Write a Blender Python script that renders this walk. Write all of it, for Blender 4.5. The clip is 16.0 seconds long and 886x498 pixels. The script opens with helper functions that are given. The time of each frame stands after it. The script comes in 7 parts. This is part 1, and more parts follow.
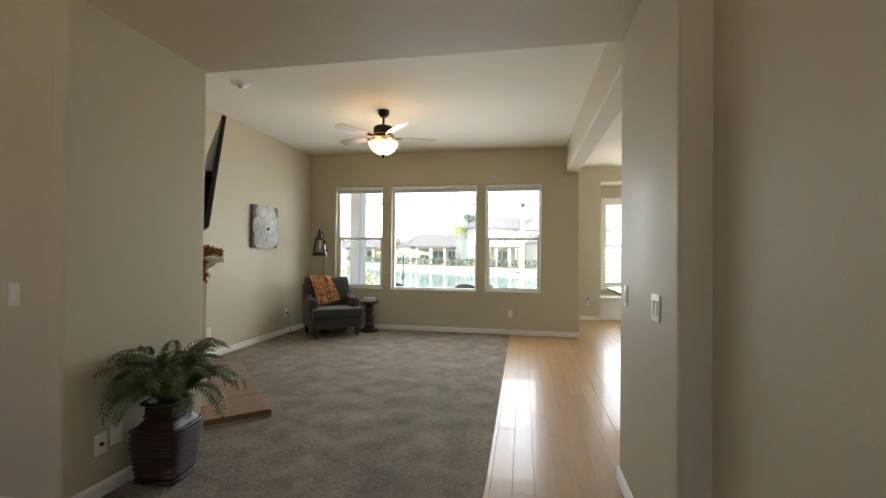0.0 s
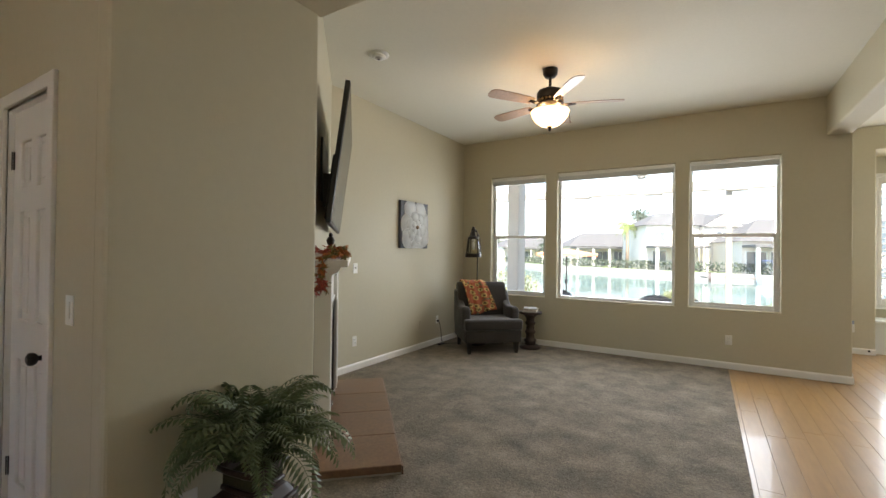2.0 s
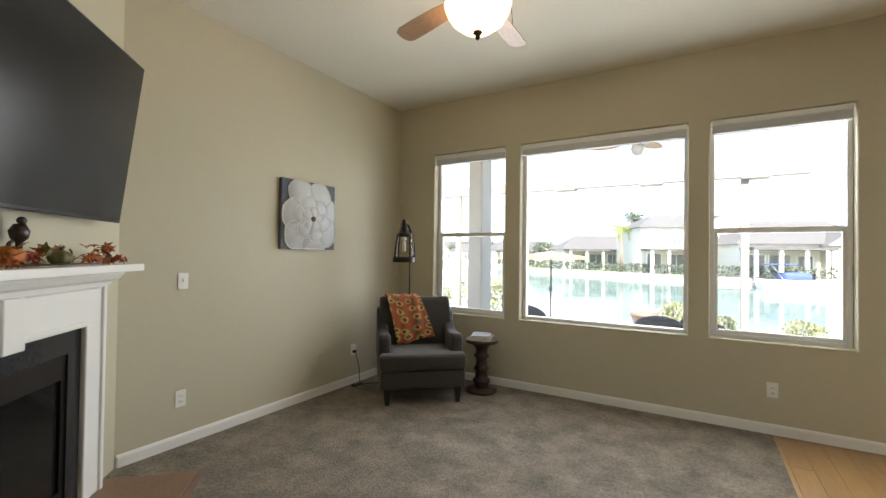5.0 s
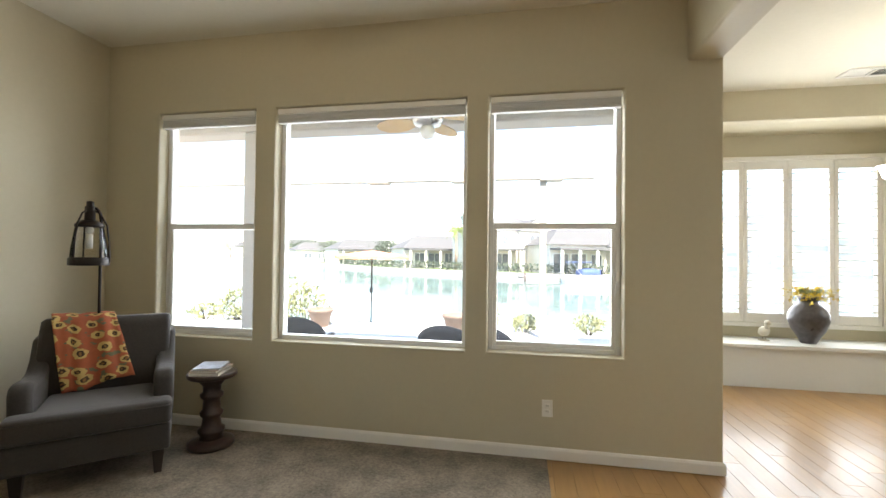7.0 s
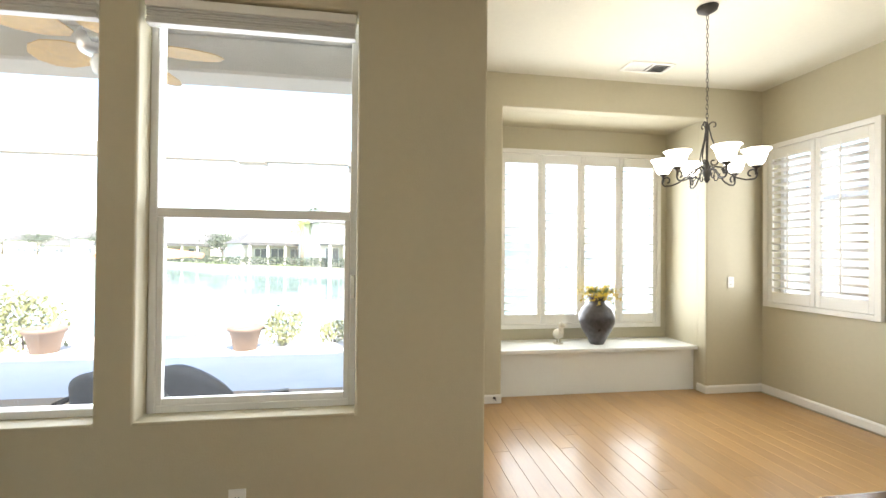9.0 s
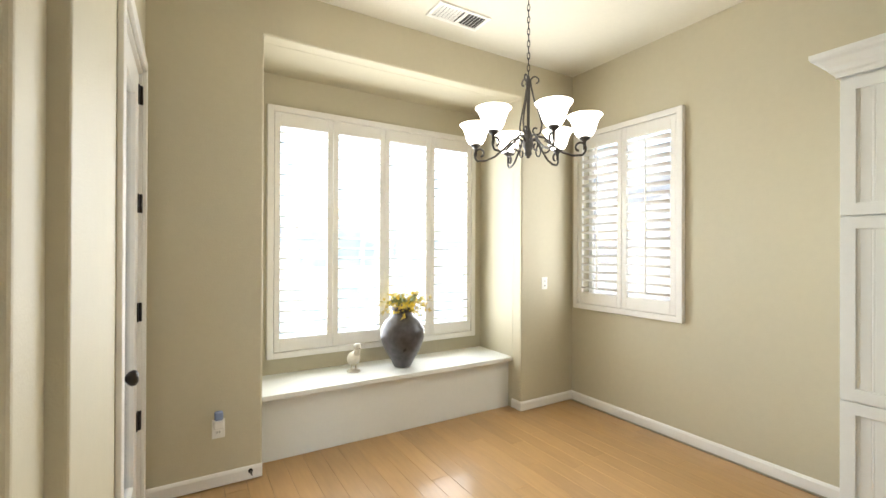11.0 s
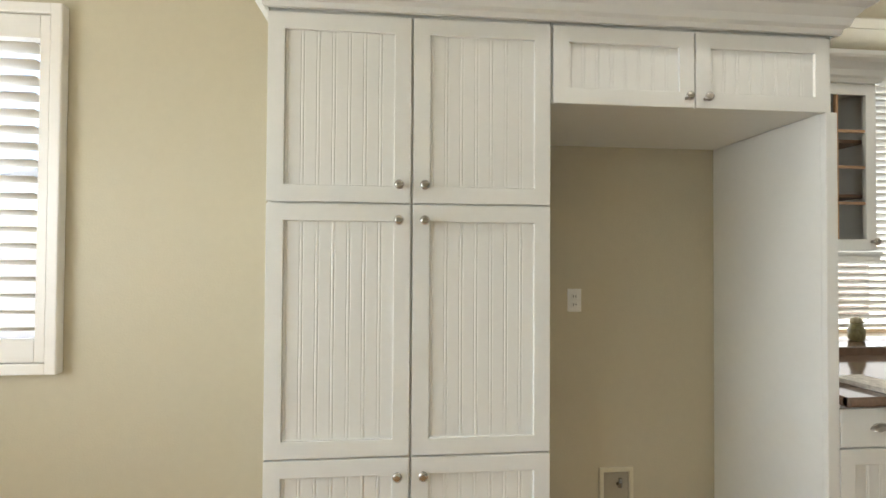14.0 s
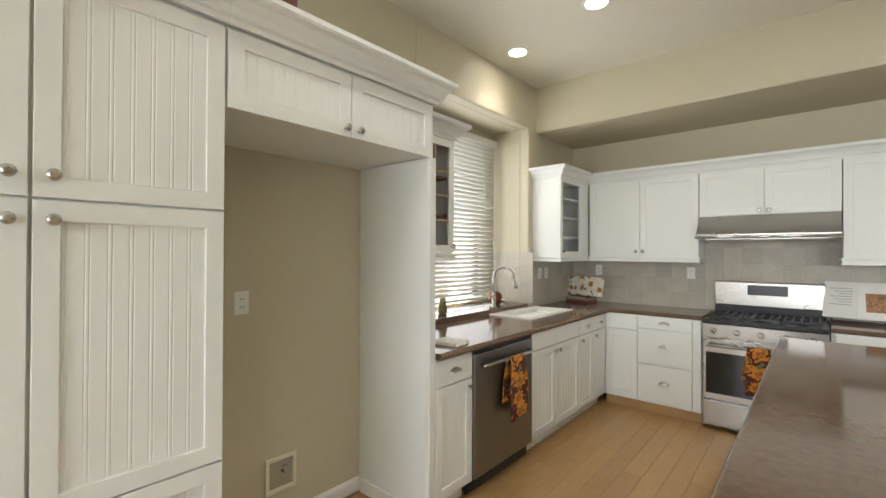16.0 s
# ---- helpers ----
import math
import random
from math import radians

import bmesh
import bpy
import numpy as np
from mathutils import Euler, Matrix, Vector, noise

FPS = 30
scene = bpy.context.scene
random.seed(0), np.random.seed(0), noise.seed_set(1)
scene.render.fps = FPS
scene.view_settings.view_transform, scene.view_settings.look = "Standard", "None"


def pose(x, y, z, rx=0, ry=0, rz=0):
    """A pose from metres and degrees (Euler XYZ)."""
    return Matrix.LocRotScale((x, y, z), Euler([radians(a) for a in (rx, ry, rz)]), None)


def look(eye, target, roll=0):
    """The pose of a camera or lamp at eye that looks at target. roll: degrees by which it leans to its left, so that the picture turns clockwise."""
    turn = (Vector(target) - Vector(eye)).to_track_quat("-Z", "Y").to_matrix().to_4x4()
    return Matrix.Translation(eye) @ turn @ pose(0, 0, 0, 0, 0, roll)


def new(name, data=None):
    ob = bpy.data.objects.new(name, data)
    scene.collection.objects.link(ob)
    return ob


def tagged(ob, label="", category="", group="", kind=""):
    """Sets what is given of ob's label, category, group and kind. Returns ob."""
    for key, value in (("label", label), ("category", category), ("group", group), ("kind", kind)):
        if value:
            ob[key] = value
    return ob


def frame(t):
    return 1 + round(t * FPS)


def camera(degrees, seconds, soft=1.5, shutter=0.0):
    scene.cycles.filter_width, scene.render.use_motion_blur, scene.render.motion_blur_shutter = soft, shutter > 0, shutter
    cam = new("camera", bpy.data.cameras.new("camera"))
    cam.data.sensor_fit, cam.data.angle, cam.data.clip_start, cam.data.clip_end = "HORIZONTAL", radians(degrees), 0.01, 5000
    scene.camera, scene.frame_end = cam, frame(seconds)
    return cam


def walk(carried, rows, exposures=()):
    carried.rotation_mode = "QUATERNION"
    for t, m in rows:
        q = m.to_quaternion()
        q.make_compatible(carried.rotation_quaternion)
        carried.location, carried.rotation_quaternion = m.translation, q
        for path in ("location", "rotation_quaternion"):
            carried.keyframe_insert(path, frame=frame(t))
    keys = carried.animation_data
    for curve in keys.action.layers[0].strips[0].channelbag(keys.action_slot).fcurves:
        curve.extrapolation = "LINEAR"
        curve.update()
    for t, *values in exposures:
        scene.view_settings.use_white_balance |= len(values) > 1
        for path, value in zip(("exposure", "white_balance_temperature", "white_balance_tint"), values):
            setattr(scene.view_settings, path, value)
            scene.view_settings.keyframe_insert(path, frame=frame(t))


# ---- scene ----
EXPOSURES = [(0, 2.1), (5.5, 2.1), (9, 2.4), (12, 2.4), (14, 2.28), (16, 2.27)]
cam = camera(92.0, 16.0)
# seconds, place, yaw, pitch, roll
ROWS = [
    (0, -0.118, -0.107, 1.347, 10.62, 0.64, -0.60),
    (0.5, -0.240, 0.105, 1.330, 22.78, 0.68, -0.68),
    (1, -0.370, 0.350, 1.337, 28.63, 0.65, -0.74),
    (1.5, -0.481, 0.659, 1.343, 30.44, 0.61, -0.71),
    (2, -0.571, 0.977, 1.360, 31.48, 0.45, -0.71),
    (2.5, -0.700, 1.309, 1.311, 32.09, 0.83, -0.85),
    (3, -0.811, 1.623, 1.330, 32.14, 0.94, -0.87),
    (3.2, -0.818, 1.765, 1.338, 32.33, 0.85, -0.90),
    (5.3, -0.825, 3.133, 1.373, 29.96, 0.83, -0.61),
    (5.5, -0.826, 3.258, 1.370, 28.13, 0.76, -0.64),
    (6, -0.770, 3.555, 1.381, 22.10, 0.82, -0.69),
    (6.5, -0.663, 3.842, 1.362, 15.46, 1.25, -0.82),
    (7, -0.504, 4.115, 1.387, 10.44, 0.96, -0.67),
    (7.5, -0.371, 4.394, 1.393, 4.72, 0.96, -0.55),
    (8, -0.167, 4.658, 1.398, -0.64, 0.74, -0.47),
    (8.5, 0.065, 4.908, 1.418, -3.86, 0.65, -0.46),
    (9, 0.267, 5.178, 1.440, -8.66, 0.52, -0.53),
    (11.5, 1.225, 6.358, 1.467, -37.92, 0.21, -0.17),
    (12, 1.433, 6.487, 1.463, -46.70, 0.26, -0.14),
    (12.5, 1.633, 6.563, 1.482, -59.30, 0.13, -0.14),
    (13, 1.858, 6.566, 1.482, -71.73, 0.22, -0.31),
    (13.5, 2.064, 6.515, 1.461, -83.11, 0.68, -0.51),
    (14, 2.215, 6.482, 1.458, -94.67, 0.86, -0.33),
    (14.5, 2.286, 6.480, 1.476, -107.07, 0.63, -0.23),
    (15, 2.258, 6.503, 1.497, -118.20, 0.71, -0.20),
    (15.5, 2.193, 6.539, 1.506, -127.91, 0.65, -0.14),
    (16, 2.136, 6.607, 1.495, -139.03, 0.42, -0.22),
]
walk(cam, [(t, pose(x, y, z, 90 + pitch, roll, yaw)) for t, x, y, z, yaw, pitch, roll in ROWS], EXPOSURES)


# ---- daylight ----
world = bpy.data.worlds.new("sky")
scene.world = world
world.use_nodes = True
wt = world.node_tree
sky = wt.nodes.new("ShaderNodeTexSky")
sky.sky_type = "NISHITA"
sky.sun_disc = False
sky.sun_elevation = radians(52)
sky.sun_rotation = radians(160)
wt.nodes["Background"].inputs[1].default_value = 0.15
wt.links.new(sky.outputs[0], wt.nodes["Background"].inputs[0])
sun = new("sun", bpy.data.lights.new("sun", "SUN"))
sun.data.energy, sun.data.angle, sun.data.color = 5.0, radians(0.5), (1.0, 0.95, 0.87)
sun.matrix_world = look((0, 0, 30), (-0.35 * 23, 0.94 * 23, 0))


def window_light(name, x, y, z, rz, w, h, watts, color=(0.94, 0.97, 1.0)):
    """An area lamp that stands in for the sky's light in a window's opening."""
    ob = new(name, bpy.data.lights.new(name, "AREA"))
    ob.data.shape, ob.data.size, ob.data.size_y = "RECTANGLE", w, h
    ob.data.energy, ob.data.color = watts, color
    ob.data.spread = radians(170)
    ob.matrix_world = pose(x, y, z, 90, 0, rz)
    return ob


def bulb(name, x, y, z, watts, color, radius=0.05):
    ob = new(name, bpy.data.lights.new(name, "POINT"))
    ob.data.energy, ob.data.color, ob.data.shadow_soft_size = watts, color, radius
    ob.location = (x, y, z)
    return ob



window_light("window_light_a", -3.03, 7.33, 1.62, 180, 0.80, 1.75, 4.5)
window_light("window_light_b", -1.66, 7.33, 1.62, 180, 1.45, 1.75, 10)
window_light("window_light_c", -0.28, 7.33, 1.62, 180, 0.85, 1.75, 7.5)
window_light("nook_light", 2.557, 9.722, 1.61, 180, 1.86, 1.85, 9.5)
window_light("nook_sky_light", 2.557, 9.858, 1.61, 180, 1.86, 1.85, 8)
window_light("side_light", 4.235, 8.58, 1.75, 90, 0.95, 1.55, 2.6)
window_light("side_sky_light", 4.362, 8.575, 1.75, 90, 0.86, 1.46, 1.0)
window_light("sink_light", 4.655, 3.5, 1.8, 90, 1.3, 1.6, 1.7)
window_light("sink_sky_light", 4.80, 3.6, 1.8, 90, 1.4, 1.5, 3)
# Warm fill lamp added at an assumed entry window, out of view.
window_light("entry_fill", -1.5, -2.9, 2.2, 0, 1.4, 2.1, 0.75, (1.0, 0.80, 0.58))


# ---- materials ----
def pbr(name, base, rough=0.5, metal=0.0, var=0.06, scale=3.0, fine=60.0, bump=0.0, bump_scale=200.0, spread=0.0,
        emit=None, strength=0.0, coat=0.0, each=False, stretch=(1, 1, 1)):
    """A principled material whose colour varies at two scales, with a fine relief; each: every piece takes a shade of its own."""
    m = bpy.data.materials.new(name)
    m.use_nodes = True
    t = m.node_tree
    n, L = t.nodes, t.links
    b = n["Principled BSDF"]
    co = n.new("ShaderNodeTexCoord")
    here = co.outputs["Object"]
    if each:
        geo, own, move, pull = n.new("ShaderNodeNewGeometry"), n.new("ShaderNodeObjectInfo"), n.new("ShaderNodeVectorMath"), n.new("ShaderNodeVectorMath")
        move.operation, pull.operation = "ADD", "MULTIPLY"
        L.new(geo.outputs["Position"], pull.inputs[0])
        pull.inputs[1].default_value = stretch
        L.new(pull.outputs[0], move.inputs[0])
        L.new(own.outputs["Random"], move.inputs[1])
        here = move.outputs[0]
    n1, n2 = n.new("ShaderNodeTexNoise"), n.new("ShaderNodeTexNoise")
    n1.inputs["Scale"].default_value, n2.inputs["Scale"].default_value = scale, fine
    n1.inputs["Detail"].default_value, n2.inputs["Detail"].default_value = 4, 3
    for q in (n1, n2):
        L.new(here, q.inputs["Vector"])
    add = n.new("ShaderNodeMath")
    add.operation = "ADD"
    L.new(n1.outputs[0], add.inputs[0])
    L.new(n2.outputs[0], add.inputs[1])
    last = add.outputs[0]
    if each:
        info, mul, more = n.new("ShaderNodeObjectInfo"), n.new("ShaderNodeMath"), n.new("ShaderNodeMath")
        mul.operation, more.operation = "MULTIPLY_ADD", "ADD"
        L.new(info.outputs["Random"], mul.inputs[0])
        mul.inputs[1].default_value, mul.inputs[2].default_value = 0.5, -0.25
        L.new(mul.outputs[0], more.inputs[0])
        L.new(last, more.inputs[1])
        last = more.outputs[0]
    ramp = n.new("ShaderNodeMapRange")
    ramp.inputs[1].default_value, ramp.inputs[2].default_value = 0.55, 1.45
    L.new(last, ramp.inputs[0])
    mix = n.new("ShaderNodeMix")
    mix.data_type = "RGBA"
    mix.inputs[6].default_value = (*[c * (1 - var) for c in base], 1)
    mix.inputs[7].default_value = (*[min(1, c * (1 + var)) for c in base], 1)
    L.new(ramp.outputs[0], mix.inputs[0])
    L.new(mix.outputs[2], b.inputs["Base Color"])
    rr = n.new("ShaderNodeMapRange")
    rr.inputs[1].default_value, rr.inputs[2].default_value = 0.3, 0.7
    rr.inputs[3].default_value, rr.inputs[4].default_value = max(0.02, rough * 0.88), min(1, rough * 1.12)
    L.new(n1.outputs[0], rr.inputs[0])
    L.new(rr.outputs[0], b.inputs["Roughness"])
    b.inputs["Metallic"].default_value = metal
    b.inputs["Coat Weight"].default_value = coat
    if bump:
        n3, bp = n.new("ShaderNodeTexNoise"), n.new("ShaderNodeBump")
        n3.inputs["Scale"].default_value, n3.inputs["Detail"].default_value = bump_scale, 4
        L.new(here, n3.inputs["Vector"])
        L.new(n3.outputs[0], bp.inputs["Height"])
        bp.inputs["Strength"].default_value, bp.inputs["Distance"].default_value = bump, 0.01
        L.new(bp.outputs[0], b.inputs["Normal"])
    if emit:
        b.inputs["Emission Color"].default_value = (*emit, 1)
        b.inputs["Emission Strength"].default_value = strength
    return m


def glass(name, tint=(1, 1, 1), rough=0.0, haze=0.0):
    """A thin clear pane: mostly see-through, with a mirror's sheen that grows at a slant; the last argument mixes in a
    pale scattering layer that imitates glare.
    """
    m = bpy.data.materials.new(name)
    m.use_nodes = True
    t = m.node_tree
    n, L = t.nodes, t.links
    clear, shine, mix, fr = (n.new("ShaderNodeBsdfTransparent"), n.new("ShaderNodeBsdfGlossy"), n.new("ShaderNodeMixShader"), n.new("ShaderNodeFresnel"))
    clear.inputs[0].default_value = (*tint, 1)
    shine.inputs["Roughness"].default_value = rough
    fr.inputs[0].default_value = 1.25
    L.new(fr.outputs[0], mix.inputs[0])
    L.new(clear.outputs[0], mix.inputs[1])
    L.new(shine.outputs[0], mix.inputs[2])
    last = mix.outputs[0]
    if haze:
        veil, both, veil_noise, mr = n.new("ShaderNodeBsdfTranslucent"), n.new("ShaderNodeMixShader"), n.new("ShaderNodeTexNoise"), n.new("ShaderNodeMapRange")
        veil.inputs[0].default_value = (0.95, 0.95, 0.93, 1)
        veil_noise.inputs["Scale"].default_value = 3
        mr.inputs[3].default_value, mr.inputs[4].default_value = haze * 0.7, haze * 1.3
        L.new(veil_noise.outputs[0], mr.inputs[0])
        L.new(mr.outputs[0], both.inputs[0])
        L.new(last, both.inputs[1])
        L.new(veil.outputs[0], both.inputs[2])
        last = both.outputs[0]
    L.new(last, n["Material Output"].inputs[0])
    return m


M_WALL = pbr("wall_paint", (0.525, 0.478, 0.345), 0.6, var=0.03, scale=1.3, fine=25, bump=0.12, bump_scale=130)
M_CEIL = pbr("ceiling_paint", (0.71, 0.68, 0.575), 0.8, var=0.03, scale=1.1, fine=30, bump=0.2, bump_scale=90)
M_TRIM = pbr("trim_paint", (0.80, 0.78, 0.73), 0.35, var=0.02, scale=2, fine=40, bump=0.03)
M_CAB = pbr("cabinet_paint", (0.785, 0.80, 0.77), 0.38, var=0.02, scale=2, fine=40, bump=0.03, bump_scale=60)
M_CARPET = pbr("carpet", (0.230, 0.196, 0.153), 0.97, var=0.6, scale=4.5, fine=60, bump=1.0, bump_scale=85)
# brushed patches of the pile, lighter and darker
_n, _l = M_CARPET.node_tree.nodes, M_CARPET.node_tree.links
patch, lift, tone = _n.new("ShaderNodeTexNoise"), _n.new("ShaderNodeMapRange"), _n.new("ShaderNodeMix")
patch.inputs["Scale"].default_value, patch.inputs["Detail"].default_value, patch.inputs["Distortion"].default_value = 4.0, 5, 0.5
_l.new([q for q in _n if q.type == "TEX_COORD"][0].outputs["Object"], patch.inputs["Vector"])
_l.new(patch.outputs[0], lift.inputs[0])
lift.inputs[1].default_value, lift.inputs[2].default_value, lift.inputs[3].default_value, lift.inputs[4].default_value = 0.36, 0.66, 0.84, 1.17
tone.data_type, tone.blend_type = "RGBA", "MULTIPLY"
tone.inputs[0].default_value = 1.0
_l.new(_n["Principled BSDF"].inputs["Base Color"].links[0].from_socket, tone.inputs[6])
_l.new(lift.outputs[0], tone.inputs[7])
_l.new(tone.outputs[2], _n["Principled BSDF"].inputs["Base Color"])
M_OAK = pbr("maple_planks", (0.415, 0.248, 0.099), 0.34, var=0.14, scale=2.0, fine=14, bump=0.012, bump_scale=40, each=True, coat=0.2, stretch=(3, 0.35, 3))
M_JOINT = pbr("plank_joint", (0.27, 0.155, 0.062), 0.6)
M_FRAME = pbr("window_frame", (0.78, 0.78, 0.76), 0.4, var=0.03)
# Pale haze is put into the panes for the bright outdoors' veiling glare.
M_GLASS = glass("window_glass", haze=0.007)
M_HAZY = glass("hazy_window_glass", haze=0.32)
M_SHADE = pbr("blind_fabric", (0.62, 0.62, 0.60), 0.7, var=0.03, bump=0.1)
M_PLASTIC = pbr("white_plastic", (0.80, 0.79, 0.74), 0.35, var=0.01)
M_DARKSLOT = pbr("dark_slot", (0.03, 0.028, 0.025), 0.6)
M_BLACKMETAL = pbr("dark_bronze", (0.025, 0.02, 0.017), 0.38, metal=0.7, var=0.15)
M_IRON = pbr("wrought_iron", (0.07, 0.065, 0.06), 0.45, metal=0.75, var=0.2, bump=0.1, bump_scale=80)
M_NICKEL = pbr("brushed_nickel", (0.50, 0.48, 0.45), 0.28, metal=1.0, var=0.06)
M_STEEL = pbr("stainless_steel", (0.47, 0.455, 0.43), 0.27, metal=1.0, var=0.05, scale=1.5, fine=200)
M_CHROME = pbr("chrome", (0.7, 0.7, 0.7), 0.1, metal=1.0, var=0.02)
M_STONE = pbr("brown_quartz", (0.14, 0.09, 0.06), 0.10, var=0.32, scale=30, fine=300)
M_TILE = pbr("travertine", (0.44, 0.405, 0.34), 0.42, var=0.16, scale=7, fine=70, bump=0.05, each=True)
M_GROUT = pbr("grout", (0.47, 0.44, 0.38), 0.9)
M_HEARTH = pbr("hearth_tile", (0.20, 0.116, 0.07), 0.34, var=0.3, scale=7, fine=40, bump=0.05, each=True)
M_BLACK = pbr("black_plastic", (0.012, 0.012, 0.013), 0.35, var=0.1)
M_SCREEN = pbr("screen", (0.02, 0.02, 0.022), 0.22, var=0.05)
M_VELVET = pbr("grey_velvet", (0.036, 0.03, 0.025), 0.85, var=0.3, scale=7, fine=80, bump=0.15, bump_scale=300)
M_VELVET.node_tree.nodes["Principled BSDF"].inputs["Sheen Weight"].default_value = 0.2
M_LEGWOOD = pbr("black_wood", (0.02, 0.014, 0.011), 0.35, var=0.3)
M_DARKWOOD = pbr("dark_wood", (0.036, 0.019, 0.013), 0.32, var=0.4, scale=9, fine=50, bump=0.04)
M_WICKER = pbr("dark_wicker", (0.045, 0.022, 0.015), 0.5, var=0.45, scale=30, fine=120)


# ---- tools ----
def add_box(bm, x0, x1, y0, y1, z0, z1, bevel=0.0, seg=1):
    v = bmesh.ops.create_cube(bm, size=1, matrix=Matrix.LocRotScale(((x0 + x1) / 2, (y0 + y1) / 2, (z0 + z1) / 2), None, (abs(x1 - x0), abs(y1 - y0), abs(z1 - z0))))["verts"]
    if bevel:
        es = list({e for q in v for e in q.link_edges})
        bmesh.ops.bevel(bm, geom=es, offset=bevel, segments=seg, affect="EDGES", profile=0.5)
    return bm


def box(x0, x1, y0, y1, z0, z1, bevel=0.0, seg=1):
    return add_box(bmesh.new(), x0, x1, y0, y1, z0, z1, bevel, seg)


def lathe(bm, profile, n=24, at=(0, 0, 0), cap=True):
    """Turns a profile of (radius, z) round the upright axis through at."""
    rings = []
    for r, z in profile:
        rings.append([bm.verts.new((at[0] + r * math.cos(2 * math.pi * i / n), at[1] + r * math.sin(2 * math.pi * i / n), at[2] + z)) for i in range(n)])
    for a, b in zip(rings, rings[1:]):
        for i in range(n):
            f = bm.faces.new((a[i], a[(i + 1) % n], b[(i + 1) % n], b[i]))
            f.smooth = True
    if cap:
        bm.faces.new(list(reversed(rings[0])))
        bm.faces.new(rings[-1])
    return bm


def tube(bm, pts, r, n=8, radii=None):
    """A round bar along a line of points."""
    pts = [Vector(p) for p in pts]
    rings, up = [], None
    for i, p in enumerate(pts):
        d = (pts[min(i + 1, len(pts) - 1)] - pts[max(i - 1, 0)]).normalized()
        if up is None:
            up = d.orthogonal().normalized()
        side = d.cross(up)
        if side.length < 1e-6:
            side = d.orthogonal()
        side.normalize()
        up = side.cross(d).normalized()
        q = radii[i] if radii else r
        rings.append([bm.verts.new(p + q * (math.cos(2 * math.pi * k / n) * up + math.sin(2 * math.pi * k / n) * side)) for k in range(n)])
    for a, b in zip(rings, rings[1:]):
        for k in range(n):
            f = bm.faces.new((a[k], a[(k + 1) % n], b[(k + 1) % n], b[k]))
            f.smooth = True
    bm.faces.new(list(reversed(rings[0])))
    bm.faces.new(rings[-1])
    return bm


def sweep(bm, profile, path, closed=False):
    """Carries a flat profile of (out, up) along a level path of (x, y, nx, ny): n is the way out at that corner."""
    rings = [[bm.verts.new((x + nx * o, y + ny * o, z)) for o, z in profile] for x, y, nx, ny in path]
    for a, b in zip(rings, rings[1:]):
        for i in range(len(profile)):
            j = (i + 1) % len(profile)
            bm.faces.new((a[i], a[j], b[j], b[i]))
    bm.faces.new(rings[0])
    bm.faces.new(list(reversed(rings[-1])))
    return bm


def mesh(name, bm, material, smooth=False):
    bmesh.ops.recalc_face_normals(bm, faces=bm.faces)
    me = bpy.data.meshes.new(name)
    if smooth:
        for f in bm.faces:
            f.smooth = True
    bm.to_mesh(me)
    bm.free()
    me.materials.append(material)
    return me


def part(name, bm, material, parent, label="", smooth=False):
    """Links a bmesh as one mesh object under a thing or a part."""
    ob = new(name, mesh(name, bm, material, smooth))
    ob.parent = parent
    if label:
        tagged(ob, label)
    return ob


def piece(name, me, parent, m=None):
    ob = new(name, me)
    ob.parent = parent
    if m is not None:
        ob.matrix_basis = m
    return ob


def thing(name, label, category, at=(0, 0, 0), rz=0, group="", kind=""):
    ob = new(name)
    ob.empty_display_size = 0.1
    ob.matrix_basis = pose(*at, 0, 0, rz)
    return tagged(ob, label, category, group, kind)


def setting(name, bm, material, label="", category="", smooth=False):
    ob = new(name, mesh(name, bm, material, smooth))
    return tagged(ob, label or name.replace("_", " "), category or name.split("_")[0], kind="structure")


def wall_mesh(axis, a0, a1, u0, u1, z0, z1, holes=(), round_=0.012):
    """A wall a0..a1 thick across axis ('x' or 'y'), u0..u1 long, with holes (u0, u1, z0, z1) right through it and rounded corners."""
    us = sorted({u0, u1, *[h[0] for h in holes], *[h[1] for h in holes]})
    zs = sorted({z0, z1, *[h[2] for h in holes], *[h[3] for h in holes]})
    us, zs = [u for u in us if u0 <= u <= u1], [z for z in zs if z0 <= z <= z1]
    bm, seen = bmesh.new(), {}

    def vert(i, j, a):
        if (i, j, a) not in seen:
            seen[i, j, a] = bm.verts.new((a, us[i], zs[j]) if axis == "x" else (us[i], a, zs[j]))
        return seen[i, j, a]

    def full(i, j):
        if not (0 <= i < len(us) - 1 and 0 <= j < len(zs) - 1):
            return False
        u, z = (us[i] + us[i + 1]) / 2, (zs[j] + zs[j + 1]) / 2
        return not any(h[0] < u < h[1] and h[2] < z < h[3] for h in holes)

    for i in range(len(us) - 1):
        for j in range(len(zs) - 1):
            if not full(i, j):
                continue
            for a in (a0, a1):
                bm.faces.new([vert(i, j, a), vert(i + 1, j, a), vert(i + 1, j + 1, a), vert(i, j + 1, a)])
            for di, dj, p, q in ((-1, 0, (i, j), (i, j + 1)), (1, 0, (i + 1, j), (i + 1, j + 1)), (0, -1, (i, j), (i + 1, j)), (0, 1, (i, j + 1), (i + 1, j + 1))):
                if not full(i + di, j + dj):
                    bm.faces.new([vert(*p, a0), vert(*q, a0), vert(*q, a1), vert(*p, a1)])
    bmesh.ops.recalc_face_normals(bm, faces=bm.faces)
    if round_:
        es = [e for e in bm.edges if len(e.link_faces) == 2 and e.calc_face_angle(0) > 1]
        bmesh.ops.bevel(bm, geom=es, offset=round_, segments=3, affect="EDGES", profile=0.5)
    return bm


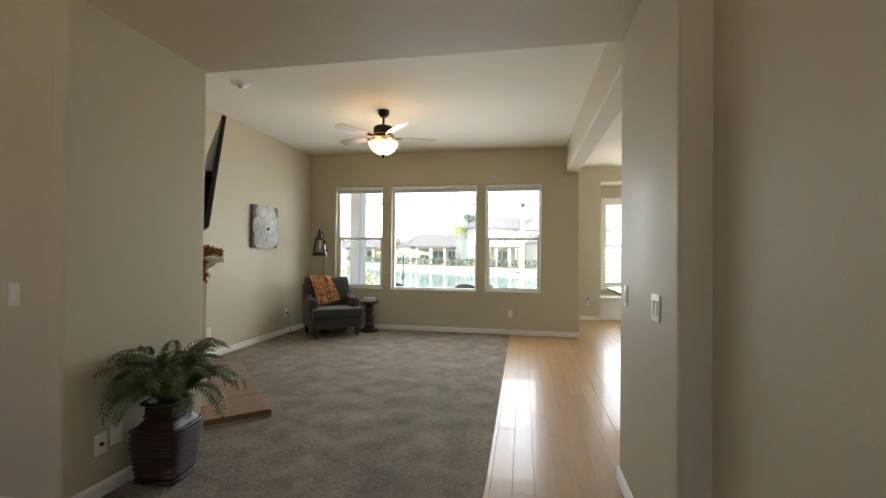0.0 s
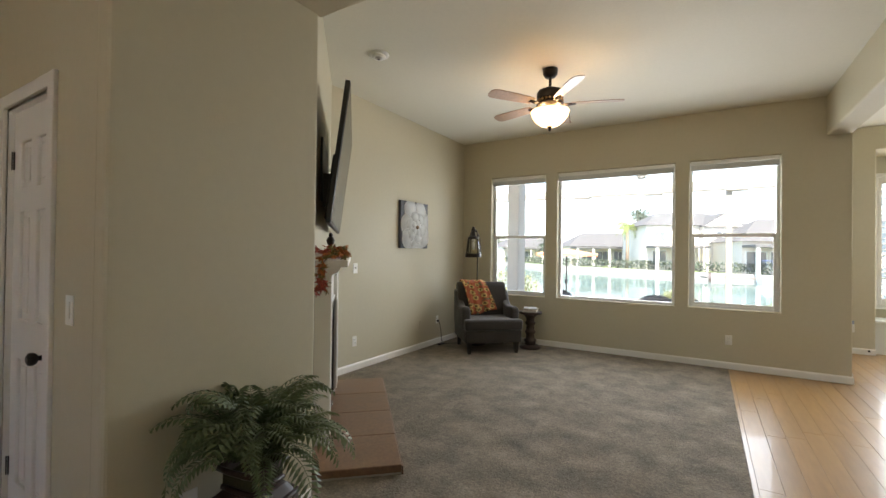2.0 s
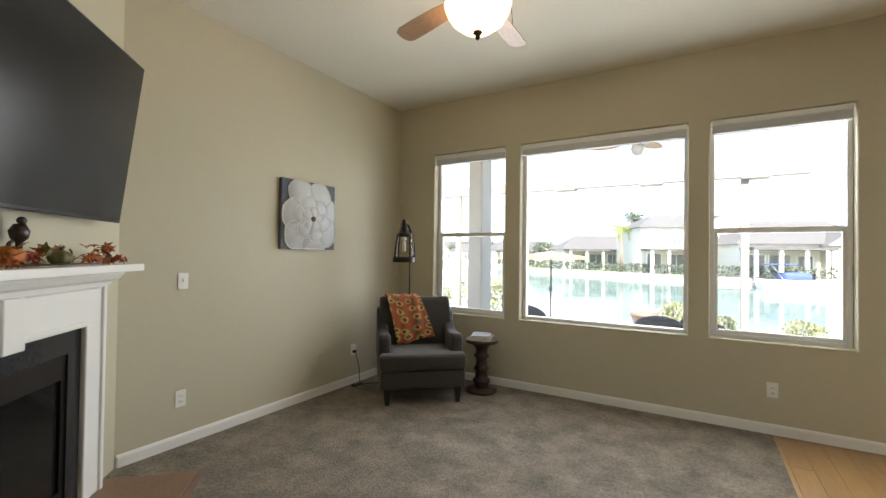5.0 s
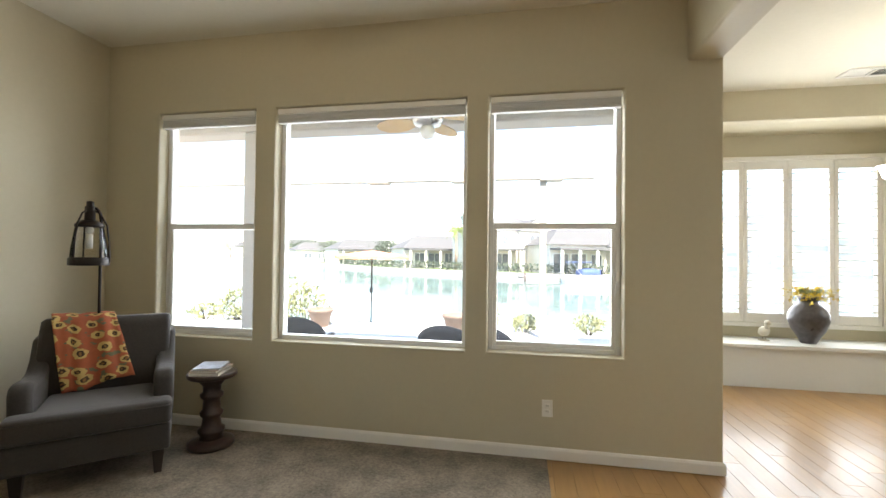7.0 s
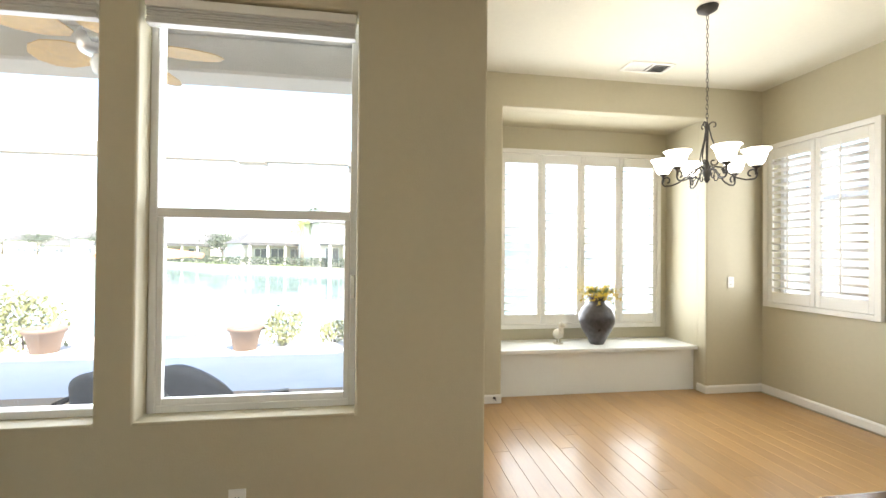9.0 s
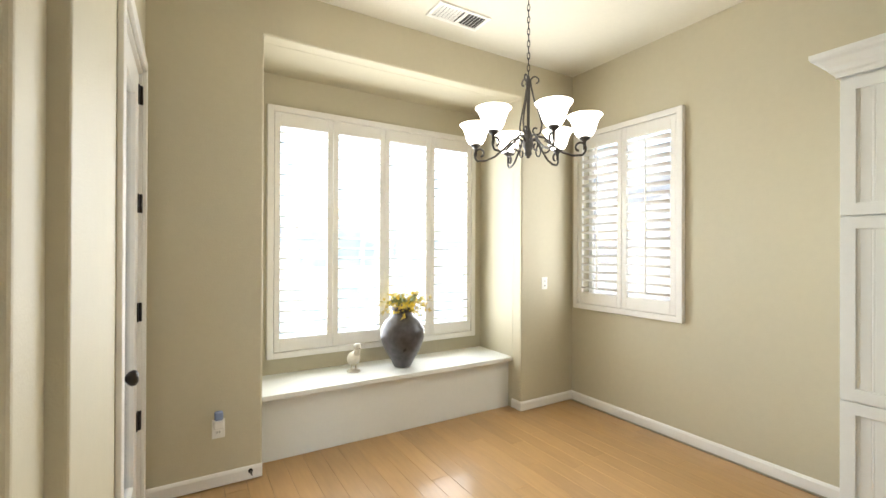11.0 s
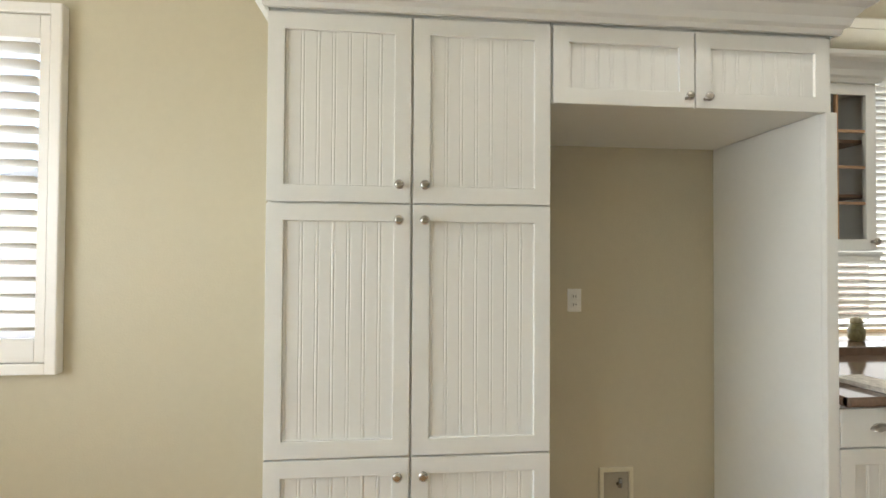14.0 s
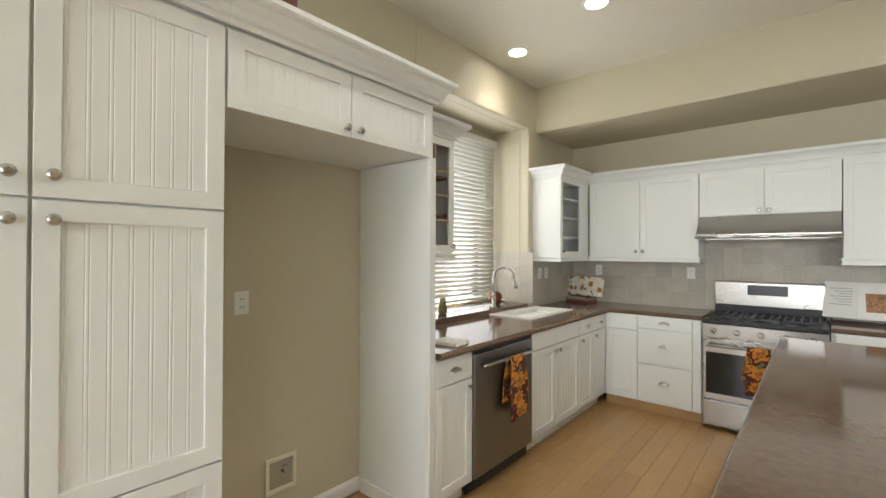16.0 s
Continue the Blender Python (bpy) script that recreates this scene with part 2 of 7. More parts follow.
# ---- the shell ----
H_LIV, H_DIN = 3.13, 3.19
YW = 7.155          # the window wall's face
XL = -3.965         # the living room's outer wall
XP = 4.305          # the dining room's and kitchen's outer wall
YN = 9.165          # the wall round the window seat
WIN = [(-3.465, -2.585, "left"), (-2.412, -0.90, "middle"), (-0.742, 0.17, "right")]
ZS, ZH = 0.712, 2.535

setting("wall_north", wall_mesh("y", YW, YW + 0.21, XL - 0.2, 0.775, -0.1, 3.4, [(a, b, ZS, ZH) for a, b, _ in WIN]), M_WALL, "beige painted living room wall with three windows", "wall")
setting("wall_west", box(XL - 0.2, XL, 2.4, YW + 0.2, -0.1, 3.4), M_WALL, "beige painted living room side wall", "wall")
# corner fireplace wall on the diagonal
bm = bmesh.new()
PX, PY = -2.37, 2.60
lo = [(PX - 0.004, 2.5194), (XL - 0.02, 4.2365), (XL - 0.02, 2.2), (PX - 0.05, 2.2)]
quad = [[bm.verts.new((x, y, z)) for x, y in lo] for z in (-0.1, 3.4)]
for i in range(4):
    bm.faces.new((quad[0][i], quad[0][(i + 1) % 4], quad[1][(i + 1) % 4], quad[1][i]))
bm.faces.new(quad[0]), bm.faces.new(quad[1])
setting("wall_fireplace", bm, M_WALL, "beige painted diagonal wall behind the corner fireplace", "wall")
setting("wall_pier", wall_mesh("x", -2.47, PX, 1.638, PY, -0.1, 4.6, round_=0.02), M_WALL, "beige painted pier beside the opening", "wall")
setting("wall_doors", wall_mesh("y", 1.64, 1.80, -6.0, -2.46, -0.1, 4.6, [(-3.463, -2.906, -0.2, 2.02), (-4.315, -3.722, -0.2, 2.02)], round_=0.0), M_WALL, "beige painted hallway wall with two doors", "wall")
setting("wall_pier_east", wall_mesh("x", 0.457, 0.66, 1.64, 2.62, -0.1, 4.6, round_=0.02), M_WALL, "beige painted wall end with light switches", "wall")
setting("wall_entry_east", wall_mesh("x", 0.574, 0.78, -3.2, 1.66, -0.1, 4.6, round_=0.0), M_WALL, "beige painted entry wall", "wall")
setting("wall_entry_south", wall_mesh("y", -3.2, -3.05, -6.0, 0.8, -0.1, 4.6, [(-2.2, -0.8, 1.1, 3.3)], round_=0.0), M_WALL, "beige painted entry wall with an assumed window", "wall")
setting("wall_entry_west", box(-6.15, -6.0, -3.2, 1.8, -0.1, 4.6), M_WALL, "beige painted hallway end wall", "wall")
setting("ceiling_entry", box(-6.2, 0.8, -3.3, 1.66, 4.3, 4.45), M_CEIL, "off-white textured entry ceiling", "ceiling")
setting("beam_entry", box(PX - 0.02, 0.465, 1.645, PY + 0.025, 2.64, 4.6, 0.015, 2), M_WALL, "beige dropped header over the opening", "beam")
setting("beam_dining", box(0.556, 0.772, 2.585, YW + 0.01, 2.69, 3.5, 0.02, 3), M_WALL, "beige beam between living room and dining area", "beam")
setting("ceiling_living", box(XL - 0.2, 0.60, 2.2, YW + 0.2, H_LIV, 3.35), M_CEIL, "off-white textured living room ceiling", "ceiling")
setting("ceiling_dining", box(0.7, 5.3, 1.4, 9.3, H_DIN, 3.35), M_CEIL, "off-white textured dining and kitchen ceiling", "ceiling")
# dining side: wall with the garden door, wall round the seat
setting("wall_garden_door", wall_mesh("x", 0.62, 0.815, YW + 0.2, YN + 0.15, -0.1, 3.4, [(8.10, 8.99, -0.2, 2.42)], round_=0.01), M_WALL, "beige painted wall with a glazed garden door", "wall")
NX0, NX1, NZ = 1.45, 3.645, 2.865
setting("wall_seat", wall_mesh("y", YN, YN + 0.13, 0.62, XP + 0.2, -0.1, 3.4, [(NX0, NX1, -0.2, NZ)], round_=0.015), M_WALL, "beige painted wall round the window seat", "wall")
YB = 9.80
setting("wall_seat_back", wall_mesh("y", YB, YB + 0.15, NX0 - 0.15, NX1 + 0.15, -0.1, 3.1, [(1.64, 3.55, 0.66, 2.56)], round_=0.0), M_WALL, "beige painted window seat wall", "wall")
setting("wall_seat_west", box(NX0 - 0.15, NX0, YN + 0.12, YB + 0.02, -0.1, 3.1), M_WALL, "beige painted window seat cheek", "wall")
setting("wall_seat_east", box(NX1, NX1 + 0.15, YN + 0.12, YB + 0.02, -0.1, 3.1), M_WALL, "beige painted window seat cheek", "wall")
setting("ceiling_seat", box(NX0 - 0.1, NX1 + 0.1, YN + 0.12, YB + 0.05, NZ, 3.1), M_WALL, "beige painted window seat ceiling", "ceiling")
setting("wall_east", wall_mesh("x", XP, XP + 0.15, 4.42, YN + 0.15, -0.1, 3.4, [(8.12, 9.03, 0.99, 2.51)], round_=0.0), M_WALL, "beige painted dining room wall", "wall")
# kitchen
KN0, KN1, KNZ = 2.80, 4.42, 2.75
setting("wall_sink", wall_mesh("x", XP, XP + 0.12, 1.6, KN1, -0.1, 3.4, [(KN0, KN1 + 0.1, 0.90, KNZ)], round_=0.012), M_WALL, "beige painted kitchen wall with a window niche", "wall")
setting("wall_sink_niche", wall_mesh("x", 4.75, 4.9, KN0 - 0.15, KN1 + 0.15, 0.7, 3.0, [(2.86, 4.36, 1.0, 2.62)], round_=0.0), M_WALL, "beige painted back of the window niche", "wall")
setting("wall_niche_south", box(XP + 0.1, 4.8, KN0 - 0.12, KN0 + 0.003, 0.9, 3.0), M_WALL, "beige painted niche cheek", "wall")
setting("wall_niche_north", box(XP + 0.1, 4.8, KN1, KN1 + 0.12, 0.9, 3.0), M_WALL, "beige painted niche cheek", "wall")
setting("ceiling_niche", box(XP + 0.1, 4.8, KN0 - 0.1, KN1 + 0.1, KNZ - 0.003, 2.95), M_WALL, "beige painted niche ceiling", "ceiling")
setting("wall_kitchen_south", box(0.66, XP + 0.15, 1.62, 1.75, -0.1, 3.4), M_WALL, "beige painted kitchen wall", "wall")
setting("wall_kitchen_west", box(0.655, 0.78, 1.66, 2.62, -0.1, 3.4), M_WALL, "beige painted kitchen side wall", "wall")
setting("soffit_kitchen", box(0.7, XP + 0.01, 1.7, 2.65, 2.722, 3.4, 0.015, 2), M_WALL, "beige soffit over the kitchen cabinets", "soffit")
setting("subfloor", box(-6.2, 5.0, -3.3, 9.9, -0.25, -0.012), M_JOINT, "dark plank bed under the wooden floor", "floor")
setting("carpet", box(XL, -0.325, 1.645, YW, -0.02, 0.008, 0.004), M_CARPET, "grey-brown cut pile carpet", "carpet")


# ---- trim ----
BASE = [(0.0, 0.008), (0.014, 0.008), (0.014, 0.07), (0.009, 0.082), (0.004, 0.088), (0.0, 0.088)]


def baseboard(name, pts):
    """pts: corners (x, y, nx, ny) with the way out into the room."""
    setting(name, sweep(bmesh.new(), BASE, pts), M_TRIM, "white painted baseboard", "baseboard")


baseboard("baseboard_west", [(XL - 0.03, 4.248, 0.74, 0.68), (XL, 4.222, 1, 0.4), (XL, YW, 1, -1), (0.775, YW, 0.9, -1), (0.775, YW + 0.2, 1, 0)])
baseboard("baseboard_pier", [(-2.47, 1.638, 0, -1), (PX, 1.638, 1, -1), (PX, PY - 0.02, 1, 0)])
baseboard("baseboard_doors_a", [(-3.647, 1.64, 0, -1), (-3.538, 1.64, 0, -1)])
baseboard("baseboard_doors_b", [(-6.0, 1.64, 0, -1), (-4.39, 1.64, 0, -1)])
baseboard("baseboard_doors_c", [(-2.831, 1.64, 0, -1), (-2.47, 1.64, 0, -1)])
baseboard("baseboard_switch_wall", [(0.574, 1.64, 0, -1), (0.457, 1.64, -1, -1), (0.457, 2.62, -1, 1), (0.655, 2.62, 0, 1)])
baseboard("baseboard_entry_east", [(0.574, -3.05, -1, 0), (0.574, 1.625, -1, 0)])
baseboard("baseboard_garden_a", [(0.775, YW + 0.2, 1, 0), (0.815, YW + 0.21, 1, 0), (0.815, 8.02, 1, 0)])
baseboard("baseboard_garden_b", [(0.815, 9.075, 1, 0), (0.815, YN, 1, -1), (NX0 + 0.0, YN, 0, -1)])
baseboard("baseboard_dining", [(NX1, YN + 0.12, -1, 0), (NX1, YN, -1, -1), (XP, YN, -1, -1), (XP, 6.97, -1, 0)])


# ---- living room windows ----
def house_window(name, x0, x1, z0, z1, y, hung, label):
    """A white vinyl window set deep in its opening, with a raised cellular blind at the top."""
    w = thing(name, label, "window", (0, 0, 0), kind="structure")
    yo = y + 0.10
    fr = 0.035
    bm = bmesh.new()
    add_box(bm, x0, x0 + fr, yo, yo + 0.07, z0, z1, 0.004)
    add_box(bm, x1 - fr, x1, yo, yo + 0.07, z0, z1, 0.004)
    add_box(bm, x0 + fr, x1 - fr, yo, yo + 0.07, z0, z0 + fr, 0.004)
    add_box(bm, x0 + fr, x1 - fr, yo, yo + 0.07, z1 - fr, z1, 0.004)
    part("window_frame", bm, M_FRAME, w)
    zm = 1.61
    if hung:
        part("meeting_rail", box(x0 + fr, x1 - fr, yo - 0.004, yo + 0.045, zm - 0.022, zm + 0.022, 0.004), M_FRAME, w)
        bm = bmesh.new()
        add_box(bm, x0 + fr, x0 + fr + 0.025, yo + 0.004, yo + 0.03, z0 + fr, zm - 0.022, 0.003)
        add_box(bm, x1 - fr - 0.025, x1 - fr, yo + 0.004, yo + 0.03, z0 + fr, zm - 0.022, 0.003)
        add_box(bm, x0 + fr + 0.025, x1 - fr - 0.025, yo + 0.004, yo + 0.03, z0 + fr, z0 + fr + 0.03, 0.003)
        part("sash", bm, M_FRAME, w)
        part("sash_lock", box(x1 - 0.03, x1 - 0.008, yo - 0.02, yo, 1.22, 1.33, 0.004), M_PLASTIC, w)
        part("pane", box(x0 + fr, x1 - fr, yo + 0.045, yo + 0.048, zm, z1 - fr), M_GLASS, w).visible_shadow = False
        part("pane", box(x0 + fr, x1 - fr, yo + 0.02, yo + 0.023, z0 + fr, zm - 0.02), M_GLASS, w).visible_shadow = False
    else:
        part("pane", box(x0 + fr, x1 - fr, yo + 0.03, yo + 0.033, z0 + fr, z1 - fr), M_GLASS, w).visible_shadow = False
    part("window_sill", box(x0 - 0.001, x1 + 0.001, y - 0.004, yo, z0 - 0.012, z0 + 0.004, 0.004, 2), M_WALL, w)
    b = thing("cellular_blind", "raised grey-white cellular blind at the window head", "blind", (0, 0, 0), group="living room blinds")
    part("head_rail", box(x0 + 0.012, x1 - 0.012, y + 0.012, y + 0.062, z1 - 0.048, z1 - 0.006, 0.004, 2), M_PLASTIC, b)
    for i in range(4):
        z = z1 - 0.052 - i * 0.0114
        part("fabric_fold", box(x0 + 0.016, x1 - 0.016, y + 0.016 + 0.003 * (i % 2), y + 0.058 - 0.003 * (i % 2), z - 0.0104, z, 0.003), M_SHADE, b)
    part("bottom_rail", box(x0 + 0.014, x1 - 0.014, y + 0.014, y + 0.06, z1 - 0.118, z1 - 0.099, 0.004, 2), M_SHADE, b)


for k, (a, b, which) in enumerate(WIN):
    house_window("window_%d" % (k + 1), a, b, ZS, ZH, YW, which != "middle", "white vinyl window with a raised blind, lake beyond" if which == "middle" else "white vinyl single-hung window with a raised blind")


# ---- outlets and switches ----
def plate(name, label, at, rz, kind="outlet", wide=0.072):
    """A wall plate whose face looks along its own -y."""
    t = thing(name, label, "outlet" if kind == "outlet" else "switch", at, rz, group="wall plates")
    part("cover", box(-wide / 2, wide / 2, -0.006, 0.0, -0.058, 0.058, 0.003, 2), M_PLASTIC, t)
    n = 2 if wide > 0.1 else 1
    for i in range(n):
        cx = (i - (n - 1) / 2) * 0.046
        if kind == "outlet":
            for s in (-1, 1):
                o = part("socket", box(cx - 0.016, cx + 0.016, -0.009, -0.005, s * 0.02 - 0.014, s * 0.02 + 0.014, 0.002), M_PLASTIC, t)
                bm = bmesh.new()
                add_box(bm, cx - 0.008, cx - 0.005, -0.0095, -0.0085, s * 0.02 - 0.006, s * 0.02 + 0.006)
                add_box(bm, cx + 0.005, cx + 0.008, -0.0095, -0.0085, s * 0.02 - 0.006, s * 0.02 + 0.006)
                part("slots", bm, M_DARKSLOT, o)
        elif kind == "rocker":
            part("rocker", box(cx - 0.016, cx + 0.016, -0.010, -0.005, -0.033, 0.033, 0.002), M_PLASTIC, t)
        elif kind == "toggle":
            part("toggle", box(cx - 0.005, cx + 0.005, -0.018, -0.005, -0.004, 0.016, 0.002), M_PLASTIC, t)
        elif kind == "jack":
            part("jack", lathe(bmesh.new(), [(0.011, 0), (0.011, 0.008), (0.005, 0.008), (0.005, 0.018)], 12), M_BLACK, t).matrix_basis = pose(cx, -0.004, 0, 90)
    return t


plate("outlet", "white duplex outlet under the living room windows", (-0.324, YW, 0.351), 0)
plate("outlet", "white duplex outlet low on the side wall", (XL, 4.61, 0.338), 90)
plate("light_switch", "white toggle switch on the side wall", (XL, 4.61, 1.166), 90, "toggle")
plate("outlet", "white duplex outlet with a black plug behind the armchair", (XL, 6.369, 0.362), 90)
plate("cable_jack_plate", "white wall plate with a black cable jack", (PX, 1.850, 0.294), 90, "jack")
plate("blank_plate", "white blank wall plate near the fern", (PX, 1.940, 0.315), 90, "blank")
plate("light_switch", "white rocker switch beside the hallway door", (-2.665, 1.64, 1.118), 0, "rocker")
plate("light_switch", "white rocker switch beyond the second door", (-4.52, 1.64, 1.13), 0, "rocker")
plate("light_switch", "white rocker switch on the wall end", (0.457, 2.47, 1.12), 270, "rocker")
plate("double_light_switch", "white double rocker switch on the wall end", (0.457, 1.91, 1.12), 270, "rocker", 0.118)
plate("outlet", "white duplex outlet by the window seat", (3.93, YN, 1.16), 0)
plate("outlet", "white duplex outlet in the empty refrigerator alcove", (XP, 5.65, 1.237), 270)
nl = plate("outlet", "white duplex outlet holding a plug-in night light", (1.198, YN, 0.36), 0)
fresh = thing("night_light", "white plug-in night light with a blue lens", "night light", (1.198, YN - 0.008, 0.40))
part("body", box(-0.028, 0.028, -0.04, 0.0, -0.03, 0.02, 0.008, 3), M_PLASTIC, fresh)
part("lens", box(-0.024, 0.024, -0.036, -0.004, 0.02, 0.075, 0.01, 3), pbr("blue_lens", (0.25, 0.32, 0.5), 0.2), fresh, "pale blue plastic lens")
doorstop = thing("door_stop", "dark spring door stop on the baseboard", "door stop", (1.38, YN - 0.014, 0.06))
part("base", lathe(bmesh.new(), [(0.014, 0), (0.014, 0.006), (0.006, 0.008)], 12), M_BLACKMETAL, doorstop).matrix_basis = pose(0, 0, 0, 90)
part("rod", tube(bmesh.new(), [(0, 0, 0), (0, -0.06, 0)], 0.005), M_BLACKMETAL, doorstop)


# ---- hallway doors ----
def panel_door(name, x0, x1, y, hinge_left, label):
    """A six-panel door in its casing, in a wall whose face is y and looks towards -y."""
    d = thing(name, label, "door", (0, 0, 0), kind="structure")
    zt = 2.02
    bm = bmesh.new()
    for a, b in ((x0 - 0.075, x0 - 0.008), (x1 + 0.008, x1 + 0.075)):
        add_box(bm, a, b, y - 0.018, y, 0.0, zt + 0.0685, 0.004, 2)
    add_box(bm, x0 - 0.075, x1 + 0.075, y - 0.0175, y, zt + 0.008, zt + 0.068, 0.004, 2)
    part("casing", bm, M_TRIM, d)
    bm = bmesh.new()
    for a, b in ((x0 - 0.012, x0 + 0.004), (x1 - 0.004, x1 + 0.012)):
        add_box(bm, a, b, y, y + 0.15, 0.0, zt + 0.0)
    add_box(bm, x0 - 0.012, x1 + 0.012, y, y + 0.15, zt - 0.004, zt + 0.012)
    part("jamb", bm, M_TRIM, d)
    yd = y + 0.022
    w = x1 - x0
    holes = []
    st, ml = 0.10, 0.085
    c0, c1, c2, c3 = x0 + st, x0 + w / 2 - ml / 2, x0 + w / 2 + ml / 2, x1 - st
    for za, zb in ((0.24, 0.83), (1.02, 1.53), (1.64, 1.86)):
        holes += [(c0, c1, za, zb), (c2, c3, za, zb)]
    leaf = part("leaf", wall_mesh("y", yd, yd + 0.035, x0 + 0.005, x1 - 0.005, 0.012, zt - 0.006, holes, 0.005), M_TRIM, d)
    for a, b, za, zb in holes:
        bm = bmesh.new()
        add_box(bm, a - 0.004, b + 0.004, yd + 0.014, yd + 0.03, za - 0.004, zb + 0.004)
        add_box(bm, a + 0.03, b - 0.03, yd + 0.004, yd + 0.016, za + 0.03, zb - 0.03, 0.01, 2)
        part("panel", bm, M_TRIM, leaf)
    kx = x1 - 0.07 if hinge_left else x0 + 0.07
    k = part("knob", lathe(bmesh.new(), [(0.031, 0), (0.031, 0.006), (0.012, 0.012), (0.011, 0.03), (0.022, 0.036), (0.028, 0.048), (0.027, 0.06), (0.016, 0.067)], 20), M_BLACKMETAL, d, "dark bronze knob")
    k.matrix_basis = pose(kx, yd, 0.89, 90)
    hx = x0 - 0.002 if hinge_left else x1 + 0.002
    for z in (0.30, 1.78):
        bm = tube(bmesh.new(), [(hx, yd - 0.008, z - 0.045), (hx, yd - 0.008, z + 0.045)], 0.007)
        add_box(bm, hx - 0.022, hx + 0.022, yd - 0.004, yd - 0.001, z - 0.044, z + 0.044)
        part("hinge", bm, M_BLACKMETAL, d, "dark bronze hinge")


panel_door("door_1", -3.463, -2.906, 1.64, True, "closed white six-panel hallway door with a dark knob")
panel_door("door_2", -4.315, -3.722, 1.64, False, "closed white six-panel closet door with a dark knob")
rug = thing("hall_rug", "grey-green woven runner on the hallway floor", "rug", (-4.3, 0.9, 0))
part("pile", box(-0.95, 0.95, -0.5, 0.5, 0.0, 0.010, 0.004), pbr("rug_weave", (0.19, 0.19, 0.15), 0.95, var=0.5, scale=9, fine=90, bump=0.6), rug)


# ---- corner fireplace, in the frame of the diagonal wall: x along it, -y into the room ----
FIRE = pose(PX, 2.515, 0, 0, 0, math.degrees(math.atan2(1.70, -1.595)))


def on_diagonal(name, label, category, s, z, out=0.0, rz=0):
    t = thing(name, label, category)
    t.matrix_basis = FIRE @ pose(s, -out, z, 0, 0, rz)
    return t


hearth = on_diagonal("hearth", "low hearth of terracotta-brown tiles before the fireplace", "hearth", 0, 0)
part("bed", box(0.255, 2.075, -0.555, -0.002, 0.0, 0.05), M_GROUT, hearth)
for i in range(4):
    s0 = 0.25 + i * 0.4575
    part("tile", box(s0 + 0.0008, s0 + 0.4567, -0.56, -0.003, 0.02, 0.068, 0.006, 2), M_HEARTH, hearth)
part("edge_strip", box(0.25, 2.08, -0.569, -0.561, 0.0, 0.06, 0.002), M_HEARTH, hearth)

fp = on_diagonal("fireplace", "white wooden fireplace surround with a dark glass firebox", "fireplace", 0, 0.068)
F0, F1, FZ = 0.60, 1.97, 1.06
for a, b in ((F0, F0 + 0.17), (F1 - 0.17, F1)):
    leg = part("pilaster", box(a, b, -0.10, -0.0, 0.0, FZ - 0.14, 0.004, 2), M_TRIM, fp)
    part("back_band", box(*((a - 0.008, a + 0.022) if a == F0 else (b - 0.022, b + 0.008)), -0.114, -0.001, 0.0, FZ + 0.078, 0.005, 2), M_TRIM, leg)
    part("inner_bead", box(*((b - 0.024, b + 0.004) if a == F0 else (a - 0.004, a + 0.024)), -0.112, -0.09, 0.0, FZ - 0.13, 0.007, 3), M_TRIM, leg)
part("frieze", box(F0, F1, -0.099, -0.0, FZ - 0.142, FZ + 0.08, 0.004, 2), M_TRIM, fp)
part("head_bead", box(F0 + 0.15, F1 - 0.15, -0.1115, -0.09, FZ - 0.146, FZ - 0.118, 0.007, 3), M_TRIM, fp)
part("top_bead", box(F0, F1, -0.1135, -0.09, FZ + 0.05, FZ + 0.079, 0.005, 2), M_TRIM, fp)
part("keystone", box(1.225, 1.345, -0.128, -0.09, FZ - 0.17, FZ + 0.05, 0.006, 2), M_TRIM, fp)
bm = bmesh.new()
prof = [(0.0, 1.10), (0.10, 1.10), (0.115, 1.12), (0.12, 1.135), (0.15, 1.15), (0.17, 1.175), (0.175, 1.19), (0.0, 1.19)]
sweep(bm, prof, [(F0, 0, -0.35, 0), (F0, 0, -0.35, -1), (F1, 0, 0.35, -1), (F1, 0, 0.35, 0)])
part("crown_moulding", bm, M_TRIM, fp)
part("shelf", box(0.42, 2.15, -0.222, -0.0, 1.19, 1.232, 0.006, 3), M_TRIM, fp)
part("slip", wall_mesh("y", -0.085, -0.01, F0 + 0.168, F1 - 0.168, 0.0, FZ - 0.14, [(F0 + 0.27, F1 - 0.27, -0.1, FZ - 0.26)], 0.0), pbr("black_slate", (0.03, 0.03, 0.032), 0.2, var=0.4), fp, "polished black stone slip")
fb = part("firebox", wall_mesh("y", -0.075, -0.02, F0 + 0.268, F1 - 0.268, 0.0, FZ - 0.262, [(F0 + 0.30, F1 - 0.30, 0.14, FZ - 0.38)], 0.003), M_BLACKMETAL, fp, "black metal firebox front")
part("back", box(F0 + 0.28, F1 - 0.28, -0.022, -0.004, 0.02, FZ - 0.27), M_BLACK, fb)
part("glass_pane", box(F0 + 0.29, F1 - 0.29, -0.06, -0.055, 0.13, FZ - 0.37), pbr("smoked_glass", (0.01, 0.01, 0.01), 0.05), fb, "smoked glass")
for s in (1.115, 1.455):
    part("handle", tube(bmesh.new(), [(s - 0.05, -0.075, 0.10), (s - 0.05, -0.105, 0.10), (s + 0.05, -0.105, 0.10), (s + 0.05, -0.075, 0.10)], 0.006), M_CHROME, fp, "chrome pull")
key = on_diagonal("gas_key", "chrome gas valve key plate near the fireplace", "gas valve", 0.30, 0.30)
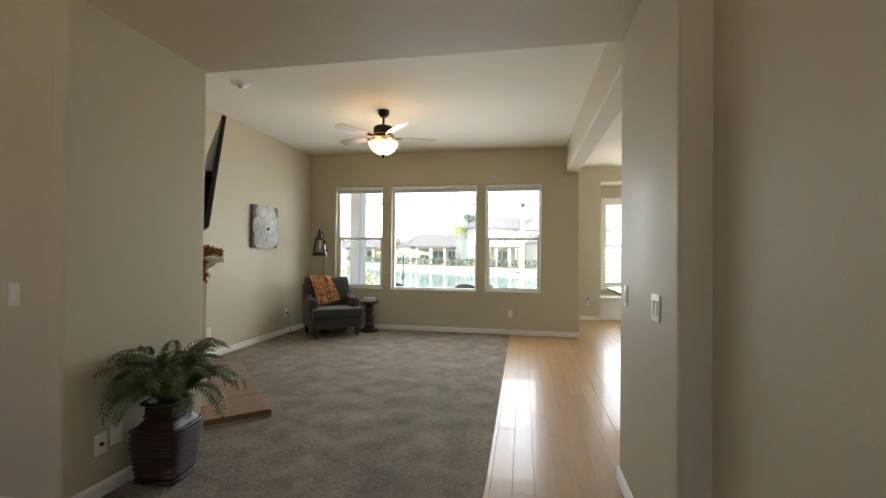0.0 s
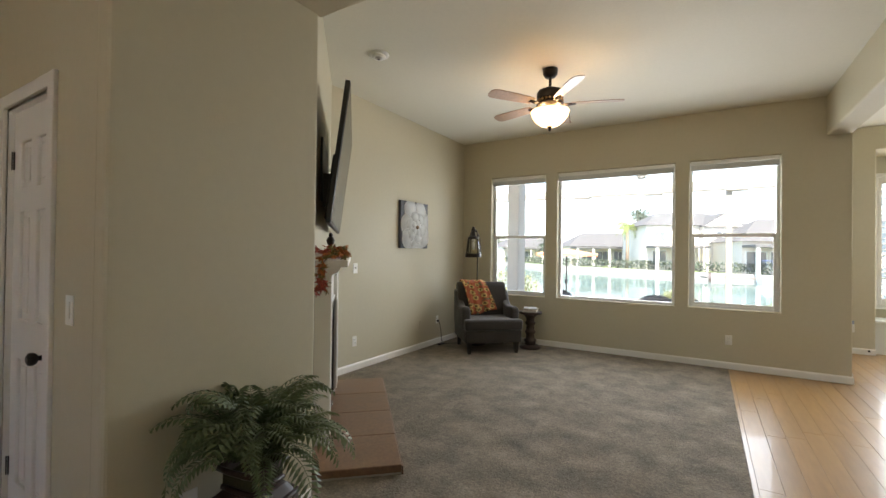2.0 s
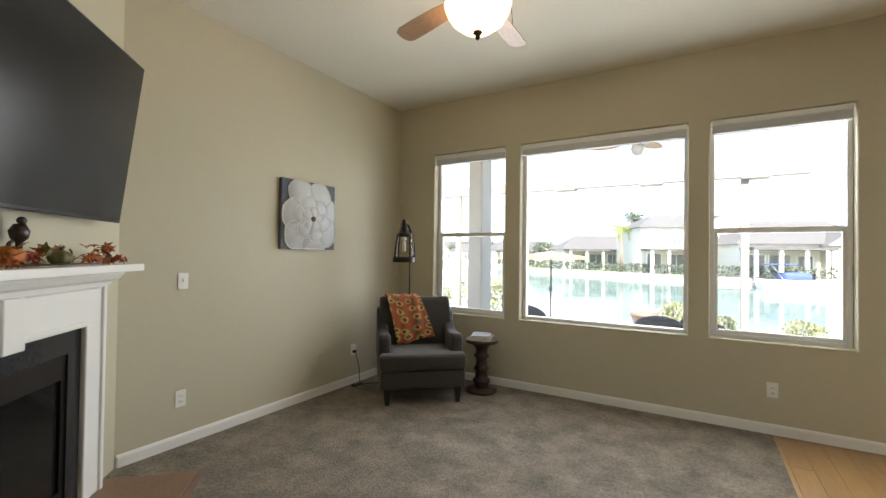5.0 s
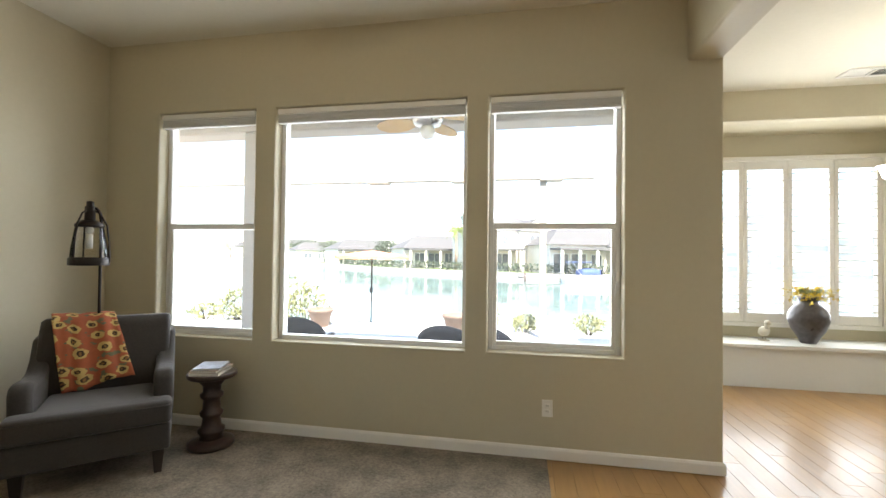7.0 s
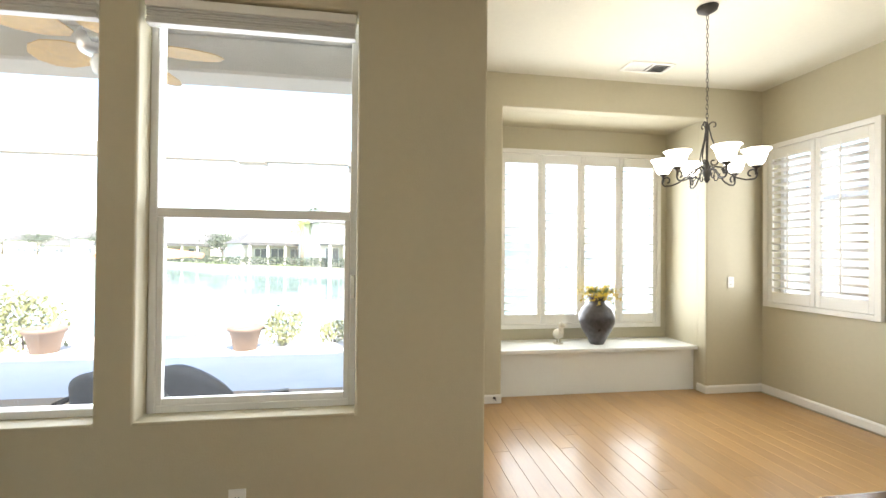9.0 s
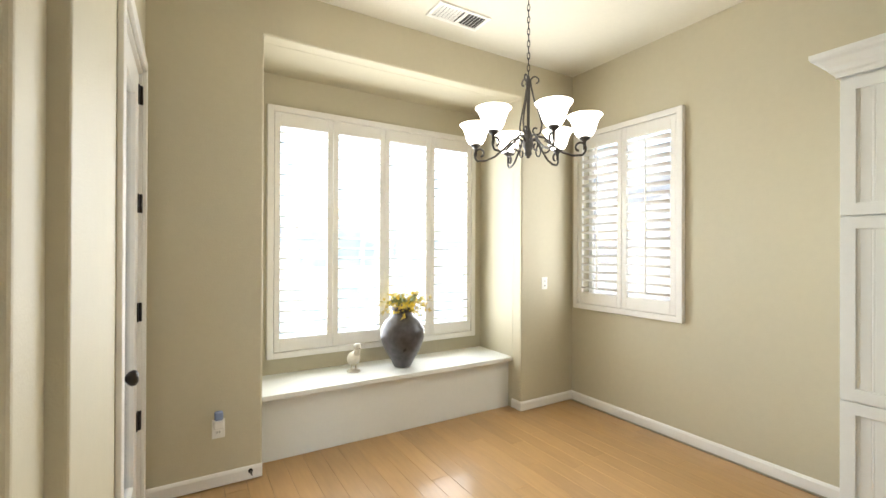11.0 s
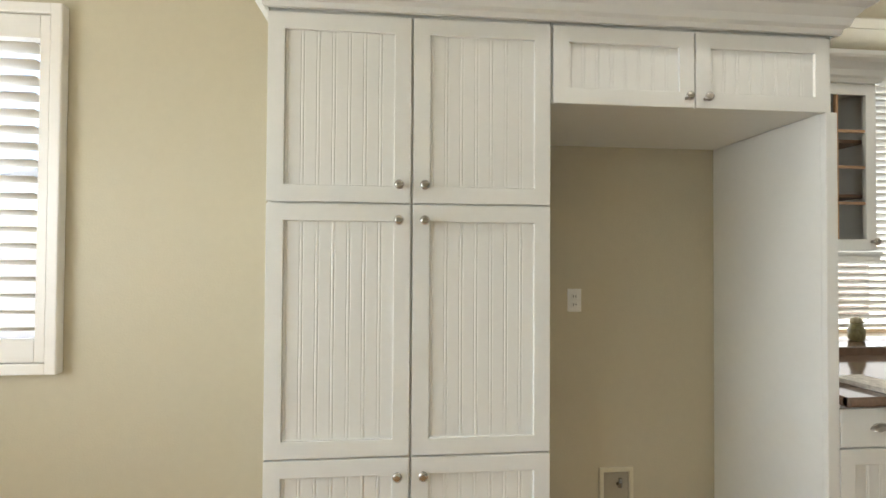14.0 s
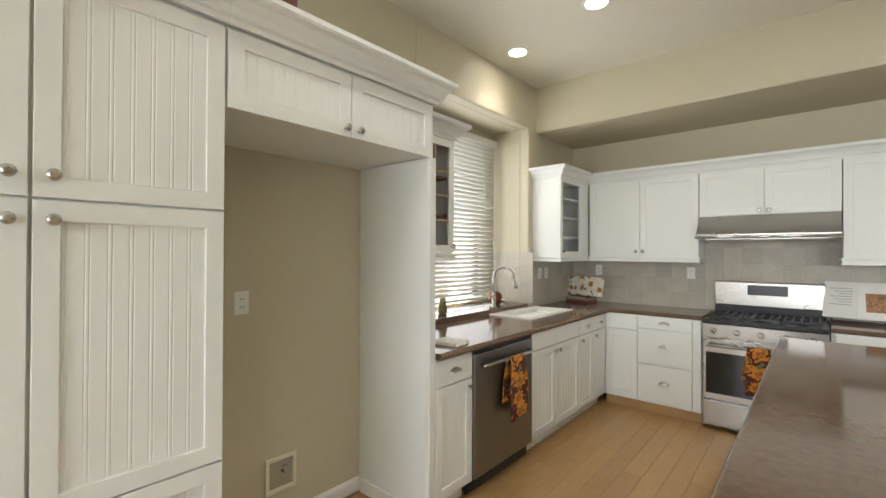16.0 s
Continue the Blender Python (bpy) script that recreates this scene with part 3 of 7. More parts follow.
part("plate", lathe(bmesh.new(), [(0.032, 0), (0.032, 0.004), (0.02, 0.01)], 20), M_CHROME, key).matrix_basis = pose(0, 0, 0, 90)
part("stem", lathe(bmesh.new(), [(0.01, 0), (0.01, 0.03), (0.004, 0.034)], 12), M_CHROME, key).matrix_basis = pose(0, 0, 0, 90)

# television on a tilting arm
TVW, TVH = 1.66, 0.925
tv = on_diagonal("television", "large black flat television tilted down on a wall mount", "television", 1.27, 1.998, 0.13)
tilt = pose(0, 0, 0, 7, 0, 0)
screen = part("panel", box(-TVW / 2, TVW / 2, -0.035, -0.002, -TVH / 2, TVH / 2, 0.005, 2), M_BLACK, tv)
screen.matrix_basis = tilt
part("screen", box(-TVW / 2 + 0.012, TVW / 2 - 0.012, -0.0375, -0.034, -TVH / 2 + 0.018, TVH / 2 - 0.012), M_SCREEN, screen, "switched-off dark grey screen")
hump = part("rear_housing", box(-0.5, 0.5, -0.004, 0.035, -0.42, 0.05, 0.012, 2), M_BLACK, tv)
hump.matrix_basis = tilt
part("wall_bracket", box(-0.3, 0.3, 0.112, 0.129, -0.25, 0.22, 0.003), M_BLACK, tv)
for s in (-0.25, 0.25):
    part("arm", box(s - 0.02, s + 0.02, 0.03, 0.113, -0.30, -0.05, 0.003), M_BLACK, tv)

# ---- painting ----
art = thing("flower_painting", "square canvas of a pale flower with thick petals on dark grey", "painting", (XL, 5.718, 1.722), 90)
part("canvas", box(-0.315, 0.315, -0.038, 0.0, -0.312, 0.312, 0.004, 2), pbr("dark_canvas", (0.085, 0.09, 0.11), 0.6, var=0.35, scale=8, bump=0.2), art)
M_PETAL = pbr("silver_petal", (0.66, 0.67, 0.66), 0.34, var=0.07, scale=9, fine=70, bump=0.1, bump_scale=40)
M_RIM = pbr("petal_rim", (0.86, 0.86, 0.84), 0.22, var=0.1, scale=20)


def petal(parent, cx, cz, ang, ln, wd, lift, seed):
    """A raised painted petal with a thick wavy rim."""
    r = random.Random(seed)
    bm, rim = bmesh.new(), []
    n = 22
    mid = bm.verts.new((cx + math.cos(ang) * ln * 0.45, -0.040 - lift - 0.006, cz + math.sin(ang) * ln * 0.45))
    ph = r.random() * 6
    for i in range(n):
        a = 2 * math.pi * i / n
        u = ln * 0.5 * (1 + math.cos(a))
        v = wd * math.sin(a) * (0.55 + 0.45 * u / ln) * (1 + 0.08 * math.sin(5 * a + ph))
        x, z = cx + math.cos(ang) * u - math.sin(ang) * v, cz + math.sin(ang) * u + math.cos(ang) * v
        rim.append((max(-0.31, min(0.31, x)), -0.040 - lift, max(-0.307, min(0.307, z))))
    vs = [bm.verts.new(p) for p in rim]
    lo_ = [bm.verts.new((p[0], -0.037, p[2])) for p in rim]
    for i in range(n):
        j = (i + 1) % n
        f = bm.faces.new((mid, vs[i], vs[j]))
        f.smooth = True
        bm.faces.new((vs[i], lo_[i], lo_[j], vs[j]))
    p = part("petal", bm, M_PETAL, parent)
    k0 = n // 4 * 3
    line = [rim[(k0 + i) % n] for i in range(n // 2 + 2)]
    part("rim", tube(bmesh.new(), [(x, y - 0.002, z) for x, y, z in line], 0.004, 5, [0.0015 + 0.004 * math.sin(math.pi * (i + 0.5) / len(line)) for i in range(len(line))]), M_RIM, p)


for i in range(7):
    petal(art, 0.02, -0.03, i * 0.9 + 0.3, 0.34 + 0.03 * (i % 3), 0.175, 0.002 + 0.0012 * i, i)
for i in range(6):
    petal(art, 0.02, -0.03, i * 1.05 + 0.8, 0.215, 0.11, 0.012 + 0.001 * i, 20 + i)
for i in range(5):
    petal(art, 0.02, -0.03, i * 1.26 + 0.1, 0.12, 0.058, 0.020 + 0.001 * i, 40 + i)
bm = bmesh.new()
bmesh.ops.create_icosphere(bm, subdivisions=2, radius=0.026, matrix=pose(0.02, -0.066, -0.03))
part("flower_centre", bm, pbr("brown_centre", (0.22, 0.15, 0.09), 0.6, bump=0.5, bump_scale=150), art)

blank = thing("painted_blank_plate", "blank wall plate painted over in the wall's beige", "outlet", (XL, 5.940, 0.344), 90)
part("cover", box(-0.036, 0.036, -0.005, 0.0, -0.058, 0.058, 0.003, 2), M_WALL, blank)



# ---- soft shapes ----
def cushion(x0, x1, y0, y1, z0, z1, puff=0.02, r=0.03, cuts=6):
    """A box of upholstery with bulging faces and soft edges."""
    bm = box(x0, x1, y0, y1, z0, z1, r, 3)
    bmesh.ops.subdivide_edges(bm, edges=[e for e in bm.edges if e.calc_length() > 0.12], cuts=cuts, use_grid_fill=True)
    c = Vector(((x0 + x1) / 2, (y0 + y1) / 2, (z0 + z1) / 2))
    h = Vector((abs(x1 - x0) / 2, abs(y1 - y0) / 2, abs(z1 - z0) / 2))
    for v in bm.verts:
        q = Vector(((v.co.x - c.x) / h.x, (v.co.y - c.y) / h.y, (v.co.z - c.z) / h.z))
        g = [max(0, 1 - q[i] ** 2) for i in range(3)]
        bulge = Vector((math.copysign(g[1] * g[2], q.x) if abs(q.x) > 0.98 else 0, math.copysign(g[0] * g[2], q.y) if abs(q.y) > 0.98 else 0, math.copysign(g[0] * g[1], q.z) if abs(q.z) > 0.98 else 0))
        v.co += bulge * puff + Vector((1, 1, 1)) * 0.0025 * noise.noise(v.co * 9)
    return bm


def extrude_profile(pts, x0, x1, bevel=0.012):
    """A side outline of (y, z) drawn out from x0 to x1."""
    bm = bmesh.new()
    a = [bm.verts.new((x0, y, z)) for y, z in pts]
    b = [bm.verts.new((x1, y, z)) for y, z in pts]
    bm.faces.new(a), bm.faces.new(list(reversed(b)))
    for i in range(len(pts)):
        j = (i + 1) % len(pts)
        bm.faces.new((a[i], b[i], b[j], a[j]))
    bmesh.ops.recalc_face_normals(bm, faces=bm.faces)
    es = [e for e in bm.edges if e.calc_face_angle(0) > 0.9]
    bmesh.ops.bevel(bm, geom=es, offset=bevel, segments=3, affect="EDGES", profile=0.5)
    return bm


# ---- armchair ----
ch = thing("armchair", "dark grey velvet armchair with sloped arms and black legs", "armchair", (-3.215, 6.495, 0.008), 42)
ch.scale = (1.09, 1.11, 1.0)
part("seat_base", cushion(-0.357, 0.357, -0.345, 0.30, 0.15, 0.318, 0.006, 0.015), M_VELVET, ch, smooth=True)
bm = bmesh.new()
tee = [(-0.365, -0.375), (0.365, -0.375), (0.365, -0.235), (0.262, -0.225), (0.262, 0.10), (-0.262, 0.10), (-0.262, -0.225), (-0.365, -0.235)]
va, vb = [bm.verts.new((x, y, 0.318)) for x, y in tee], [bm.verts.new((x, y, 0.462)) for x, y in tee]
bm.faces.new(list(reversed(va))), bm.faces.new(vb)
for i in range(8):
    bm.faces.new((va[i], va[(i + 1) % 8], vb[(i + 1) % 8], vb[i]))
bmesh.ops.recalc_face_normals(bm, faces=bm.faces)
bmesh.ops.bevel(bm, geom=list(bm.edges), offset=0.032, segments=4, affect="EDGES", profile=0.5)
part("seat_cushion", bm, M_VELVET, ch, smooth=True)
piping = [(-0.362, -0.371, 0.434), (0.362, -0.371, 0.434)]
part("piping", tube(bmesh.new(), piping, 0.005, 6), M_VELVET, ch)
arm_line = [(-0.215, 0.31), (-0.228, 0.56), (-0.20, 0.605), (-0.15, 0.615), (0.0, 0.60), (0.09, 0.62), (0.16, 0.68), (0.22, 0.80), (0.33, 0.82), (0.30, 0.31)]
for s in (-1, 1):
    a = extrude_profile(arm_line, *sorted((s * 0.265, s * 0.368)), 0.028)
    part("arm", a, M_VELVET, ch, smooth=True)
back_line = [(0.075, 0.33), (0.125, 0.62), (0.165, 0.74), (0.215, 0.86), (0.25, 0.915), (0.31, 0.925), (0.345, 0.89), (0.30, 0.30)]
part("backrest", extrude_profile(back_line, -0.34, 0.34, 0.03), M_VELVET, ch, smooth=True)
for x in (-0.30, 0.30):
    for y, k in ((-0.29, 1), (0.26, -1)):
        bm = bmesh.new()
        lo_ = [(x - 0.018, y - 0.018 - (0.02 if k < 0 else 0) * -1), (x + 0.018, y - 0.018), (x + 0.018, y + 0.018), (x - 0.018, y + 0.018)]
        hi_ = [(x - 0.03, y - 0.03), (x + 0.03, y - 0.03), (x + 0.03, y + 0.03), (x - 0.03, y + 0.03)]
        va = [bm.verts.new((*p, 0.0)) for p in lo_]
        vb = [bm.verts.new((*p, 0.155)) for p in hi_]
        bm.faces.new(va), bm.faces.new(vb)
        for i in range(4):
            bm.faces.new((va[i], va[(i + 1) % 4], vb[(i + 1) % 4], vb[i]))
        part("leg", bm, M_LEGWOOD, ch, "tapered black wooden leg")


# ---- throw with sunflowers ----
def sunflower_cloth(name, ground, petals=(0.80, 0.48, 0.05), heart=(0.05, 0.025, 0.012), scale=9.0, size=0.30, ragged=0.035):
    """A printed cloth: flowers with dark hearts scattered on a coloured ground, with grey-green leaves between."""
    m = pbr(name, ground, 0.92, var=0.25, scale=20, fine=200, bump=0.5, bump_scale=260)
    n, L = m.node_tree.nodes, m.node_tree.links
    b = n["Principled BSDF"]
    base = b.inputs["Base Color"].links[0].from_socket
    co = [q for q in n if q.type == "TEX_COORD"][0]
    warp, madd = n.new("ShaderNodeTexNoise"), n.new("ShaderNodeMixRGB")
    warp.inputs["Scale"].default_value = 40
    L.new(co.outputs["UV"], warp.inputs["Vector"])
    madd.inputs[0].default_value = ragged
    L.new(co.outputs["UV"], madd.inputs[1])
    L.new(warp.outputs["Color"], madd.inputs[2])
    vor = n.new("ShaderNodeTexVoronoi")
    vor.voronoi_dimensions = "2D"
    vor.inputs["Scale"].default_value, vor.inputs["Randomness"].default_value = scale, 0.55
    L.new(madd.outputs[0], vor.inputs["Vector"])
    last = base
    leaf = n.new("ShaderNodeTexNoise")
    leaf.inputs["Scale"].default_value = scale * 1.7
    L.new(co.outputs["UV"], leaf.inputs["Vector"])
    for source, edge, colour, below in ((leaf.outputs[0], 0.40, (0.16, 0.16, 0.09), True), (vor.outputs["Distance"], size, petals, True), (vor.outputs["Distance"], size * 0.5, heart, True), (vor.outputs["Distance"], size * 0.2, (0.30, 0.16, 0.05), True)):
        cut, mix = n.new("ShaderNodeMath"), n.new("ShaderNodeMix")
        cut.operation = "LESS_THAN"
        cut.inputs[1].default_value = edge
        L.new(source, cut.inputs[0])
        mix.data_type = "RGBA"
        mix.inputs[7].default_value = (*colour, 1)
        L.new(cut.outputs[0], mix.inputs[0])
        L.new(last, mix.inputs[6])
        last = mix.outputs[2]
    L.new(last, b.inputs["Base Color"])
    return m


def draped(name, rows, cols, place, material, parent, label="", thick=0.008):
    """A cloth whose point at (u, v) in 0..1 lies at place(u, v)."""
    bm = bmesh.new()
    uv = bm.loops.layers.uv.new()
    g = [[bm.verts.new(place(i / cols, j / rows)) for i in range(cols + 1)] for j in range(rows + 1)]
    wide = sum((g[rows // 2][i + 1].co - g[rows // 2][i].co).length for i in range(cols))
    long = sum((g[j + 1][cols // 2].co - g[j][cols // 2].co).length for j in range(rows))
    for j in range(rows):
        for i in range(cols):
            f = bm.faces.new((g[j][i], g[j][i + 1], g[j + 1][i + 1], g[j + 1][i]))
            f.smooth = True
            for lp, (a, b) in zip(f.loops, ((i, j), (i + 1, j), (i + 1, j + 1), (i, j + 1))):
                lp[uv].uv = (a / cols * wide, b / rows * long)
    ob = part(name, bm, material, parent, label)
    so = ob.modifiers.new("thickness", "SOLIDIFY")
    so.thickness, so.offset = thick, 1
    return ob


def throw_place(u, v):
    """Over the chair's back near its left side, fanning out down the front."""
    # v runs from behind the back (0) over the top to the lower front edge (1)
    cx = -0.135 + 0.17 * max(0, v - 0.3) + (u - 0.5) * (0.30 + 0.05 * v)
    line = [(0.375, 0.62), (0.362, 0.88), (0.32, 0.945), (0.255, 0.93), (0.205, 0.86), (0.165, 0.78), (0.125, 0.68), (0.095, 0.60), (0.082, 0.505)]
    q = v * (len(line) - 1)
    i = min(int(q), len(line) - 2)
    f = q - i
    y = line[i][0] * (1 - f) + line[i + 1][0] * f
    z = line[i][1] * (1 - f) + line[i + 1][1] * f
    fold = 0.016 * math.sin(u * 9 + v * 2) * (0.3 + v) + 0.006 * math.sin(u * 23 + 5 * v)
    z += 0.10 * (u - 0.5) * (v - 0.45) * (1.3 if v > 0.45 else 0) * 1.2
    return (cx, y - 0.012 - abs(fold) - (0.015 if v > 0.4 else 0), z + 0.4 * fold)


th = thing("throw_blanket", "rust-orange throw printed with yellow sunflowers, draped over the armchair", "blanket", (-3.215, 6.495, 0.008), 42)
th.scale = (1.09, 1.11, 1.0)
draped("cloth", 34, 22, throw_place, sunflower_cloth("throw_print", (0.40, 0.11, 0.05), (0.60, 0.43, 0.15), (0.06, 0.035, 0.02), scale=10.0, size=0.34), th)

# ---- lantern floor lamp behind the chair ----
LX, LY = -3.50, 6.62
lamp = thing("floor_lamp", "dark bronze floor lamp with a hanging glass lantern", "floor lamp", (LX + 0.045, LY + 0.05, 0.008), 36)
part("base", lathe(bmesh.new(), [(0.14, 0), (0.14, 0.012), (0.12, 0.022), (0.02, 0.03), (0.014, 0.06)], 28), M_BLACKMETAL, lamp)
part("pole", tube(bmesh.new(), [(0, 0, 0.03), (0, 0, 1.45), (0, 0, 1.60), (-0.008, 0, 1.66), (-0.03, 0, 1.69), (-0.055, 0, 1.68), (-0.065, 0, 1.655)], 0.0095, 10), M_BLACKMETAL, lamp)
lan = part("lantern", lathe(bmesh.new(), [(0.113, 1.285), (0.118, 1.29), (0.118, 1.335), (0.112, 1.34)], 28, (-0.065, 0, 0), False), M_BLACKMETAL, lamp, "dark bronze lantern rim")
part("cap", lathe(bmesh.new(), [(0.082, 1.555), (0.086, 1.56), (0.084, 1.575), (0.05, 1.60), (0.032, 1.605), (0.03, 1.70), (0.022, 1.705), (0.022, 1.735), (0.008, 1.74)], 24, (-0.065, 0, 0)), M_BLACKMETAL, lamp)
part("glass_shade", lathe(bmesh.new(), [(0.108, 1.335), (0.104, 1.40), (0.09, 1.50), (0.08, 1.558)], 28, (-0.065, 0, 0), False), glass("lamp_glass", (0.93, 0.93, 0.9)), lamp, "clear seeded glass").visible_shadow = False
part("candle_tube", lathe(bmesh.new(), [(0.02, 1.40), (0.02, 1.50), (0.012, 1.505)], 16, (-0.065, 0, 0)), M_PLASTIC, lamp)
part("bulb", lathe(bmesh.new(), [(0.006, 1.5), (0.024, 1.52), (0.026, 1.54), (0.01, 1.565)], 16, (-0.065, 0, 0)), pbr("frosted_bulb", (0.8, 0.78, 0.72), 0.3), lamp)
bm = bmesh.new()
for a in range(3):
    c, s = math.cos(a * 2.094), math.sin(a * 2.094)
    tube(bm, [(-0.065 + 0.118 * c, 0.118 * s, 1.31), (-0.065 + 0.112 * c, 0.112 * s, 1.45), (-0.065 + 0.098 * c, 0.098 * s, 1.57), (-0.065 + 0.06 * c, 0.06 * s, 1.65), (-0.065 + 0.03 * c, 0.03 * s, 1.67)], 0.006, 6)
part("straps", bm, M_BLACKMETAL, lamp)

# ---- turned side table and its books ----
tb = thing("side_table", "dark turned wooden pedestal side table beside the armchair", "side table", (-2.70, 6.875, 0.008))
part("foot", lathe(bmesh.new(), [(0.150, 0), (0.155, 0.01), (0.155, 0.03), (0.13, 0.04), (0.085, 0.055)], 32), M_DARKWOOD, tb)
part("column", lathe(bmesh.new(), [(0.085, 0.05), (0.07, 0.075), (0.088, 0.10), (0.09, 0.12), (0.065, 0.14), (0.058, 0.20), (0.075, 0.22), (0.078, 0.24), (0.06, 0.26), (0.056, 0.33), (0.076, 0.35), (0.078, 0.37), (0.058, 0.385), (0.062, 0.43), (0.095, 0.47), (0.10, 0.485)], 28), M_DARKWOOD, tb)
part("tabletop", lathe(bmesh.new(), [(0.10, 0.48), (0.155, 0.49), (0.165, 0.50), (0.165, 0.518), (0.158, 0.525)], 36), M_DARKWOOD, tb)


def book(at, rz, w, d, h, cover, label):
    b = thing("book", label, "book", at, rz, group="books on the side table")
    part("pages", box(-w / 2 + 0.003, w / 2 - 0.004, -d / 2 + 0.004, d / 2 - 0.004, 0.0025, h - 0.0025), pbr("paper", (0.72, 0.69, 0.62), 0.8, var=0.06, fine=300), b)
    bm = bmesh.new()
    add_box(bm, -w / 2, w / 2, -d / 2, d / 2, 0, 0.0025)
    add_box(bm, -w / 2, w / 2, -d / 2, d / 2, h - 0.0025, h)
    add_box(bm, -w / 2, -w / 2 + 0.003, -d / 2, d / 2, 0.0025, h - 0.0025)
    part("cover", bm, cover, b)


book((-2.70, 6.865, 0.533), 15, 0.20, 0.24, 0.022, pbr("book_cream", (0.62, 0.58, 0.5), 0.4), "cream-covered book under the others on the side table")
book((-2.69, 6.86, 0.555), 8, 0.19, 0.23, 0.016, pbr("book_brown", (0.34, 0.24, 0.16), 0.4, var=0.4, scale=14), "brown-covered book in the middle of the stack")
book((-2.70, 6.865, 0.571), 20, 0.18, 0.22, 0.012, pbr("book_blue", (0.33, 0.36, 0.42), 0.3, var=0.5, scale=12), "blue-grey magazine on top of the stack")

# ---- lamp cord on the carpet ----
cord = thing("power_cord", "black lamp cord and plug running to the outlet", "power cord", (0, 0, 0))
part("plug", box(XL + 0.009, XL + 0.036, 6.352, 6.386, 0.33, 0.358, 0.004, 2), M_BLACK, cord)
part("cable", tube(bmesh.new(), [(XL + 0.035, 6.369, 0.342), (XL + 0.05, 6.372, 0.30), (XL + 0.045, 6.42, 0.17), (XL + 0.07, 6.40, 0.05), (XL + 0.12, 6.36, 0.015), (XL + 0.16, 6.45, 0.014), (XL + 0.24, 6.52, 0.014), (-3.50, 6.66, 0.016)], 0.004, 6), M_BLACK, cord)
part("foot_switch", cushion(XL + 0.075, XL + 0.125, 6.27, 6.40, 0.008, 0.035, 0.004, 0.008, 1), M_BLACK, cord)

# ---- ceiling fan with its lamp ----
FX, FY = -1.85, 5.0
fan = thing("ceiling_fan", "five-bladed ceiling fan with a lit alabaster bowl", "ceiling fan", (FX, FY, 0))
part("canopy", lathe(bmesh.new(), [(0.02, 3.045), (0.045, 3.05), (0.068, 3.08), (0.072, 3.13)], 28), M_BLACKMETAL, fan)
part("downrod", lathe(bmesh.new(), [(0.014, 2.93), (0.014, 3.055)], 14), M_BLACKMETAL, fan)
part("motor_housing", lathe(bmesh.new(), [(0.03, 2.955), (0.06, 2.945), (0.115, 2.92), (0.125, 2.90), (0.125, 2.855), (0.10, 2.835), (0.10, 2.815), (0.13, 2.80), (0.13, 2.785), (0.09, 2.765)], 36), M_BLACKMETAL, fan)
bm = bmesh.new()
for i in range(20):
    a = i * math.pi / 10
    bmesh.ops.create_icosphere(bm, subdivisions=1, radius=0.013, matrix=pose(0.118 * math.cos(a), 0.118 * math.sin(a), 2.825))
part("filigree_ring", bm, pbr("aged_brass", (0.32, 0.2, 0.1), 0.35, metal=0.9, var=0.3), fan, "aged brass filigree ring")
M_BLADE = pbr("fan_blade", (0.38, 0.25, 0.16), 0.3, var=0.25, scale=6, fine=40)
for i in range(5):
    bm = bmesh.new()
    out = [(0.20, 0.045), (0.30, 0.058), (0.50, 0.066), (0.62, 0.066), (0.66, 0.05), (0.672, 0.02)]
    ring = [(r, w) for r, w in out] + [(r, -w) for r, w in reversed(out)]
    up = [bm.verts.new((r, w, 2.80 + 0.2 * w)) for r, w in ring]
    dn = [bm.verts.new((r, w, 2.793 + 0.2 * w)) for r, w in ring]
    bm.faces.new(up), bm.faces.new(list(reversed(dn)))
    for k in range(len(ring)):
        bm.faces.new((up[k], dn[k], dn[(k + 1) % len(ring)], up[(k + 1) % len(ring)]))
    bl = part("blade", bm, M_BLADE, fan)
    bl.matrix_basis = pose(0, 0, 0, 0, 0, i * 72 + 20)
    bm = tube(bmesh.new(), [(0.10, 0, 2.80), (0.16, 0.02, 2.785), (0.24, 0.012, 2.79)], 0.008, 6)
    tube(bm, [(0.10, 0, 2.80), (0.16, -0.02, 2.785), (0.24, -0.012, 2.79)], 0.008, 6)
    part("blade_iron", bm, M_BLACKMETAL, bl)
part("lamp_collar", lathe(bmesh.new(), [(0.09, 2.765), (0.06, 2.755), (0.03, 2.745), (0.025, 2.60)], 32), M_BLACKMETAL, fan)
M_BOWL = pbr("alabaster_glass", (0.85, 0.72, 0.5), 0.3, var=0.15, scale=9, emit=(1.0, 0.62, 0.26), strength=1.2)
part("glass_bowl", lathe(bmesh.new(), [(0.178, 2.728), (0.182, 2.72), (0.168, 2.68), (0.14, 2.635), (0.09, 2.595), (0.03, 2.578)], 36, cap=False), M_BOWL, fan, "lit alabaster glass bowl", True)
part("finial", lathe(bmesh.new(), [(0.006, 2.535), (0.014, 2.545), (0.012, 2.56), (0.026, 2.572), (0.024, 2.582)], 16), M_BLACKMETAL, fan)
part("pull_chain", tube(bmesh.new(), [(0.07, 0.03, 2.76), (0.17, 0.05, 2.72), (0.18, 0.05, 2.6)], 0.002, 5), M_BLACKMETAL, fan)
for a in range(3):
    bulb("fan_bulb", FX + 0.10 * math.cos(a * 2.1), FY + 0.10 * math.sin(a * 2.1), 2.735, 1.0, (1.0, 0.68, 0.40), 0.03)

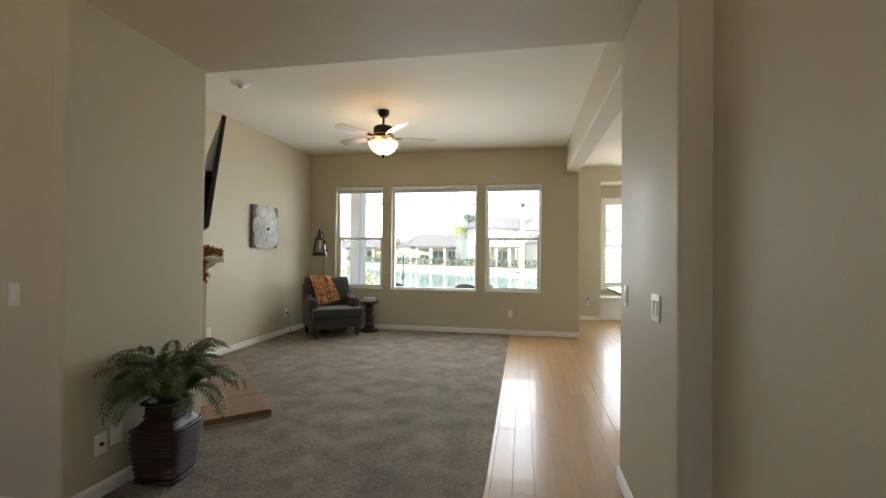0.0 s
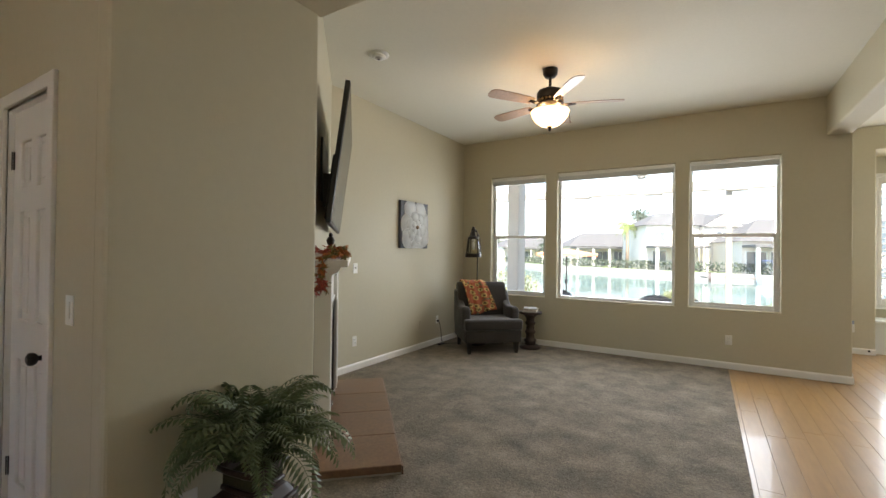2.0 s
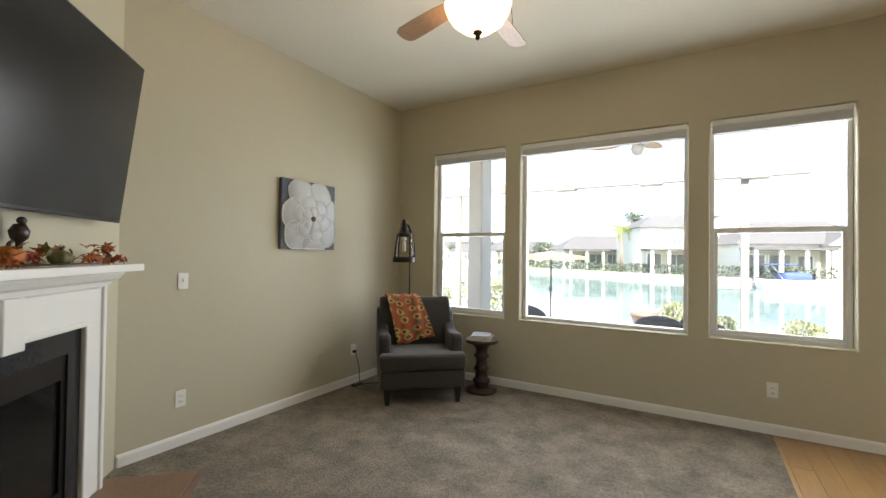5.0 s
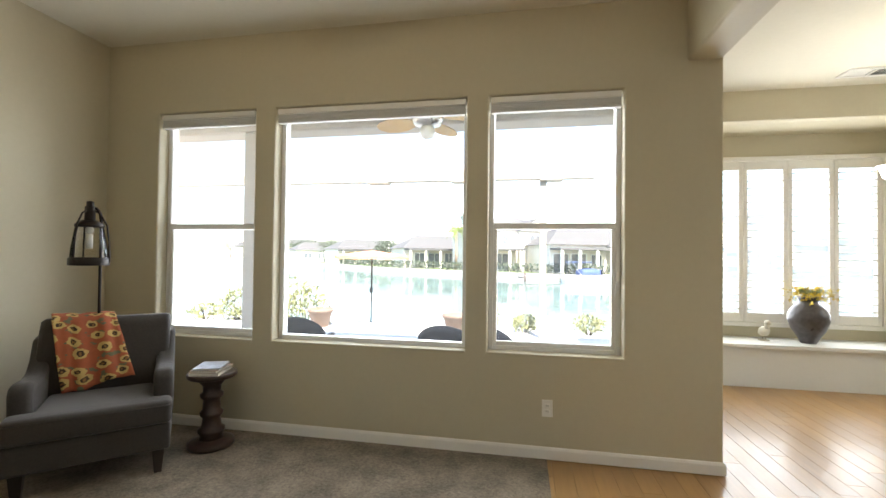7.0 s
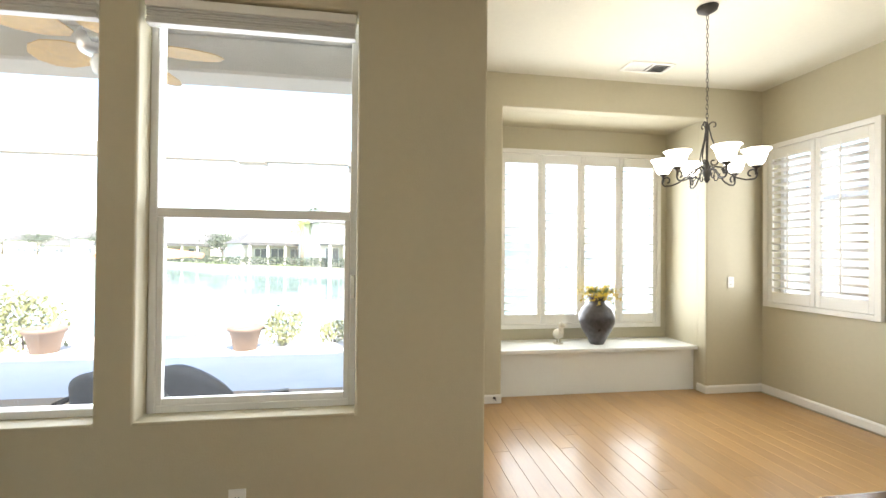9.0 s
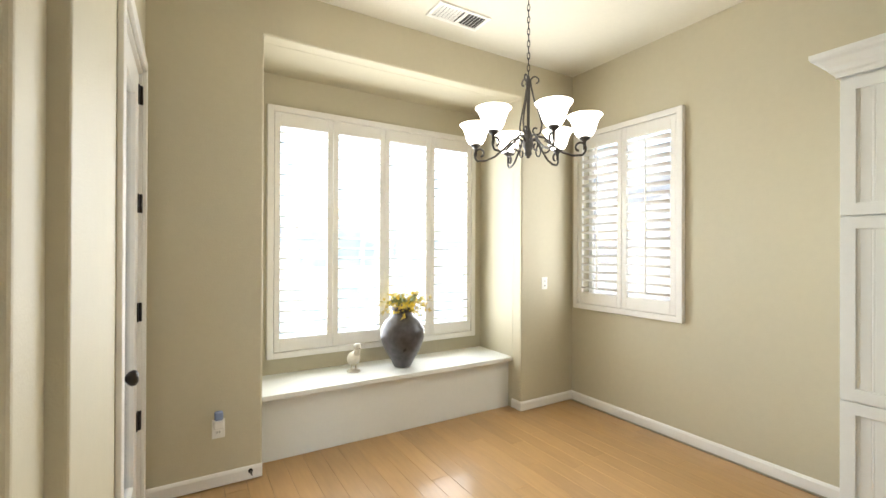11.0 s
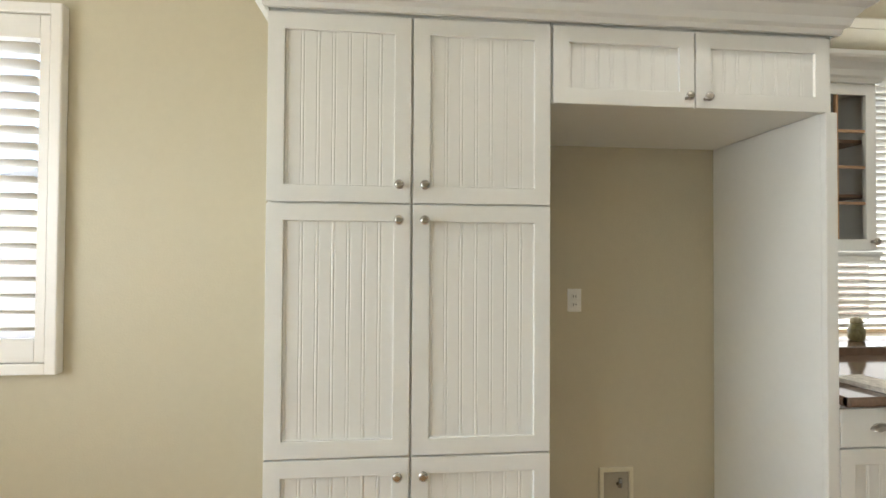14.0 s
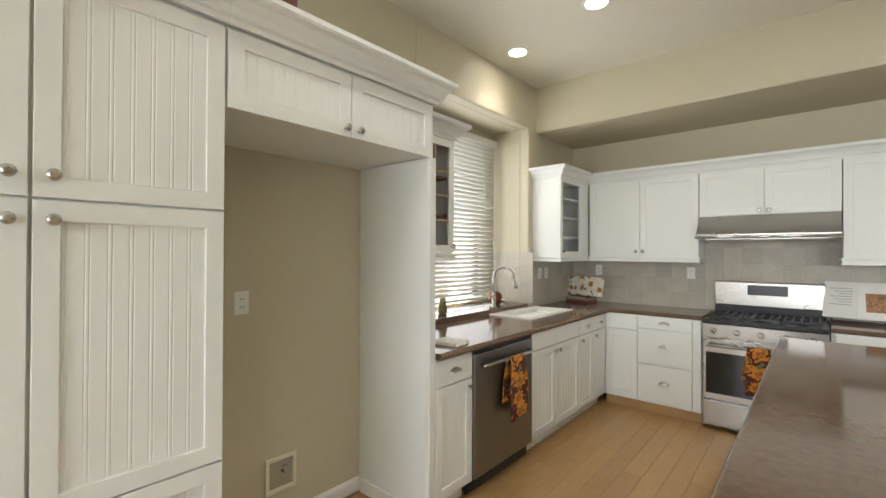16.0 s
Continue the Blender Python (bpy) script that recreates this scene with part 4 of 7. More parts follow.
sd = thing("smoke_detector", "round white smoke detector on the living room ceiling", "smoke detector", (-3.08, 3.93, 3.13))
part("base", lathe(bmesh.new(), [(0.066, -0.016), (0.086, -0.014), (0.092, -0.006), (0.092, 0.0)], 32), M_PLASTIC, sd)
part("collar", lathe(bmesh.new(), [(0.045, -0.034), (0.056, -0.032), (0.064, -0.014)], 28), M_PLASTIC, sd)
part("sensor_cap", lathe(bmesh.new(), [(0.006, -0.046), (0.022, -0.044), (0.034, -0.036), (0.042, -0.028)], 24), M_NICKEL, sd, "brushed metal sensor cap")
part("indicator", lathe(bmesh.new(), [(0.002, -0.050), (0.011, -0.048), (0.013, -0.043)], 14), M_BLACK, sd)

# ---- fern in a basket ----
BX, BY = -2.195, 2.115
pot = thing("planter_basket", "dark brown woven square planter basket on the carpet", "planter", (BX, BY, 0.008), 8)
pot.scale = (0.97, 0.97, 0.97)
M_RIMW = pbr("basket_rim", (0.035, 0.015, 0.010), 0.4, var=0.3)
profile = [(0.112, 0.0), (0.118, 0.03), (0.138, 0.20), (0.142, 0.28), (0.135, 0.32), (0.108, 0.36), (0.085, 0.38), (0.085, 0.44), (0.10, 0.47)]


def square_ring(h, z, n=10):
    pts = []
    for s in range(4):
        for i in range(n):
            u = -1 + 2 * i / n
            pts.append([(u, -1), (1, u), (-u, 1), (-1, -u)][s])
    return [(x * h * (1 - 0.05 * abs(y) ** 6), y * h * (1 - 0.05 * abs(x) ** 6), z) for x, y in pts]


bm = bmesh.new()
rings = []
for h, z in profile:
    rings.append([bm.verts.new(p) for p in square_ring(h - 0.006, z)])
for a, b in zip(rings, rings[1:]):
    for i in range(len(a)):
        bm.faces.new((a[i], a[(i + 1) % len(a)], b[(i + 1) % len(a)], b[i]))
bm.faces.new(rings[0])
part("body", bm, M_RIMW, pot)
# woven strands round the belly
for k in range(17):
    z = 0.045 + k * 0.0155
    h = 0.118 + (z - 0.03) / 0.17 * 0.02 if z < 0.2 else 0.141 - max(0, z - 0.28) * 0.15
    n = 10
    line = square_ring(h, z, n)
    pts = []
    for i, (x, y, zz) in enumerate(line + line[:1]):
        w = 0.0035 * (1 if (i + k) % 2 else -1)
        ln = math.hypot(x, y)
        pts.append((x + x / ln * w, y + y / ln * w, zz))
    part("strand", tube(bmesh.new(), pts, 0.0066, 5), M_WICKER, pot)
for z, h, r in ((0.015, 0.119, 0.012), (0.315, 0.139, 0.013), (0.385, 0.089, 0.012), (0.465, 0.101, 0.013)):
    line = square_ring(h, z, 4)
    part("band", tube(bmesh.new(), line + line[:1], r, 7), M_RIMW, pot)
part("soil", box(-0.085, 0.085, -0.085, 0.085, 0.40, 0.44), pbr("moss", (0.05, 0.05, 0.02), 0.95, var=0.4, bump=1), pot)

M_FERN = pbr("fern_leaf", (0.125, 0.16, 0.07), 0.5, var=0.5, scale=14, fine=60)
fern = thing("fern_plant", "bushy green artificial fern arching out of the basket", "fern", (BX, BY, 0.46))
fr = random.Random(11)
for k in range(80):
    az = k * 2.399 + fr.uniform(-0.3, 0.3)
    ln = fr.uniform(0.30, 0.50)
    rise = fr.uniform(0.6, 1.8)
    # an arching stem
    d = Vector((math.cos(az), math.sin(az), 0))
    pts, p, el = [], Vector((0.05 * math.cos(az), 0.05 * math.sin(az), 0.02)), rise
    n = 20
    curl = fr.uniform(1.6, 3.1)
    wob = fr.uniform(-0.5, 0.5)
    for i in range(n + 1):
        pts.append(p.copy())
        dd = (d + wob * (i / n) * Vector((-d.y, d.x, 0))).normalized()
        p = p + (dd * math.cos(el) + Vector((0, 0, math.sin(el)))) * ln / n
        if BX + p.x < PX + 0.03:
            p.x = PX + 0.03 - BX
        el -= curl / n * (0.4 + 1.2 * i / n)
    bm = tube(bmesh.new(), pts, 0.002, 4, [0.0024 * (1 - 0.7 * i / n) for i in range(n + 1)])
    for i in range(2, n + 1):
        a, b = pts[i - 1], pts[i]
        t = (b - a).normalized()
        side = t.cross(Vector((0, 0, 1)))
        if side.length < 0.05:
            side = Vector((-d.y, d.x, 0))
        side.normalize()
        nrm = side.cross(t)
        w = 0.074 * math.sin(math.pi * (0.12 + 0.86 * i / (n + 1))) ** 0.8 * (ln / 0.42)
        for s in (-1, 1):
            root = a + (b - a) * 0.5
            tip = root + (side * s * 0.92 + t * 0.5) * w - nrm * 0.25 * w
            mid = root + (side * s * 0.92 + t * 0.38) * w * 0.5
            wd = 0.015 + 0.05 * w
            v = [bm.verts.new(q) for q in (root - t * wd * 0.4, mid - t * wd * 0.55 + nrm * 0.002, tip, mid + t * wd * 0.55 + nrm * 0.002)]
            bm.faces.new(v)
    part("frond", bm, M_FERN, fern)

# ---- autumn garland and ornaments on the mantel ----
M_AUTUMN = [pbr("leaf_red", (0.30, 0.045, 0.02), 0.6, var=0.4, scale=30), pbr("leaf_orange", (0.42, 0.13, 0.025), 0.6, var=0.4, scale=30), pbr("leaf_olive", (0.20, 0.15, 0.035), 0.6, var=0.4, scale=30)]
gar = on_diagonal("autumn_garland", "garland of red and orange maple leaves along the mantel", "garland", 0, 1.30)
gr = random.Random(5)


def maple(bm, c, size, rot):
    """A five-lobed leaf, a little folded."""
    ctr = bm.verts.new(c)
    vs = []
    for i in range(10):
        a = i * math.pi / 5
        r = size * (1 if i % 2 == 0 else 0.42) * (1.1 if i in (4, 6, 5) else 0.9)
        vs.append(bm.verts.new(Vector(c) + rot @ Vector((r * math.cos(a), r * math.sin(a), 0.12 * size * (1 if i % 2 else -1)))))
    for i in range(10):
        bm.faces.new((ctr, vs[i], vs[(i + 1) % 10]))


sprays = []
for k in range(60):
    s = gr.uniform(0.44, 2.0)
    c = Vector((s, gr.uniform(-0.20, -0.06), 0.012 + abs(gr.gauss(0, 0.026))))
    sprays.append(c)
for k in range(16):
    sprays.append(Vector((gr.uniform(0.30, 0.41), gr.uniform(-0.085, -0.035), gr.uniform(-0.20, 0.06))))
for k, c in enumerate(sprays):
    bm = bmesh.new()
    for q in range(3):
        rot = Euler((gr.uniform(-1.2, 1.2), gr.uniform(-1.2, 1.2), gr.uniform(0, 6))).to_matrix()
        maple(bm, c + Vector((gr.uniform(-0.03, 0.03), gr.uniform(-0.03, 0.02), gr.uniform(-0.01, 0.03))), gr.uniform(0.022, 0.04), rot)
    part("leaf", bm, M_AUTUMN[k % 3], gar)
part("vine", tube(bmesh.new(), [(1.98, -0.12, 0.008), (1.4, -0.16, 0.01), (1.0, -0.1, 0.01), (0.7, -0.16, 0.01), (0.43, -0.09, 0.012), (0.37, -0.06, -0.03), (0.36, -0.055, -0.18)], 0.004, 5), M_DARKWOOD, gar)


def pumpkin(s, out, r, colour, label):
    t = on_diagonal("pumpkin", label, "pumpkin", s, 1.302, out)
    bm = bmesh.new()
    n, m = 40, 10
    g = []
    for j in range(m + 1):
        ph = math.pi * (0.04 + 0.92 * j / m)
        g.append([bm.verts.new((r * math.sin(ph) * (1 - 0.09 * abs(math.sin(i * math.pi * 8 / n))) * math.cos(2 * math.pi * i / n), r * math.sin(ph) * (1 - 0.09 * abs(math.sin(i * math.pi * 8 / n))) * math.sin(2 * math.pi * i / n), r * 0.72 * (1 - math.cos(ph)))) for i in range(n)])
    for a, b in zip(g, g[1:]):
        for i in range(n):
            bm.faces.new((a[i], a[(i + 1) % n], b[(i + 1) % n], b[i])).smooth = True
    bm.faces.new(g[0]), bm.faces.new(g[-1])
    part("flesh", bm, colour, t)
    part("stem", tube(bmesh.new(), [(0, 0, r * 1.36), (0.004, 0, r * 1.6), (0.02, 0, r * 1.75)], 0.008, 6), M_DARKWOOD, t)


pumpkin(1.28, 0.10, 0.06, pbr("pumpkin_orange", (0.50, 0.16, 0.03), 0.5, var=0.2), "small orange ornamental pumpkin on the mantel")
pumpkin(1.58, 0.11, 0.05, pbr("pumpkin_green", (0.12, 0.11, 0.03), 0.45, var=0.3), "small dark green ornamental pumpkin on the mantel")
fig = on_diagonal("mantel_ornament", "small dark bird ornament standing on the mantel", "ornament", 1.40, 1.302, 0.06)
bm = lathe(bmesh.new(), [(0.03, 0), (0.032, 0.02), (0.014, 0.04), (0.012, 0.10), (0.03, 0.12), (0.036, 0.15), (0.02, 0.18)], 16)
bmesh.ops.create_icosphere(bm, subdivisions=2, radius=0.018, matrix=pose(0.012, 0, 0.195))
part("body", bm, M_DARKWOOD, fig)



# ---- garden door ----
gd = thing("door_3", "white eight-foot garden door with a full glass light", "door", kind="structure")
bm = bmesh.new()
for a, b in ((8.02, 8.092), (8.998, 9.07)):
    add_box(bm, 0.815, 0.835, a, b, 0.0, 2.495, 0.004, 2)
add_box(bm, 0.815, 0.8345, 8.0925, 8.9975, 2.425, 2.495, 0.004, 2)
part("casing", bm, M_TRIM, gd)
bm = bmesh.new()
add_box(bm, 0.66, 0.815, 8.09, 8.104, 0.0, 2.42)
add_box(bm, 0.66, 0.815, 8.986, 9.0, 0.0, 2.42)
add_box(bm, 0.66, 0.815, 8.104, 8.986, 2.405, 2.42)
part("jamb", bm, M_TRIM, gd)
leaf = part("leaf", wall_mesh("x", 0.755, 0.80, 8.108, 8.982, 0.012, 2.40, [(8.24, 8.85, 0.26, 2.26)], 0.005), M_TRIM, gd)
part("pane", box(0.773, 0.779, 8.23, 8.86, 0.25, 2.27), M_GLASS, leaf).visible_shadow = False
for z in (0.55, 1.13, 1.71, 2.29):
    bm = tube(bmesh.new(), [(0.812, 8.984, z - 0.05), (0.812, 8.984, z + 0.05)], 0.008)
    add_box(bm, 0.8, 0.806, 8.95, 8.985, z - 0.05, z + 0.05)
    part("hinge", bm, M_BLACKMETAL, gd, "dark bronze hinge")
kn = part("knob", lathe(bmesh.new(), [(0.033, 0), (0.033, 0.006), (0.012, 0.012), (0.011, 0.03), (0.024, 0.038), (0.03, 0.05), (0.028, 0.062), (0.016, 0.07)], 20), M_BLACKMETAL, gd, "dark bronze knob")
kn.matrix_basis = pose(0.80, 8.17, 0.98, 0, 90)
dk = part("deadbolt", lathe(bmesh.new(), [(0.03, 0), (0.03, 0.008), (0.01, 0.012), (0.01, 0.02)], 20), M_BLACKMETAL, gd, "dark bronze deadbolt")
dk.matrix_basis = pose(0.80, 8.17, 1.13, 0, 90)

# ---- window seat ----
seat = thing("storage_bench", "white painted built-in bench under the shuttered window", "bench")
part("front_panel", box(NX0 + 0.003, NX1 - 0.003, 9.335, 9.355, 0.0, 0.438, 0.003), M_CAB, seat)
part("seat_top", box(NX0 + 0.002, NX1 - 0.002, 9.275, 9.798, 0.438, 0.476, 0.006, 3), M_CAB, seat)


# ---- plantation shutters ----
def shutter_set(name, label, m, w, h, cols, tilt, pitch, depth=0.085, rods=True):
    """Shutters in a white frame: w by h, lying in its own xz plane, the room on the -y side."""
    t = thing(name, label, "window shutter")
    t.matrix_basis = m
    fw = 0.05
    bm = bmesh.new()
    for a, b in ((0, fw), (w - fw, w)):
        add_box(bm, a, b, -0.045, -0.001, 0, h, 0.006, 2)
    add_box(bm, fw - 0.004, w - fw + 0.004, -0.044, -0.001, 0, fw, 0.006, 2)
    add_box(bm, fw - 0.004, w - fw + 0.004, -0.044, -0.001, h - fw, h, 0.006, 2)
    part("outer_frame", bm, M_TRIM, t)
    pw = (w - 2 * fw - 0.004 * (cols + 1)) / cols
    st, rail = 0.045, 0.105
    bl = mesh("louver", louver(pw - 2 * st - 0.004, depth), M_TRIM)
    for c in range(cols):
        x = fw + 0.004 + c * (pw + 0.004)
        bm = bmesh.new()
        for a, b in ((x, x + st), (x + pw - st, x + pw)):
            add_box(bm, a, b, -0.036, -0.008, fw + 0.004, h - fw - 0.004, 0.003)
        add_box(bm, x + st, x + pw - st, -0.0355, -0.0085, fw + 0.004, fw + 0.004 + rail, 0.003)
        add_box(bm, x + st, x + pw - st, -0.0355, -0.0085, h - fw - 0.004 - rail, h - fw - 0.004, 0.003)
        p = part("shutter_panel", bm, M_TRIM, t)
        z0, z1 = fw + rail + 0.01, h - fw - rail - 0.01
        n = round((z1 - z0) / pitch)
        for i in range(n):
            piece("louver", bl, p, pose(x + pw / 2, -0.022, z0 + (i + 0.5) * (z1 - z0) / n, tilt))
        if rods:
            part("tilt_rod", box(x + pw / 2 - 0.006, x + pw / 2 + 0.006, -0.022 - depth * 0.55 * math.cos(radians(tilt)) - 0.006, -0.022 - depth * 0.5 * math.cos(radians(tilt)), z0 + 0.03, z1 + 0.03, 0.002), M_TRIM, p)
        part("hinge", box(x + (0.0 if c % 2 == 0 else pw - 0.012), x + (0.012 if c % 2 == 0 else pw), -0.039, -0.0355, h * 0.5 - 0.03, h * 0.5 + 0.03), M_PLASTIC, p)
    return t


def louver(ln, depth):
    """A thin blade with an oval section, along x."""
    bm = bmesh.new()
    n = 10
    a, b = [], []
    for i in range(n):
        q = 2 * math.pi * i / n
        y, z = depth / 2 * math.cos(q), 0.0055 * math.sin(q)
        a.append(bm.verts.new((-ln / 2, y, z)))
        b.append(bm.verts.new((ln / 2, y, z)))
    bm.faces.new(a), bm.faces.new(list(reversed(b)))
    for i in range(n):
        bm.faces.new((a[i], b[i], b[(i + 1) % n], a[(i + 1) % n])).smooth = True
    return bm


shutter_set("window_shutters", "white plantation shutters with open louvers behind the seat", pose(1.562, YB, 0.60), 1.99, 2.012, 4, 6, 0.083, rods=False)
shutter_set("window_shutters", "white plantation shutters with tilted louvers on the side wall", pose(XP, 9.112, 0.915, 0, 0, 270), 1.07, 1.672, 2, -18, 0.076, 0.075)


def plain_window(name, label, axis, at, u0, u1, z0, z1, pane=None):
    w = thing(name, label, "window", kind="structure")

    def bx(a, b, c, d, e, f):
        return (e, f, a, b, c, d) if axis == "x" else (a, b, e, f, c, d)

    bm = bmesh.new()
    for a, b in ((u0, u0 + 0.04), (u1 - 0.04, u1)):
        add_box(bm, *bx(a, b, z0, z1, at, at + 0.06), 0.003)
    add_box(bm, *bx(u0 + 0.04, u1 - 0.04, z0, z0 + 0.04, at, at + 0.06), 0.003)
    add_box(bm, *bx(u0 + 0.04, u1 - 0.04, z1 - 0.04, z1, at, at + 0.06), 0.003)
    part("window_frame", bm, M_FRAME, w)
    part("pane", box(*bx(u0 + 0.035, u1 - 0.035, z0 + 0.035, z1 - 0.035, at + 0.03, at + 0.034)), pane or M_GLASS, w).visible_shadow = False


plain_window("window_4", "white vinyl window behind the seat's shutters", "y", YB + 0.08, 1.64, 3.55, 0.66, 2.56, M_HAZY)
plain_window("window_5", "white vinyl side window behind shutters", "x", XP + 0.08, 8.12, 9.03, 0.99, 2.51, M_HAZY)
plain_window("window_6", "white vinyl window over the sink", "x", 4.82, 2.86, 4.36, 1.0, 2.62)
# Assumed entry window, never in view; it houses the warm fill lamp.
plain_window("window_7", "assumed tall white entry window, out of view", "y", -3.15, -2.2, -0.8, 1.1, 3.3)

# ---- vase with yellow sprays ----
vase = thing("vase", "large dark grey-brown glazed vase on the window seat", "vase", (2.613, 9.505, 0.476))
part("body", lathe(bmesh.new(), [(0.070, 0), (0.075, 0.008), (0.10, 0.06), (0.155, 0.15), (0.187, 0.25), (0.185, 0.32), (0.15, 0.39), (0.10, 0.43), (0.085, 0.45), (0.083, 0.48), (0.10, 0.50), (0.10, 0.512), (0.088, 0.512), (0.072, 0.47)], 40), pbr("glazed_clay", (0.062, 0.055, 0.058), 0.3, var=0.5, scale=6, fine=25, bump=0.12, bump_scale=25), vase)
for z in (0.47, 0.487):
    part("neck_ring", lathe(bmesh.new(), [(0.086, z - 0.008), (0.096, z), (0.086, z + 0.008)], 32), pbr("glazed_ring", (0.04, 0.036, 0.036), 0.35), vase)
sp = thing("flower_arrangement", "spray of small yellow blossoms and thin stems", "flowers", (2.613, 9.505, 1.0))
M_YEL = pbr("yellow_blossom", (0.62, 0.45, 0.03), 0.6, var=0.35, scale=30)
M_STEM = pbr("green_stem", (0.16, 0.19, 0.05), 0.6)
vr = random.Random(8)
for k in range(34):
    az, el = vr.uniform(0, 6.28), vr.uniform(-0.05, 1.0)
    ln = vr.uniform(0.14, 0.29) if el < 0.7 else vr.uniform(0.10, 0.19)
    d = Vector((math.cos(az) * math.cos(el), math.sin(az) * math.cos(el), math.sin(el)))
    pts = [Vector((0.02 * math.cos(az), 0.02 * math.sin(az), -0.02)) + d * ln * i / 5 + Vector((0, 0, 0.05 * (i / 5) * (1 - i / 5) - 0.04 * (i / 5) ** 2)) for i in range(6)]
    stem = part("stem", tube(bmesh.new(), pts, 0.0018, 4), M_STEM, sp)
    bm = bmesh.new()
    for q in range(9):
        c = pts[vr.randint(2, 5)] + Vector((vr.gauss(0, 0.014), vr.gauss(0, 0.014), vr.gauss(0, 0.012)))
        rot = Euler((vr.uniform(0, 6), vr.uniform(0, 6), vr.uniform(0, 6))).to_matrix()
        s = vr.uniform(0.008, 0.018)
        for a in range(4):
            v = [bm.verts.new(c + rot @ Vector(p)) for p in ((0, 0, 0), (s * math.cos(a * 1.57 - 0.5), s * math.sin(a * 1.57 - 0.5), 0.004), (1.5 * s * math.cos(a * 1.57), 1.5 * s * math.sin(a * 1.57), 0), (s * math.cos(a * 1.57 + 0.5), s * math.sin(a * 1.57 + 0.5), 0.004))]
            bm.faces.new(v)
    part("blossoms", bm, M_YEL if k % 4 else M_STEM, stem)

# ---- duck figurine: one plain mesh ----
bm = bmesh.new()
bmesh.ops.create_uvsphere(bm, u_segments=20, v_segments=14, radius=1, matrix=Matrix.LocRotScale((0, 0, 0.105), Euler((0, -0.5, 0)), (0.07, 0.045, 0.055)))
bmesh.ops.create_uvsphere(bm, u_segments=16, v_segments=12, radius=0.03, matrix=pose(0.045, 0, 0.205))
tube(bm, [(0.03, 0, 0.12), (0.042, 0, 0.165), (0.045, 0, 0.20)], 0.026, 10)
tube(bm, [(0.06, 0, 0.203), (0.095, 0, 0.198)], 0.01, 8, [0.012, 0.006])
for s in (-1, 1):
    tube(bm, [(0.0, s * 0.02, 0.07), (0.005, s * 0.02, 0.012)], 0.005, 6)
    add_box(bm, -0.015, 0.04, s * 0.02 - 0.014, s * 0.02 + 0.014, 0.008, 0.014, 0.003)
lathe(bm, [(0.055, 0), (0.055, 0.008)], 20)
duck = new("duck_figurine", mesh("duck_figurine", bm, pbr("cream_glaze", (0.55, 0.50, 0.40), 0.45, var=0.2, scale=20), True))
duck.matrix_basis = pose(2.198, 9.556, 0.476, 0, 0, -70)
tagged(duck, "small cream carved duck figurine on the window seat", "figurine")

# ---- ceiling vent ----
vent = thing("ceiling_vent", "white metal ceiling air vent with slanted slats", "vent", (2.73, 8.82, H_DIN))
bm = bmesh.new()
for a, b, c, d in ((-0.22, 0.22, -0.105, -0.08), (-0.22, 0.22, 0.08, 0.105), (-0.22, -0.195, -0.08, 0.08), (0.195, 0.22, -0.08, 0.08), (0.02, 0.035, -0.08, 0.08)):
    add_box(bm, a, b, c, d, -0.0125, -0.001, 0.002)
part("bezel", bm, M_PLASTIC, vent)
# Flat near-black sheet paints the unlit duct behind the slats.
part("duct_dark_sheet", box(-0.196, 0.196, -0.081, 0.081, -0.0015, -0.0005), M_DARKSLOT, vent)
for i in range(14):
    sl = part("slat", box(-0.009, 0.009, -0.08, 0.08, -0.0008, 0.0008), M_PLASTIC, vent)
    sl.matrix_basis = pose(-0.18 + i * 0.0277, 0, -0.007, 0, 38 if i < 7 else -38)

# ---- chandelier ----
CX, CY = 2.55, 7.87
chd = thing("chandelier", "wrought iron chandelier with six lit white glass shades", "chandelier", (CX, CY, 0.190), -48)
chd.scale = (0.834, 0.834, 0.914)
part("canopy", lathe(bmesh.new(), [(0.012, 3.222), (0.02, 3.227), (0.075, 3.257), (0.083, 3.282)], 28), M_IRON, chd)
for i in range(25):
    z = 3.222 - i * 0.0345
    bm = bmesh.new()
    ring = [(0.0085 * math.cos(a), 0, z - 0.0215 + 0.0215 * math.sin(a)) for a in [2 * math.pi * k / 10 for k in range(11)]]
    tube(bm, ring, 0.0028, 5)
    lk = part("chain_link", bm, M_IRON, chd)
    lk.matrix_basis = pose(0, 0, 0, 0, 0, 90 * (i % 2))
part("stem", lathe(bmesh.new(), [(0.006, 2.385), (0.014, 2.375), (0.02, 2.35), (0.012, 2.33), (0.009, 2.10), (0.02, 2.07), (0.03, 2.03), (0.034, 1.995), (0.02, 1.965), (0.024, 1.95), (0.008, 1.925)], 20), M_IRON, chd)
M_SHADEG = pbr("white_glass_shade", (0.85, 0.83, 0.78), 0.3, emit=(1.0, 0.94, 0.84), strength=1.5)


def spiral(cx, cz, r0, r1, a0, a1, n=18):
    return [(cx + (r0 + (r1 - r0) * i / n) * math.cos(a0 + (a1 - a0) * i / n), 0, cz + (r0 + (r1 - r0) * i / n) * math.sin(a0 + (a1 - a0) * i / n)) for i in range(n + 1)]


